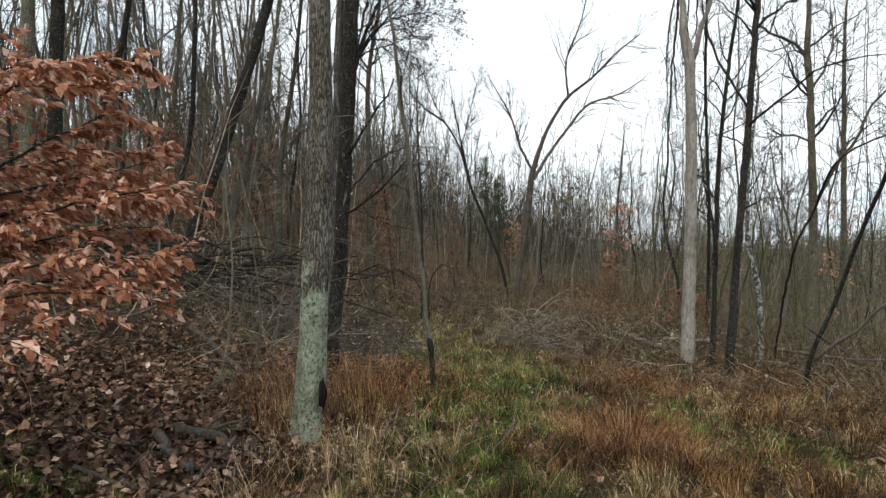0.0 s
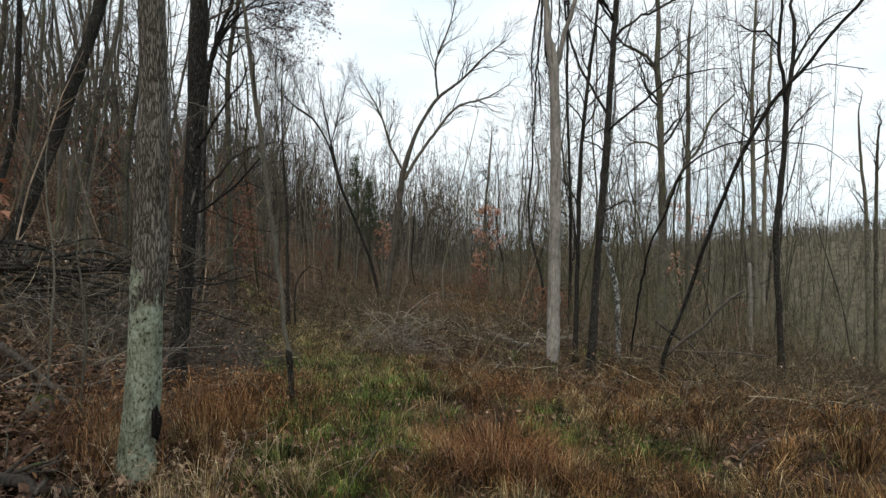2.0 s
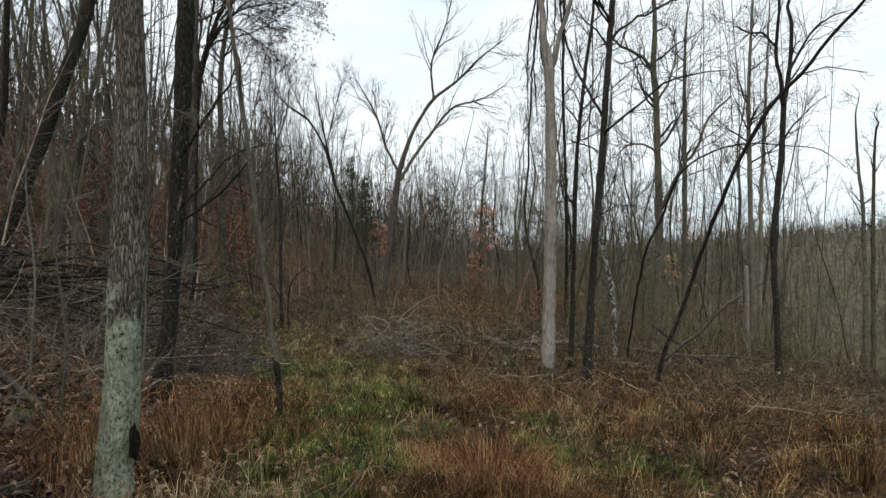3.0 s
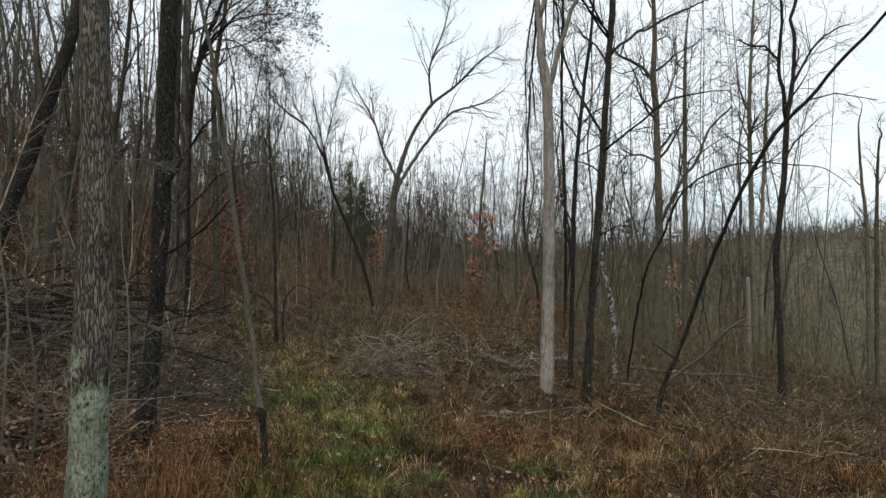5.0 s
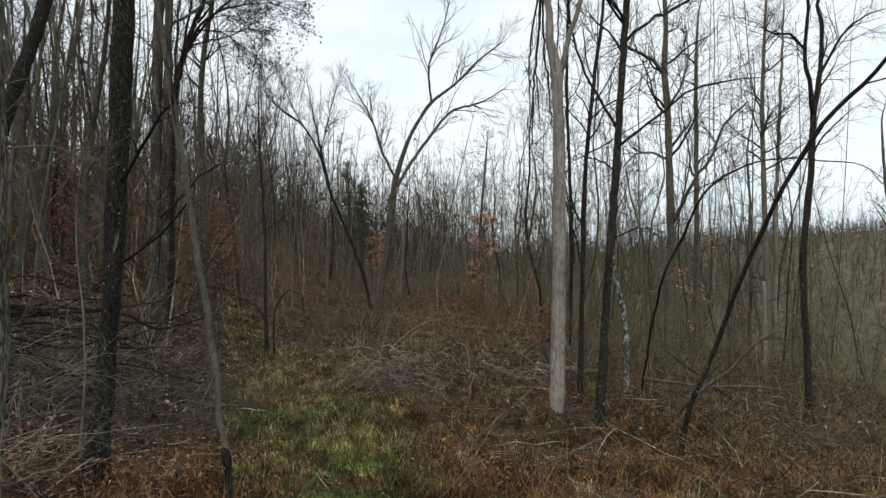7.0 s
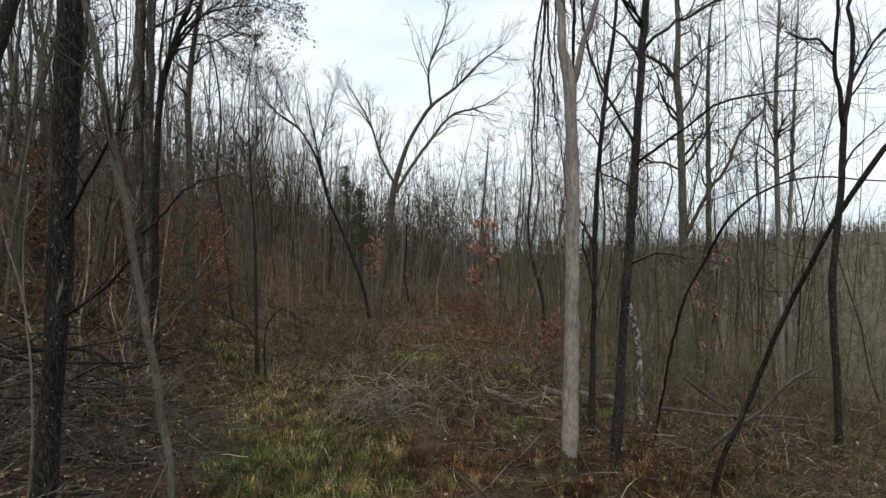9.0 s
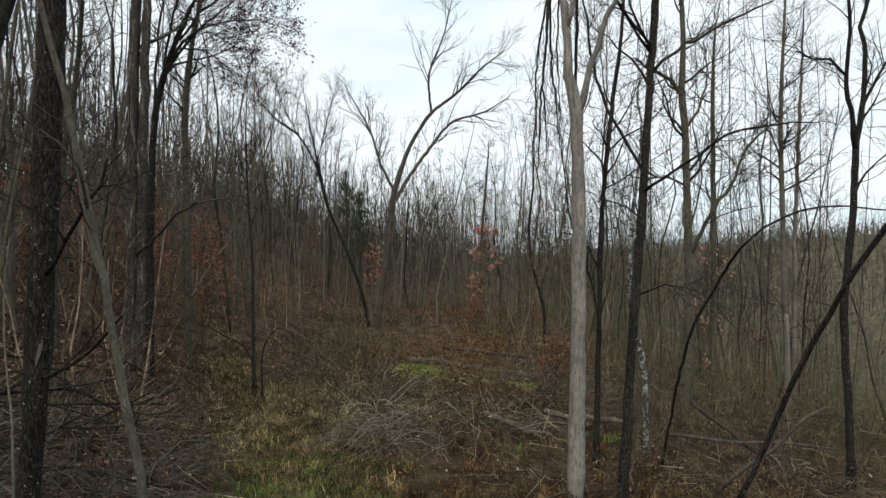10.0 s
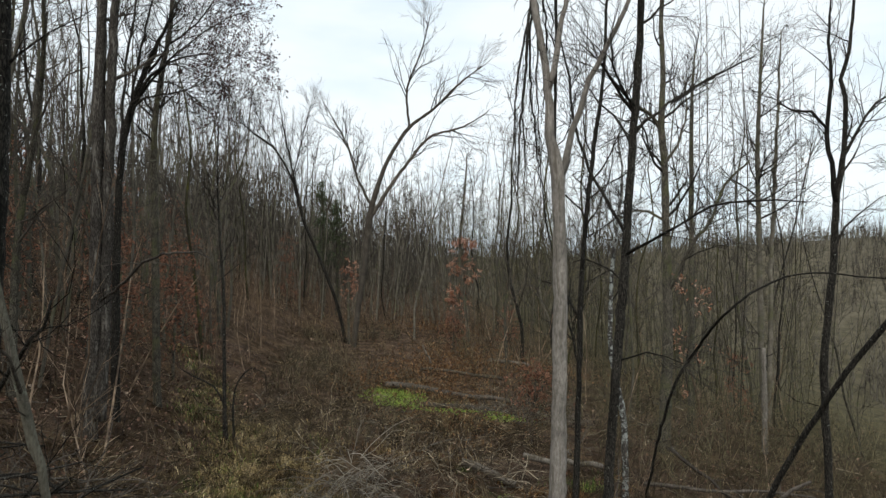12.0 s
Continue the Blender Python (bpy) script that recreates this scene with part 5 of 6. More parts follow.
    q, qr = shoots(rng, at, side_ways(rng, way, 0.3, 0.8), np.repeat(h, 6) * 0.35 * (1.25 - f), 0.09, 0.03, 1, 0.12, 0.1)
    tw.tubes(q, qr, 3)
    # small round crowns along the ridge's skyline
    d, w = rng.uniform(190, 335, 1500), np.radians(rng.uniform(-4, 54, 1500))
    x, y = d * np.sin(w), d * np.cos(w)
    h = rng.uniform(5, 12, 1500)
    p, r = shoots(rng, np.stack([x, y, heights(x, y) - 0.5], 1), np.stack([rng.normal(0, 0.1, 1500), rng.normal(0, 0.1, 1500), np.ones(1500)], 1), h, 0.12, 0.03, 2, 0.08, 0.0)
    tw.tubes(p, r, 3)
    _, at, way, _, f = along_lines(rng, p, r, 9, 0.25, 0.98)
    q, qr = shoots(rng, at, side_ways(rng, way, 0.3, 1.0), np.repeat(h, 9) * 0.3 * (1.3 - f), 0.06, 0.02, 1, 0.12, 0.1)
    tw.tubes(q, qr, 3)
    d, w = rng.uniform(270, 350, 1100), np.radians(rng.uniform(22, 54, 1100))
    x, y = d * np.sin(w), d * np.cos(w)
    n = len(x)
    h = rng.uniform(2.5, 6.5, n)
    p, r = shoots(rng, np.stack([x, y, heights(x, y) - 0.5], 1), np.tile((0, 0, 1.0), (n, 1)), h, 0.12, 0.05, 2, 0.06, 0.0)
    trunks.tubes(p, r, 3)
    _, at, way, _, f = along_lines(rng, p, r, 8, 0.05, 0.95)
    q, qr = shoots(rng, at, side_ways(rng, way, 0.4, 1.1), np.repeat(h, 8) * 0.5 * (1.25 - f), 0.08, 0.03, 1, 0.12, 0.1)
    trunks.tubes(q, qr, 3)
    tagged(piece("trunks", trunks.mesh("far_trunks", BARK_FAR), ob), kind="stuff")
    tagged(piece("branches", tw.mesh("far_branches", BARK_TWIG), ob), kind="stuff")
    tagged(piece("valley_trunks", low_trunks.mesh("valley_trunks", BARK_GREY), ob), kind="stuff")
    tagged(piece("near_trunks", near_trunks.mesh("near_trunks", BARK_FAR), ob), kind="stuff")
    tagged(piece("valley_branches", low_tw.mesh("valley_branches", STEM_OLIVE), ob), kind="stuff")


far_wood()


def pole_saplings():
    """Thin young stems that stand too close to count between the trees."""
    rng = np.random.default_rng(16)
    y = 12 + 62 * rng.random(2600) ** 0.85
    x = rng.uniform(-0.72, 1.1, 2600) * y - 1
    u = np.array([lateral(a, b) for a, b in zip(x, y)])
    keep = ~((u > 9) & (rng.random(2600) < 0.5)) & ~((x > 0.8 * y) & (rng.random(2600) < 0.75)) & ~(((u > -4.2) & (u < 7.0) & (y < 56)) | ((u < 0) & (y < 13.5)) | ((u > 0) & (u < 9) & (y < 17)))
    x, y = x[keep][:420], y[keep][:420]
    n = len(x)
    h = rng.uniform(1.6, 6.5, n)
    r0 = 0.006 + h * 0.0042
    p, r = shoots(rng, np.stack([x, y, heights(x, y) - 0.1], 1), np.stack([rng.normal(0, 0.22, n), rng.normal(0, 0.22, n), np.ones(n)], 1), h, r0, 0.006, 5, 0.11, 0.05)
    s = Soup()
    s.tubes(p, r, 4)
    twigs(rng, s, p, r, (10, 1), 1.2, 0.06, 0.005, 0.08, (0.5, 1.1), 0.5, 0.16, 0.5, (2, 1))
    tagged(new("pole_saplings", s.mesh("pole_saplings", STEM_HAZE)), "thicket of thin bare saplings under the trees", "saplings", kind="stuff")


pole_saplings()


def understorey():
    """Fine-twigged bushes under the trees of the bank, in the clearing and down the slope."""
    rng = np.random.default_rng(44)
    bank, slope, mid, end = 400, 1500, 620, 380
    y = 22 + 50 * rng.random(bank) ** 1.1
    x = np.where(rng.random(bank) < 0.72, 0.13 * (y - 6) - 5.0 - rng.random(bank) * (0.55 * y), rng.uniform(-0.08, 0.3, bank) * y)
    keep = (lateral_many(x, y) < -4.6) | (y > 55)
    y0 = rng.uniform(52, 78, end)
    x, y = np.concatenate([x[keep], y0 * rng.uniform(-0.12, 0.3, end)]), np.concatenate([y[keep], y0])
    y2 = 17 + 62 * rng.random(slope) ** 1.25
    x2 = 0.13 * (y2 - 6) + 6.5 + rng.random(slope) * (0.72 * y2)
    y3 = 21 + 32 * rng.random(mid * 3)
    x3 = 0.13 * (y3 - 6) + rng.uniform(-3.6, 3.4, mid * 3)
    keep = np.array([noise.noise((a * 0.22, b * 0.16, 37.0)) > 0.03 and turf_at(a, b) < 0.4 and abs(a - np.interp(b, (18.0, 20.2, 25.6, 31.6, 34.0), (-0.3, -0.45, -1.6, -1.8, -3.1))) > 0.8 for a, b in zip(x3, y3)])
    x3, y3 = x3[keep][:mid], y3[keep][:mid]
    for name, label, mat, bx, by, low, high, k in (("bank_bushes", "brown bare bushes under the trees of the bank", STEM_HAZE, x, y, 0.9, 3.0, 9), ("slope_bushes", "olive-brown bare bushes down the slope", STEM_OLIVE, x2, y2, 0.9, 3.4, 11), ("clearing_bushes", "soft grey-brown bare bushes in the clearing", STEM_DUN, x3, y3, 0.5, 1.5, 13)):
        n = len(bx)
        h = rng.uniform(low, high, n)
        fat = 0.0034 + 0.00011 * by
        p, r = shoots(rng, np.stack([bx, by, heights(bx, by) - 0.05], 1), np.stack([rng.normal(0, 0.35, n), rng.normal(0, 0.35, n), np.ones(n)], 1), h, fat * 1.3, fat * 0.6, 3, 0.2, 0.0)
        s = Soup()
        s.tubes(p, r, 3)
        _, at, way, br, f = along_lines(rng, p, r, k, 0.03, 0.98)
        q, qr = shoots(rng, at, side_ways(rng, way, 0.5, 1.25), np.repeat(h, k) * rng.uniform(0.2, 0.55, n * k), br * 0.7, br * 0.35, 2, 0.28, 0.02)
        s.tubes(q, qr, 3)
        tagged(new(name, s.mesh(name, mat)), label, "bushes", kind="stuff")


understorey()


# ---- undergrowth ----
def undergrowth():
    rng = np.random.default_rng(8)
    for name, label, mat, seed, n in (("brush", "tangled bare grey-brown brush", STEM_BRUSH, 0, 4400), ("brambles", "reddish brown bramble stems over the clearing", STEM_RED, 1, 3900)):
        y = 8.5 + 56 * rng.random(n * 4) ** 1.35
        x = rng.uniform(-0.72, 1.04, n * 4) * y - 0.5
        u = np.array([lateral(a, b) for a, b in zip(x, y)])
        t = np.array([turf_at(a, b) for a, b in zip(x, y)])
        c = rng.random(n * 4)
        open_ground = np.array([noise.noise((a * 0.3, b * 0.2, 23.0)) + 0.5 * noise.noise((a * 0.8, b * 0.6, 29.0)) for a, b in zip(x, y)])
        bare = np.array([bare_at(a, b) for a, b in zip(x, y)])
        keep = ~bare & ((open_ground > -0.06) | (c < 0.2)) & (c > t * 1.5) & ~((u > -3.4) & (u < 2.4) & (y < 17) & (c < 0.93)) & ~((y < 11) & (x < 1.0) & (x > -2.2)) & ((abs(u) < 7) | (c < 0.6) if seed else (u > -30)) & ~((y < 15) & (c < 0.5)) & ~((u < -3) & (y < 20) & (c < 0.55))
        x, y, u = x[keep][:n], y[keep][:n], u[keep][:n]
        m = len(x)
        h = rng.uniform(0.35, 1.15, m) * np.where(u > 3, 1.15, 1.0) * (1 + 0.028 * np.maximum(0.0, y - 24))
        fat = (0.0017 + 0.00012 * y) * rng.choice((0.8, 1.0, 1.0, 1.9), m)
        at = np.stack([x, y, heights(x, y) - 0.04], 1)
        p, r = shoots(rng, at, np.stack([rng.normal(0, 0.5, m), rng.normal(0, 0.5, m), np.ones(m)], 1), h * 1.25, fat, fat * 0.55, 3, 0.27, -0.08)
        s = Soup()
        s.tubes(p, r, 3)
        _, b, w, br, f = along_lines(rng, p, r, 2, 0.15, 0.95)
        q, qr = shoots(rng, b, side_ways(rng, w, 0.4, 1.1), np.repeat(h, 2) * rng.uniform(0.3, 0.7, m * 2), br * 0.75, br * 0.4, 2, 0.25, 0.0)
        s.tubes(q, qr, 3)
        tagged(new(name, s.mesh(name, mat)), label, "undergrowth", kind="stuff")
    # thin shrubs on the slope towards the valley
    m = 1500
    y = 15 + 45 * rng.random(m) ** 1.2
    x = 0.13 * (y - 6) + 6 + rng.random(m) * (0.75 * y + 4)
    h = rng.uniform(0.6, 2.2, m)
    fat = (0.003 + 0.00014 * y)
    p, r = shoots(rng, np.stack([x, y, heights(x, y) - 0.04], 1), np.stack([rng.normal(0, 0.5, m), rng.normal(0, 0.5, m), np.ones(m)], 1), h, fat, fat * 0.5, 4, 0.22, -0.02)
    s = Soup()
    s.tubes(p, r, 3)
    twigs(rng, s, p, r, (5,), 0.7, 0.0, 0.003, 0.2, (0.5, 1.2), segs=(3, 2))
    tagged(new("slope_shrubs", s.mesh("slope_shrubs", STEM_BRUSH)), "thin bare shrubs on the slope to the valley", "undergrowth", kind="stuff")


undergrowth()


def deadfall():
    """Pale dead twigs and stalks lying flat over the clearing and the slope."""
    rng = np.random.default_rng(21)
    n = 1900
    y = 8.0 + 28 * rng.random(n) ** 1.2
    x = rng.uniform(-0.55, 0.85, n) * y
    keep = np.array([rng.random() > 1.4 * turf_at(a, b) and noise.noise((a * 0.7, b * 0.7, 31.0)) > -0.12 for a, b in zip(x, y)]) & ~((y < 9) & (x > -1.5) & (x < 1.5))
    x, y = x[keep], y[keep]
    n = len(x)
    fat = (0.0026 + 0.00022 * y) * rng.choice((0.7, 1.0, 1.0, 1.6, 2.4), n)
    p, r = shoots(rng, np.stack([x, y, heights(x, y) + rng.random(n) ** 2 * 0.35 + 0.02], 1), np.stack([rng.normal(0, 1, n), rng.normal(0, 1, n), rng.normal(0.12, 0.22, n)], 1), rng.uniform(0.25, 1.3, n), fat, fat * 0.5, 4, 0.2, -0.03)
    p[..., 2] = np.maximum(p[..., 2], heights(p[..., 0].ravel(), p[..., 1].ravel()).reshape(p.shape[:2]) + 0.02)
    s = Soup()
    s.tubes(p, r, 3)
    tagged(new("deadfall", s.mesh("deadfall", DEADFALL)), "pale dead twigs strewn over the clearing", "twigs", kind="stuff")


deadfall()


def blades(soup, rng, x, y, z, h, w, bend, centre=None):
    """Arching grass blades; centre: they lean out from it."""
    n = len(x)
    a = rng.uniform(0, 2 * math.pi, n)
    if centre is not None:
        a = np.arctan2(y - centre[1], x - centre[0]) + rng.normal(0, 0.5, n)
    d = np.stack([np.cos(a), np.sin(a), np.zeros(n)], 1)
    turn = a + rng.normal(0, 0.6, n)
    s = np.stack([-np.sin(turn), np.cos(turn), np.zeros(n)], 1) * np.broadcast_to(w, (n,))[:, None]
    up = np.zeros((n, 3))
    up[:, 2] = h
    o = np.stack([x, y, z], 1)
    b = d * (rng.uniform(0.15, 1.1, n) * bend * h)[:, None]
    tip = up * rng.uniform(0.0, 0.8, n)[:, None]
    soup.add(np.stack([o - s - (0, 0, 0.03), o + s - (0, 0, 0.03), o + b * 0.4 + up * 0.6 + s * 0.8, o + b * 0.4 + up * 0.6 - s * 0.8, o + b + tip], 1), [(0, 1, 2, 3)], [(3, 2, 4)])


def tussock(soup, rng, cx, cy, count, h, wide, w, bend=0.9):
    px, py = cx + rng.normal(0, wide, count), cy + rng.normal(0, wide, count)
    blades(soup, rng, px, py, heights(px, py), h * rng.uniform(0.4, 1.1, count), w, bend, (cx, cy))


def meadow():
    rng = np.random.default_rng(9)
    green, rust, tan, moss, fox, plume = Soup(), Soup(), Soup(), Soup(), Soup(), Soup()
    n = 4600
    y = 3.4 + 23 * rng.random(n) ** 1.5
    x = rng.uniform(-2.4, 4.4, n) + 0.25 * (y - 4) * rng.uniform(-0.3, 0.8, n)
    for cx, cy in zip(x, y):
        t = turf_at(cx, cy)
        k, k2 = noise.noise((cx * 0.8, cy * 0.8, 9.0)), noise.noise((cx * 1.9, cy * 1.9, 4.0))
        c = rng.random()
        if t < 0.18 + 0.27 * c or k2 < -0.08:
            continue
        fat = 0.0014 + 0.00026 * cy
        spread = 0.03 + 0.07 * rng.random() + 0.004 * cy
        m = int(rng.uniform(12, 34))
        px, py = cx + rng.normal(0, spread, m), cy + rng.normal(0, spread, m)
        soup = (tan if c < 0.55 else rust) if c > 0.3 and (k > 0.05 or c > 0.88) else (green if cy < 17.5 or c < 0.12 else tan)
        tall = rng.uniform(0.06, 0.17) * (1 + 1.6 * max(0.0, k2)) * (1.35 if soup is not green else 1.0)
        blades(soup, rng, px, py, np.full(m, ground(cx, cy)), tall * rng.uniform(0.4, 1.5, m), fat * rng.uniform(0.6, 1.1, m), rng.uniform(1.0, 2.6), (cx + rng.normal(0, 0.2), cy + rng.normal(0, 0.2)))
    # tussocks of dry grass on both sides of the track, flattened and tangled
    placed = 0
    while placed < 430:
        cy = 4.0 + 16 * rng.random() ** 1.7
        cx = rng.uniform(-1.6, 7.5) + 0.3 * (cy - 5) * rng.random()
        t, k = turf_at(cx, cy), noise.noise((cx * 0.6, cy * 0.6, 9.0))
        if bare_at(cx, cy) or rng.random() < t * 1.15 or noise.noise((cx * 1.7, cy * 1.7, 14.0)) < (-0.2 if cx < 4 else 0.02) or (cx < -0.6 and cy > 9):
            continue
        placed += 1
        c = rng.random()
        lean = rng.normal(0, 0.12, 2)
        soup = tan if c < (0.16 if cx < 4 else 0.05) else (green if c < 0.24 else rust)
        count, wide = int(rng.uniform(20, 80)), rng.uniform(0.05, 0.2)
        px, py = cx + rng.normal(0, wide, count), cy + rng.normal(0, wide, count)
        blades(soup, rng, px, py, heights(px, py), rng.uniform(0.1, 0.3) * (1.5 if c > 0.9 else 1.0) * rng.uniform(0.4, 1.25, count), (0.0013 + 0.00024 * cy) * rng.uniform(0.6, 1.4, count), rng.uniform(1.2, 2.4), (cx + lean[0] * 2, cy + lean[1] * 2))
    # thin tan and green grass where the track runs on past the saplings
    for cy in rng.uniform(11.0, 24.5, 620):
        cx = (0.85 + 0.03 * (cy - 8) if cy < 13 else 1.0 - 0.095 * (cy - 13)) + rng.normal(0, 0.75)
        if noise.noise((cx * 1.3, cy * 0.9, 17.0)) < -0.15:
            continue
        m = int(rng.uniform(14, 40))
        px, py = cx + rng.normal(0, 0.12, m), cy + rng.normal(0, 0.12, m)
        blades(tan if rng.random() < (0.55 if cy < 17 else 0.92) else green, rng, px, py, np.full(m, ground(cx, cy)), rng.uniform(0.14, 0.42) * rng.uniform(0.4, 1.3, m), (0.0014 + 0.00026 * cy) * rng.uniform(0.6, 1.2, m), rng.uniform(1.0, 2.0), (cx, cy))
    # pale grass where the track bends away to the bank, and gold grass in the open middle
    for cy in rng.uniform(18.0, 35.0, 420):
        cx = np.interp(cy, (18.0, 20.2, 25.6, 31.6, 34.0), (-0.3, -0.45, -1.6, -1.8, -3.1)) + rng.normal(0, 0.5)
        m = int(rng.uniform(10, 26))
        px, py = cx + rng.normal(0, 0.16, m), cy + rng.normal(0, 0.2, m)
        blades(tan if rng.random() < 0.75 else green, rng, px, py, heights(px, py), rng.uniform(0.1, 0.3) * rng.uniform(0.4, 1.3, m), (0.0014 + 0.00026 * cy) * rng.uniform(0.6, 1.2, m), 1.4, (cx, cy))
    for cx, cy, wx, wy, m in ((6.4, 24.6, 1.1, 0.9, 60), (7.6, 32.0, 1.5, 1.6, 70), (4.6, 21.0, 1.0, 0.6, 30)):
        for gx, gy in zip(cx + rng.normal(0, wx, m), cy + rng.normal(0, wy, m)):
            tussock(tan if rng.random() < 0.5 else rust, rng, gx, gy, 24, rng.uniform(0.2, 0.5), 0.12, 0.007, 1.1)
    # full clumps that arch out over dark gaps
    placed = 0
    spots = np.zeros((1, 2))
    while placed < 190:
        cy = 3.8 + 11 * rng.random() ** 1.4
        cx = rng.uniform(-2.0, 7.0) + 0.3 * (cy - 4) * rng.random()
        t = turf_at(cx, cy)
        if bare_at(cx, cy) or (cx < -0.9 and cy > 8) or ((spots - (cx, cy)) ** 2).sum(1).min() < 0.32 ** 2 or (0.15 < t < 0.45 and rng.random() < 0.5):
            continue
        spots = np.vstack([spots, (cx, cy)])
        placed += 1
        grassy = t > 0.3
        soup = (green if rng.random() < 0.72 else tan) if grassy else (rust if rng.random() < (0.75 if cx < 4 else 0.95) else tan)
        tussock(soup, rng, cx, cy, int(rng.uniform(90, 210)), rng.uniform(0.2, 0.34) if grassy else rng.uniform(0.26, 0.5), rng.uniform(0.05, 0.1), 0.0016 + 0.0002 * cy, rng.uniform(0.9, 1.5))
    for cx, cy, count, hh, wide, soup in ((-0.8, 6.5, 110, 0.8, 0.12, rust), (-0.95, 7.1, 110, 0.85, 0.15, rust), (-0.35, 7.6, 120, 0.55, 0.2, rust), (-1.55, 6.5, 70, 0.95, 0.06, tan), (-1.6, 5.9, 80, 0.3, 0.15, tan), (-0.95, 5.3, 150, 0.38, 0.16, tan), (-0.45, 4.9, 160, 0.34, 0.2, tan), (-0.7, 5.7, 90, 0.5, 0.12, tan),
                                          (1.62, 5.75, 620, 0.5, 0.17, fox), (1.85, 5.45, 260, 0.36, 0.14, fox), (2.95, 8.4, 160, 0.4, 0.16, fox), (-1.0, 7.3, 120, 0.7, 0.14, fox), (-1.75, 6.3, 60, 0.8, 0.08, fox), (5.6, 8.6, 140, 0.45, 0.2, fox), (2.1, 8.7, 130, 0.34, 0.12, rust), (4.2, 9.6, 160, 0.35, 0.2, rust), (5.2, 9.4, 240, 0.5, 0.25, rust), (6.3, 8.9, 240, 0.5, 0.25, rust), (7.2, 8.2, 240, 0.5, 0.25, rust), (1.2, 20.5, 340, 0.5, 0.35, tan), (0.2, 19.5, 240, 0.4, 0.35, tan), (0.0, 7.6, 150, 0.45, 0.2, rust), (6.6, 10.6, 220, 0.6, 0.3, rust), (8.4, 10.2, 220, 0.6, 0.3, tan)):
        tussock(soup, rng, cx, cy, count, hh * (0.85 if cx > 2 else 1.0), wide, 0.0024 if cy < 12 else 0.006, 1.9 if soup is fox and cx > 0 else (1.3 if cx > 2 else 0.85))
    spots = ((5.6, 31.8, 0.5, 1.0, 5200), (6.5, 30.2, 0.5, 0.9, 4200), (7.5, 27.8, 0.55, 0.8, 3600), (8.3, 26.5, 0.4, 0.5, 2000))
    px = np.concatenate([cx + rng.normal(0, wx, m) for cx, cy, wx, wy, m in spots])
    py = np.concatenate([cy + rng.normal(0, wy, m) for cx, cy, wx, wy, m in spots])
    keep = np.array([noise.noise((a * 0.9, b * 0.8, 2.0)) > -0.15 for a, b in zip(px, py)])
    px, py = px[keep], py[keep]
    blades(moss, rng, px, py, heights(px, py), rng.uniform(0.05, 0.2, len(px)), 0.013, 1.2)
    for _ in range(16):
        gx, gy = -3.0 + rng.normal(0, 0.28), 4.72 + rng.normal(0, 0.2)
        tussock(green, rng, gx, gy, 46, rng.uniform(0.12, 0.26), 0.07, 0.0022, 1.2)
    # nodding plumes of straw-coloured grass at the foot of the lichened tree
    m = 150
    px, py = rng.uniform(-1.6, 0.1, m), rng.uniform(4.5, 5.9, m)
    p, r = shoots(rng, np.stack([px, py, heights(px, py)], 1), np.stack([rng.normal(0, 0.3, m), rng.normal(0, 0.3, m), np.ones(m)], 1), rng.uniform(0.25, 0.55, m), 0.002, 0.0012, 5, 0.12, -0.12)
    plume.tubes(p, r, 3)
    for k in range(7):
        g = 1 - 0.045 * k
        at = p[:, -1] * g + p[:, -2] * (1 - g)
        plume.add(leaf_corners(rng, at, p[:, -1] - p[:, -2], rng.uniform(0.025, 0.05, m), 0.5, 0.13), None, LEAF_TRIS)
    # thin wisps of tall red-brown grass on both sides of the lichened tree, behind the track and along the slope's edge
    for cx, cy, wx, wy, m, low, high in ((-0.75, 7.2, 0.3, 0.7, 260, 0.3, 0.95), (-1.6, 6.4, 0.1, 0.2, 80, 0.4, 0.95), (-0.5, 8.6, 0.4, 0.6, 200, 0.2, 0.65), (1.6, 6.0, 0.45, 0.35, 700, 0.2, 0.5), (2.6, 8.8, 0.7, 0.5, 600, 0.2, 0.5), (4.6, 8.6, 1.1, 0.6, 300, 0.25, 0.55), (6.8, 9.0, 1.2, 0.6, 300, 0.25, 0.6), (-1.9, 7.4, 0.25, 0.4, 200, 0.3, 0.8)):
        px, py = cx + rng.normal(0, wx, m), cy + rng.normal(0, wy, m)
        p, r = shoots(rng, np.stack([px, py, heights(px, py)], 1), np.stack([rng.normal(0, 0.33, m), rng.normal(0, 0.33, m), np.ones(m)], 1), rng.uniform(low, high, m), 0.002, 0.001, 4, 0.16, -0.1)
        fox.tubes(p, r, 3)
    # single long pale stalks
    px, py = rng.uniform(-1.6, 7.0, 300), rng.uniform(4.2, 11.0, 300)
    p, r = shoots(rng, np.stack([px, py, heights(px, py)], 1), np.stack([rng.normal(0, 0.35, 300), rng.normal(0, 0.35, 300), np.ones(300)], 1), rng.uniform(0.3, 0.9, 300), 0.0022, 0.0012, 5, 0.14, -0.14)
    tan.tubes(p, r, 3)
    tagged(new("hollow_turf", moss.mesh("hollow_turf", TURF)), "bright green turf in a wet hollow", "grass", kind="stuff")
    tagged(new("green_grass", green.mesh("green_grass", GRASS_GREEN)), "tufts of green grass along the track", "grass", kind="stuff")
    tagged(new("rust_grass", rust.mesh("rust_grass", GRASS_RUST)), "dry rust-coloured grass beside the track", "grass", kind="stuff")
    tagged(new("plume_grass", plume.mesh("plume_grass", GRASS_PLUME)), "straw-pale nodding plumes of dry grass", "grass", kind="stuff")
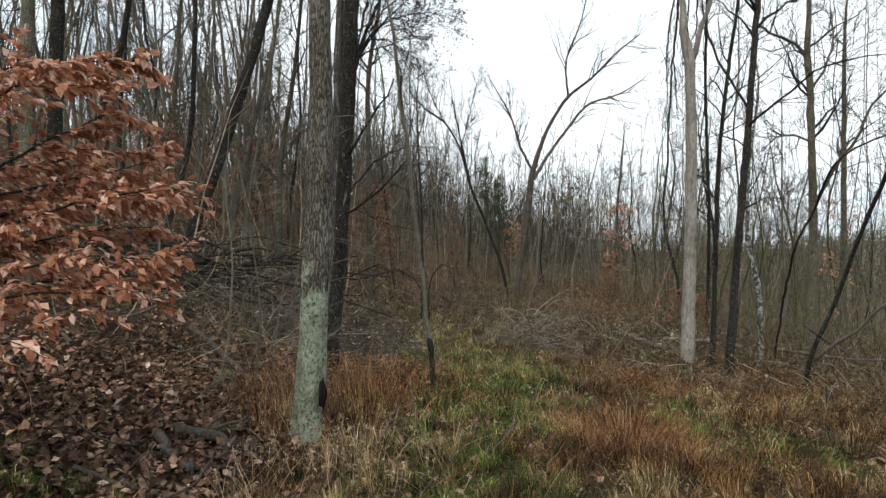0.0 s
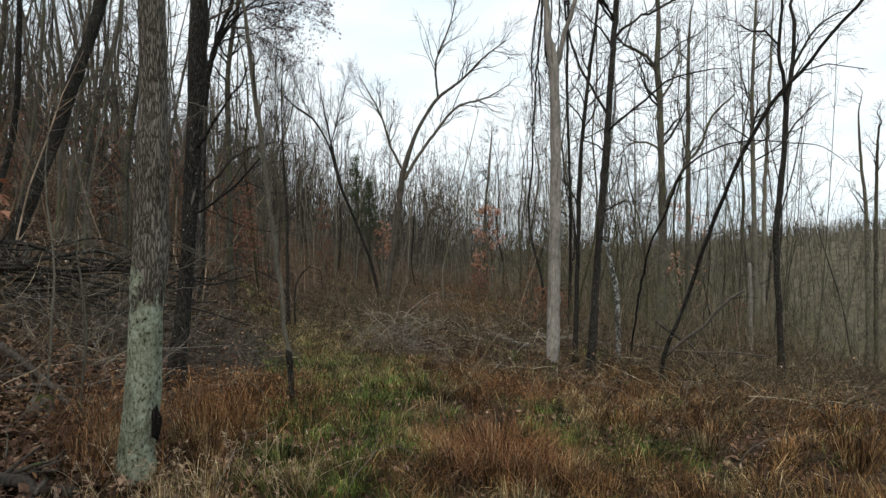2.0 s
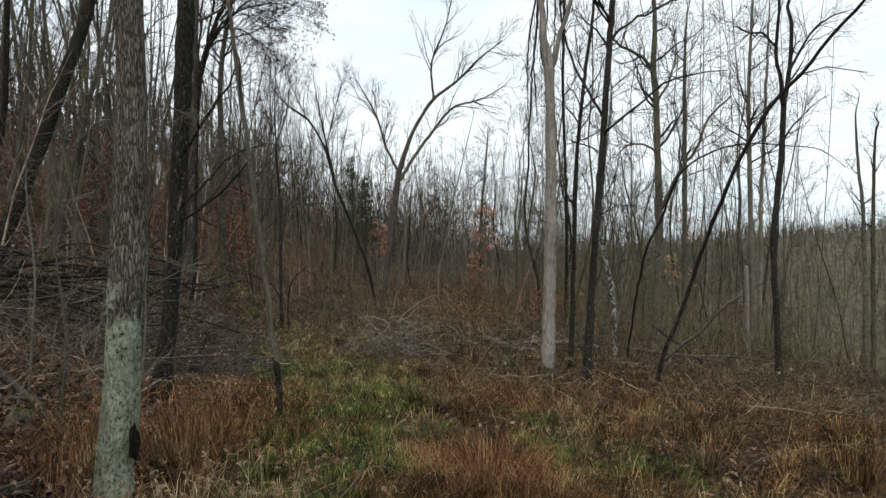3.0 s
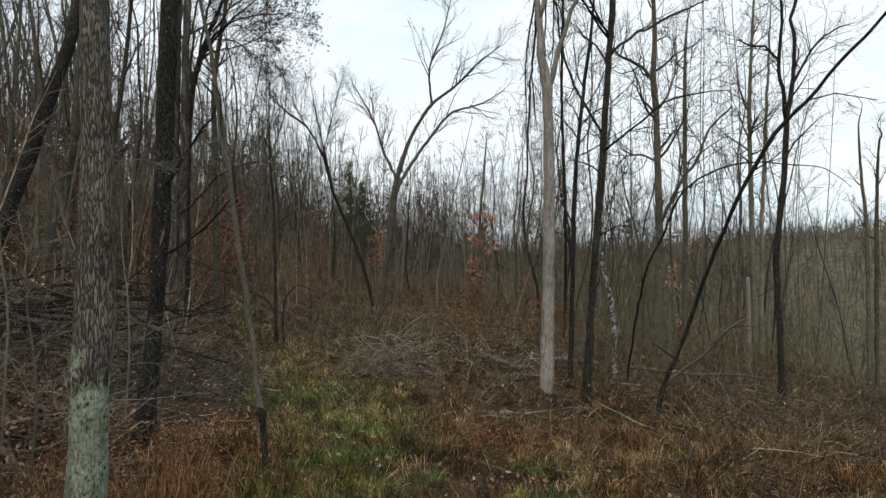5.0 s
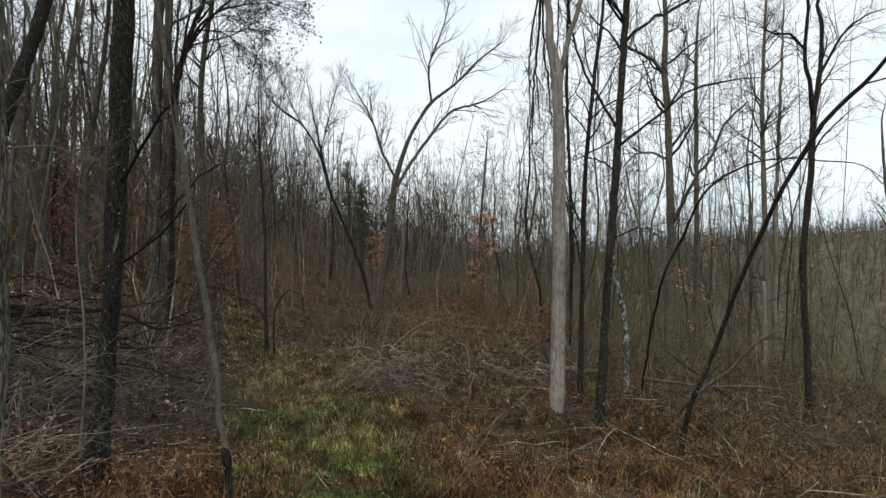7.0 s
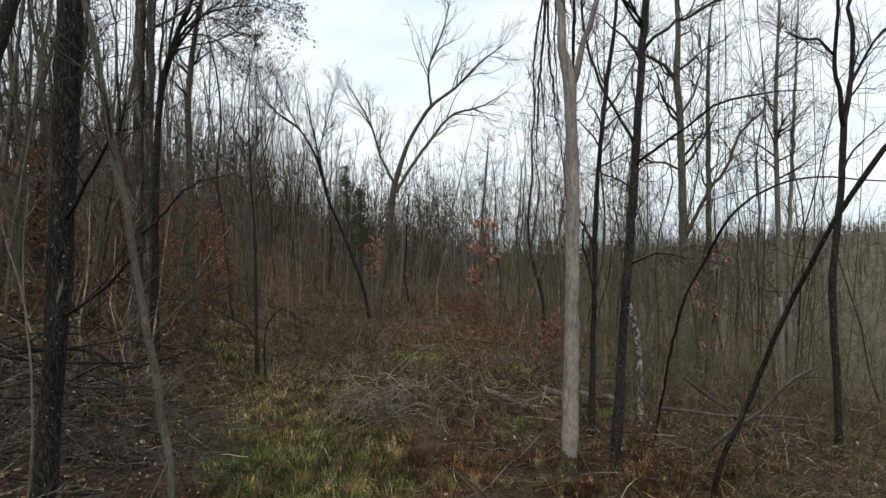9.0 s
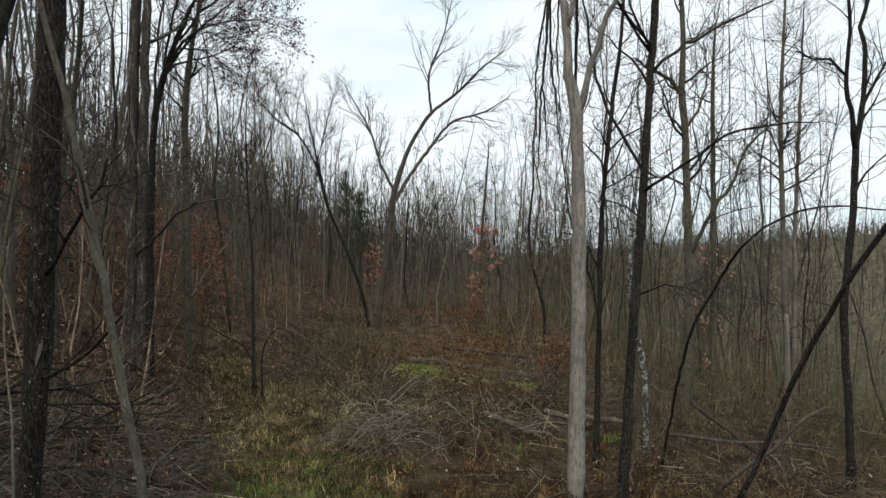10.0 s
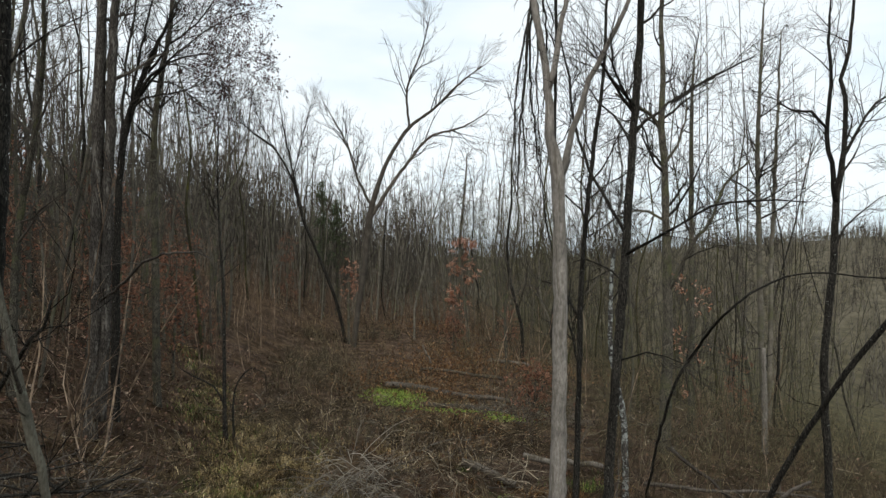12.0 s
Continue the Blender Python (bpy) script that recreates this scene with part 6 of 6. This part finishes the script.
    tagged(new("fox_grass", fox.mesh("fox_grass", GRASS_FOX)), "fox-red clumps of dry grass beside the track", "grass", kind="stuff")
    tagged(new("tan_grass", tan.mesh("tan_grass", GRASS_TAN)), "dry straw-coloured grass in the clearing", "grass", kind="stuff")


meadow()


def leaf_litter():
    rng = np.random.default_rng(10)
    n = 34000
    y = 0.5 + 29 * rng.random(n) ** 1.5
    x = rng.uniform(-0.8, 0.9, n) * (y + 1.0) - 0.8 + rng.normal(0, 0.6, n)
    t = np.array([turf_at(a, b) for a, b in zip(x, y)])
    keep = (rng.random(n) > t * 0.7) & ((x < -1) | (rng.random(n) < 0.6))
    x, y = x[keep], y[keep]
    n = len(x)
    s = Soup()
    s.add(leaf_corners(rng, np.stack([x, y, heights(x, y) + rng.uniform(0.0, 0.06, n)], 1), rng.normal(0, 1, (n, 3)) * (1, 1, 0.3) + (0, 0, 0.1), rng.uniform(0.035, 0.095, n), 0.0, 0.7), None, LEAF_TRIS)
    m = 15000
    x, y = -3.3 + rng.normal(0, 1.35, m), 6.0 + rng.normal(0, 1.9, m)
    s.add(leaf_corners(rng, np.stack([x, y, heights(x, y) + rng.uniform(0.01, 0.07, m)], 1), rng.normal(0, 1, (m, 3)) * (1, 1, 0.4), rng.uniform(0.03, 0.11, m), 0.0, 0.75), None, LEAF_TRIS)
    m = 9000
    y = rng.uniform(10.0, 40.0, m)
    x = 0.13 * (y - 6) - 3.2 - rng.random(m) * (0.5 * y)
    s.add(leaf_corners(rng, np.stack([x, y, heights(x, y) + rng.uniform(0.0, 0.07, m)], 1), rng.normal(0, 1, (m, 3)) * (1, 1, 0.4), rng.uniform(0.08, 0.16, m), 0.0, 0.75), None, LEAF_TRIS)
    m = 7000
    x, y = rng.uniform(-1.2, 6.5, m), rng.uniform(1.5, 12.0, m)
    s.add(leaf_corners(rng, np.stack([x, y, heights(x, y) + rng.uniform(0.0, 0.09, m)], 1), rng.normal(0, 1, (m, 3)) * (1, 1, 0.4), rng.uniform(0.03, 0.075, m), 0.0, 0.65), None, LEAF_TRIS)
    tagged(new("leaf_litter", s.mesh("leaf_litter", LEAF_LITTER, False)), "brown fallen leaves covering the bank", "leaves", kind="stuff")


leaf_litter()


def dead_leaves_on_stems():
    """Withered leaves caught in the brush, and orange bracken patches in the clearing."""
    rng = np.random.default_rng(12)
    n = 15000
    y = 8.5 + 45 * rng.random(n) ** 1.5
    x = rng.uniform(-0.7, 1.0, n) * y
    keep = np.array([rng.random() > turf_at(a, b) * 1.5 and noise.noise((a * 0.5, b * 0.5, 1.0)) > -0.1 for a, b in zip(x, y)])
    x, y = x[keep], y[keep]
    n = len(x)
    s = Soup()
    x = np.concatenate([x, rng.uniform(3.6, 9.5, 2600)])
    y = np.concatenate([y, rng.uniform(5.5, 10.5, 2600)])
    n = len(x)
    s.add(leaf_corners(rng, np.stack([x, y, heights(x, y) + rng.random(n) ** 1.6 * np.where(y < 10.5, 0.4, 0.8)], 1), rng.normal(0, 1, (n, 3)), np.where(y < 10.5, 0.03, 0.035 + 0.0022 * y) * rng.uniform(0.6, 1.4, n), 0.4, 0.55), None, LEAF_TRIS)
    tagged(new("withered_leaves", s.mesh("withered_leaves", LEAF_LITTER, False)), "withered brown leaves caught in the brush", "leaves", kind="stuff")
    b = Soup()
    for cx, cy, wx, wy, m, h in ((7.2, 33.0, 2.0, 1.8, 1500, 0.45), (5.8, 25.0, 1.2, 1.0, 700, 0.4), (9.2, 38.5, 1.6, 1.6, 900, 0.5), (4.9, 36.0, 0.9, 1.2, 500, 0.5), (13.5, 57.0, 2.2, 2.5, 900, 0.7), (10.5, 41.0, 2.0, 2.5, 1000, 0.6), (13.5, 45.0, 2.0, 2.0, 800, 0.7), (8.0, 36.0, 1.5, 2.0, 350, 0.6), (7.0, 24.0, 1.6, 1.2, 260, 0.5), (15.0, 38.0, 2.0, 2.0, 1000, 0.8), (2.6, 9.2, 0.35, 0.3, 360, 0.3), (5.0, 7.4, 0.9, 0.5, 260, 0.25), (6.8, 8.4, 0.9, 0.5, 260, 0.3), (-2.2, 7.4, 0.6, 0.6, 420, 0.35), (-1.6, 9.2, 0.7, 0.8, 700, 0.35), (-0.9, 10.6, 0.7, 0.9, 600, 0.35), (-2.9, 9.4, 0.9, 0.9, 500, 0.4), (-0.6, 8.2, 0.4, 0.6, 300, 0.3), (2.9, 10.9, 0.6, 0.6, 300, 0.2), (7.6, 9.4, 1.2, 0.8, 260, 0.4), (6.0, 10.2, 1.2, 0.6, 300, 0.4)):
        px, py = cx + rng.normal(0, wx, m), cy + rng.normal(0, wy, m)
        b.add(leaf_corners(rng, np.stack([px, py, heights(px, py) + rng.random(m) * h], 1), rng.normal(0, 1, (m, 3)), (0.04 + 0.003 * cy) * rng.uniform(0.6, 1.4, m), 0.3, 0.4), None, LEAF_TRIS)
    tagged(new("bracken", b.mesh("bracken", LEAF_BRACKEN, False)), "orange-brown dead bracken in the clearing", "bracken", kind="stuff")


dead_leaves_on_stems()


def pine(x, y, h, seed):
    rng = np.random.default_rng(seed)
    z = ground(x, y)
    ob = thing("pine_tree", "slender dark green pine among the bare trees", "tree", (x, y, z), "trees of the wood")
    p, r = smooth_line([(0, 0, -0.4, 0.16), (0.1, 0, h * 0.5, 0.11), (0, 0.1, h, 0.02)], 0.5)
    s = Soup()
    s.tubes(p, r, 8)
    piece("trunk", s.mesh("pine_trunk", BARK_GREY), ob)
    _, at, _, _, f = along_lines(rng, p[None], r[None], 60, 0.4, 0.98)
    a = rng.uniform(0, 2 * math.pi, 60)
    q, qr = shoots(rng, at, np.stack([np.cos(a), np.sin(a), np.full(60, 0.15)], 1), 1.9 * (1.15 - f), 0.025, 0.01, 4, 0.1, 0.03)
    s = Soup()
    s.tubes(q, qr, 4)
    piece("crown", s.mesh("pine_boughs", BARK_TWIG), ob)
    ends = q[:, 1:].reshape(-1, 3)
    ends = np.repeat(ends, 5, 0) + rng.normal(0, 0.16, (len(ends) * 5, 3))
    s = Soup()
    s.add(leaf_corners(rng, ends, rng.normal(0, 1, ends.shape), rng.uniform(0.15, 0.35, len(ends)), -0.2, 0.3), None, LEAF_TRIS)
    tagged(piece("needles", s.mesh("pine_needles", NEEDLES, False), ob, "dark green needles"), kind="stuff")


pine(4.2, 64.0, 12.5, 1)
pine(5.6, 66.0, 11.0, 2)


# ---- logs, poles and brush heaps ----
def on(x, y, h=0.0):
    return (x, y, ground(x, y) + h)


def log(name, label, a, b, r0, r1, mat, stubs=3, seed=1, group="fallen logs", bow=0.03):
    rng = np.random.default_rng(seed)
    a, b = np.array(a, float), np.array(b, float)
    ob = thing(name, label, "log", tuple(a), group)
    rows = [(*((b - a) * f + rng.normal(0, bow, 3)), r0 + (r1 - r0) * f) for f in np.linspace(0, 1, 7)]
    p, r = smooth_line(rows, 0.2)
    s = Soup()
    s.tubes(p, r, 10, 0.09, rng, True)
    piece("stem", s.mesh("log_stem", mat), ob)
    for i in range(stubs):
        j = int(rng.integers(2, len(p) - 1))
        q, qr = shoots(rng, p[j][None], side_ways(rng, (b - a)[None], 0.6, 1.1), rng.uniform(0.2, 0.6), r[j] * 0.4, 0.006, 4, 0.15, 0.03)
        t = Soup()
        t.tubes(q, qr, 5)
        piece("branch_stub", t.mesh("log_stub", mat), ob)
    return ob


log("fallen_log", "dark rotting log lying in the leaf litter", on(-2.55, 6.15, 0.06), on(-1.6, 5.8, 0.03), 0.05, 0.06, DEADDARK, 4, 1, bow=0.06)
log("fallen_log", "dark curved branch half buried in leaves", on(-2.6, 5.9, 0.08), on(-2.0, 5.1, 0.02), 0.05, 0.03, DEADDARK, 1, 12)
log("fallen_log", "thin dead branch in the leaf litter", on(-3.0, 5.0, 0.03), on(-1.9, 4.7, 0.03), 0.03, 0.012, DEADDARK, 3, 2)
log("fallen_log", "dead branch sloping down the leafy bank", on(-3.6, 9.2, 0.3), on(-2.2, 8.0, 0.05), 0.045, 0.03, DEADDARK, 3, 13)
log("fallen_log", "broken log below the barkless dead tree", on(4.6, 11.9, 0.06), on(5.7, 10.8, 0.06), 0.06, 0.04, DEADPALE, 3, 3, bow=0.05)
log("fallen_log", "thin pale log in the grass", on(4.9, 11.9, 0.1), on(6.4, 11.2, 0.1), 0.05, 0.03, DEADPALE, 2, 14)
log("fallen_log", "pale broken log in the brush", on(7.0, 20.0, 0.3), on(9.0, 19.5, 0.25), 0.08, 0.07, DEADPALE, 1, 4)
log("fallen_log", "pale broken log in the brush", on(5.2, 19.5, 0.3), on(6.2, 18.4, 0.2), 0.09, 0.07, DEADPALE, 1, 5)
log("fallen_log", "dark log lying across a mossy hollow", on(5.4, 33.6, 0.3), on(10.8, 30.6, 0.25), 0.15, 0.09, DEADDARK, 4, 6)
log("fallen_log", "mossy log at the edge of a hollow", on(6.2, 28.9, 0.2), on(9.2, 27.4, 0.2), 0.1, 0.08, DEADDARK, 3, 7)
log("fallen_log", "grey log beyond the hollow", on(8.0, 38.0, 0.3), on(12.0, 36.0, 0.3), 0.1, 0.08, DEADWOOD, 2, 8)
log("fallen_log", "pale log in the far clearing", on(13.0, 42.0, 0.4), on(15.4, 41.0, 0.35), 0.13, 0.1, DEADPALE, 1, 9)
log("fallen_log", "short upright pale stick in the clearing", on(9.0, 40.0, 0.2), on(8.5, 40.0, 1.3), 0.06, 0.04, DEADPALE, 0, 10)
log("leaning_pole", "dead pole propped across the slope", (7.40, 13.14, -0.58), (8.71, 12.25, 1.02), 0.04, 0.025, DEADDARK, 3, 15)
log("leaning_pole", "dead pole lying over the brush", on(9.0, 17.5, 0.5), on(13.0, 16.6, 0.6), 0.05, 0.025, DEADDARK, 4, 16)
log("leaning_pole", "broken dead pole on the slope", on(10.0, 18.0, 1.2), on(11.4, 16.8, 0.1), 0.05, 0.03, DEADDARK, 2, 17)
prng = np.random.default_rng(300)
for k in range(24):
    y = prng.uniform(11.4, 14.4)
    z = 0.045 * k
    xa, xb = -6.6 + prng.normal(0, 0.6), -2.5 + prng.normal(0, 0.9)
    za = max(ground(xa, y) + 0.06, 1.0 + z * 0.8 + prng.normal(0, 0.08))
    zb = max(ground(xb, y) + 0.06, 0.55 + z + prng.normal(0, 0.12))
    log("fallen_pole", "long dead pole heaped on the bank", (xa, y, za), (xb, y + prng.normal(0, 1.1), zb), prng.uniform(0.025, 0.065), 0.012, BARK_DARK, 4, 40 + k, "heap of dead poles", 0.17)


def mossy_stump(x, y, seed):
    rng = np.random.default_rng(seed)
    ob = thing("mossy_stump", "low rotten stump capped with green moss", "tree stump", on(x, y))
    s = Soup()
    p = np.array([(0, 0, -0.15), (0, 0, 0.04), (0.02, 0, 0.12), (0.05, 0.01, 0.19), (0.06, 0.02, 0.22)])
    s.tubes(p, [0.22, 0.16, 0.13, 0.1, 0.04], 14, 0.3, rng, True)
    piece("stump", s.mesh("stump", DEADDARK), ob)
    c = Soup()
    c.tubes(p[2:] + (0, 0, 0.012), [0.1, 0.095, 0.045], 14, 0.3, rng, True)
    piece("moss", c.mesh("moss", MOSS), ob, "bright green moss")


mossy_stump(-2.7, 8.0, 1)


def brush_heap(label, cx, cy, rx, ry, h, count, seed, mat, fat=0.006, length=1.4, droop=-0.1, up=0.25, flat=0.4):
    rng = np.random.default_rng(seed)
    a, d = rng.uniform(0, 2 * math.pi, count), np.sqrt(rng.random(count))
    x, y = cx + rx * d * np.cos(a), cy + ry * d * np.sin(a)
    z = heights(x, y) + rng.random(count) * h * (1 - d * d)
    out = np.stack([np.cos(a) + rng.normal(0, 0.8, count), np.sin(a) + rng.normal(0, 0.8, count), rng.normal(up, flat, count)], 1)
    p, r = shoots(rng, np.stack([x, y, z], 1), out, length * rng.uniform(0.4, 1.2, count), fat * rng.uniform(0.6, 1.7, count), fat * 0.4, 5, 0.2, droop)
    p[..., 2] = np.maximum(p[..., 2], heights(p[..., 0].ravel(), p[..., 1].ravel()).reshape(p.shape[:2]) + 0.02)
    s = Soup()
    s.tubes(p, r, 3)
    twigs(rng, s, p, r, (4,), length * 0.45, droop * 0.5, fat * 0.45, 0.2, segs=(2, 2))
    tagged(new("brush_heap", s.mesh("brush_heap", mat)), label, "brush heap", kind="stuff")


brush_heap("heap of pale grey cut branches arching over", 2.35, 18.3, 0.6, 0.5, 1.2, 120, 61, STEM_CUT, 0.0065, 1.8, -0.26, 0.8)
brush_heap("wide heap of grey branches and brambles", 4.7, 18.6, 1.9, 1.2, 0.7, 190, 65, DEADFALL, 0.008, 1.4, -0.08)
brush_heap("dark tangled brush at the foot of a tree", -1.9, 13.4, 1.0, 1.2, 0.9, 80, 62, DEADDARK, 0.010, 1.4)
brush_heap("dark tangled brush on the bank", -5.2, 13.4, 2.2, 1.0, 1.0, 130, 63, DEADDARK, 0.009, 1.4)
brush_heap("brown brush around a barkless dead tree", 6.3, 15.2, 2.3, 1.5, 0.6, 170, 64, STEM_BRUSH, 0.006, 1.1)
brush_heap("brown brush on the slope below a leaning tree", 9.5, 14.0, 3.2, 2.2, 0.6, 220, 68, STEM_BRUSH, 0.006, 1.1)
brush_heap("tangle of rusty brambles at the slope's edge", 6.6, 9.6, 2.2, 1.0, 0.5, 150, 69, STEM_RED, 0.004, 0.8, -0.05, 0.7)
brush_heap("dark heap of tangled branches below the bank", -2.7, 16.0, 1.3, 1.6, 1.2, 150, 71, DEADDARK, 0.013, 1.7)
brush_heap("grey-brown brush beyond the cut branches", 6.2, 22.5, 2.4, 1.6, 0.7, 260, 72, STEM_BRUSH, 0.009, 1.4)
brush_heap("low grey brush in the middle of the clearing", 2.4, 26.0, 2.4, 2.0, 0.8, 240, 73, STEM_BRUSH, 0.010, 1.5)
brush_heap("brushwood tangle at the wet hollow's edge", 9.6, 27.0, 1.8, 1.6, 0.6, 180, 74, STEM_PALE, 0.010, 1.4)

brush_heap("thin grey brush on the leafy bank", -4.4, 9.9, 1.9, 1.2, 0.7, 70, 75, STEM_BRUSH, 0.0045, 1.2, 0.0, 0.6)
brush_heap("thin dark twigs among fallen leaves", -3.4, 7.0, 1.8, 1.4, 0.35, 120, 76, STEM_BRUSH, 0.0035, 0.8, -0.05, 0.4)
brush_heap("dark bramble tangle beside the track", 4.6, 7.6, 1.6, 0.9, 0.3, 170, 77, STEM_BRUSH, 0.0028, 0.7, -0.08, 0.4)
brush_heap("dark bramble tangle in the dry grass", 6.6, 8.3, 1.6, 0.8, 0.45, 190, 78, STEM_BRUSH, 0.003, 0.8, -0.08, 0.5)
brush_heap("dark bramble thicket along the slope's edge", 8.4, 10.6, 2.6, 1.4, 0.6, 330, 83, STEM_BRUSH, 0.0032, 0.9, -0.06, 0.5)
brush_heap("dark thicket of brown stems past the snag", 8.2, 12.6, 2.6, 1.4, 0.6, 280, 84, STEM_BRUSH, 0.004, 1.0, -0.06, 0.5)
brush_heap("low dark tangle below the bank", -3.6, 17.5, 2.0, 1.6, 0.9, 230, 79, STEM_BRUSH, 0.009, 1.5, -0.05, 0.4)
brush_heap("low dark brush around a thin sapling", 0.2, 21.0, 2.0, 1.6, 0.5, 200, 80, STEM_BRUSH, 0.007, 1.2, -0.05, 0.5)

brush_heap("pale bare shrub at the foot of a dark tree", -2.4, 9.3, 0.5, 0.5, 0.9, 46, 81, STEM_PALE, 0.0042, 1.7, 0.0, 0.45)
brush_heap("pale twiggy shrub on the bank", -3.6, 11.6, 0.7, 0.6, 1.2, 46, 82, STEM_PALE, 0.005, 1.7, 0.0, 0.5)


def fallen_branch(x, y, yaw, length, r0, mat, seed):
    """A crooked dead limb lying on the ground, with side branches."""
    rng = np.random.default_rng(seed)
    ob = thing("fallen_branch", "crooked dead branch lying in the brush", "branch", on(x, y, 0.05), "fallen branches")
    way = np.array([(math.cos(yaw), math.sin(yaw), 0.12)])
    p, r = shoots(rng, np.zeros((1, 3)), way, length, r0, r0 * 0.3, 8, 0.17, -0.01)
    q = p[0]
    g = heights(q[:, 0] + x, q[:, 1] + y) - ground(x, y)
    q[:, 2] = np.maximum(q[:, 2], g + 0.01)
    s = Soup()
    s.tubes(q, r[0], 6, 0.08, rng, True)
    piece("stem", s.mesh("branch_stem", mat), ob)
    s = Soup()
    twigs(rng, s, q, r[0], (5, 3), length * 0.4, 0.05, r0 * 0.22, 0.2, (0.4, 1.0))
    tagged(piece("twig_spray", s.mesh("branch_twigs", mat), ob), kind="stuff")


brng = np.random.default_rng(90)
made = 0
while made < 46:
    y = 9.5 + 24 * brng.random()
    x = brng.uniform(-0.35, 0.75) * y
    if turf_at(x, y) > 0.35 or (y < 12 and x < 2.5):
        continue
    fallen_branch(x, y, brng.uniform(0, 6.28), brng.uniform(1.2, 3.2), brng.uniform(0.012, 0.03), (STEM_GREY, DEADDARK, DEADWOOD, DEADPALE)[made % 4], 500 + made)
    made += 1
for k in range(12):
    fallen_branch(brng.uniform(-5.2, -1.9), brng.uniform(5.2, 9.4), brng.uniform(0, 6.28), brng.uniform(0.9, 2.2), brng.uniform(0.01, 0.024), (DEADDARK, DEADDARK, DEADWOOD)[k % 3], 600 + k)


def bramble_cane(x, y, yaw, length, rise, seed):
    """One long cane that arches over and comes down again."""
    rng = np.random.default_rng(seed)
    f = np.linspace(0, 1, 12)
    ob = thing("bramble_cane", "pale arching bramble cane in the dry grass", "bramble", on(x, y), "bramble canes")
    p = np.stack([math.cos(yaw) * length * f, math.sin(yaw) * length * f, 4 * rise * f * (1 - f * 0.93) - 0.05 * (f < 0.01)], 1) + rng.normal(0, 0.012, (12, 3))
    p[:, 2] += heights(x + p[:, 0], y + p[:, 1]) - ground(x, y)
    s = Soup()
    s.tubes(p, 0.0045 * (1 - 0.6 * f), 5, 0, None, True)
    piece("cane", s.mesh("cane", STEM_PALE), ob)
    s = Soup()
    twigs(rng, s, p, 0.0045 * (1 - 0.6 * f), (5,), 0.3, -0.05, 0.0014, 0.2)
    tagged(piece("twig_spray", s.mesh("cane_spray", STEM_PALE), ob), kind="stuff")


for k in range(14):
    y = brng.uniform(5.6, 9.6)
    bramble_cane(brng.uniform(0.42, 0.85) * y + 0.6, y, brng.uniform(0, 6.28), brng.uniform(0.7, 1.7), brng.uniform(0.25, 0.6), 700 + k)
for x, y, yaw, length, rise in ((-0.3, 7.9, 2.4, 1.0, 0.4), (-1.9, 6.9, 0.8, 1.2, 0.45), (-2.4, 9.0, 0.3, 1.4, 0.6), (0.3, 5.2, 0.5, 0.8, 0.3), (-0.6, 5.4, 1.0, 0.9, 0.4)):
    bramble_cane(x, y, yaw, length, rise, 740 + int(10 * y))
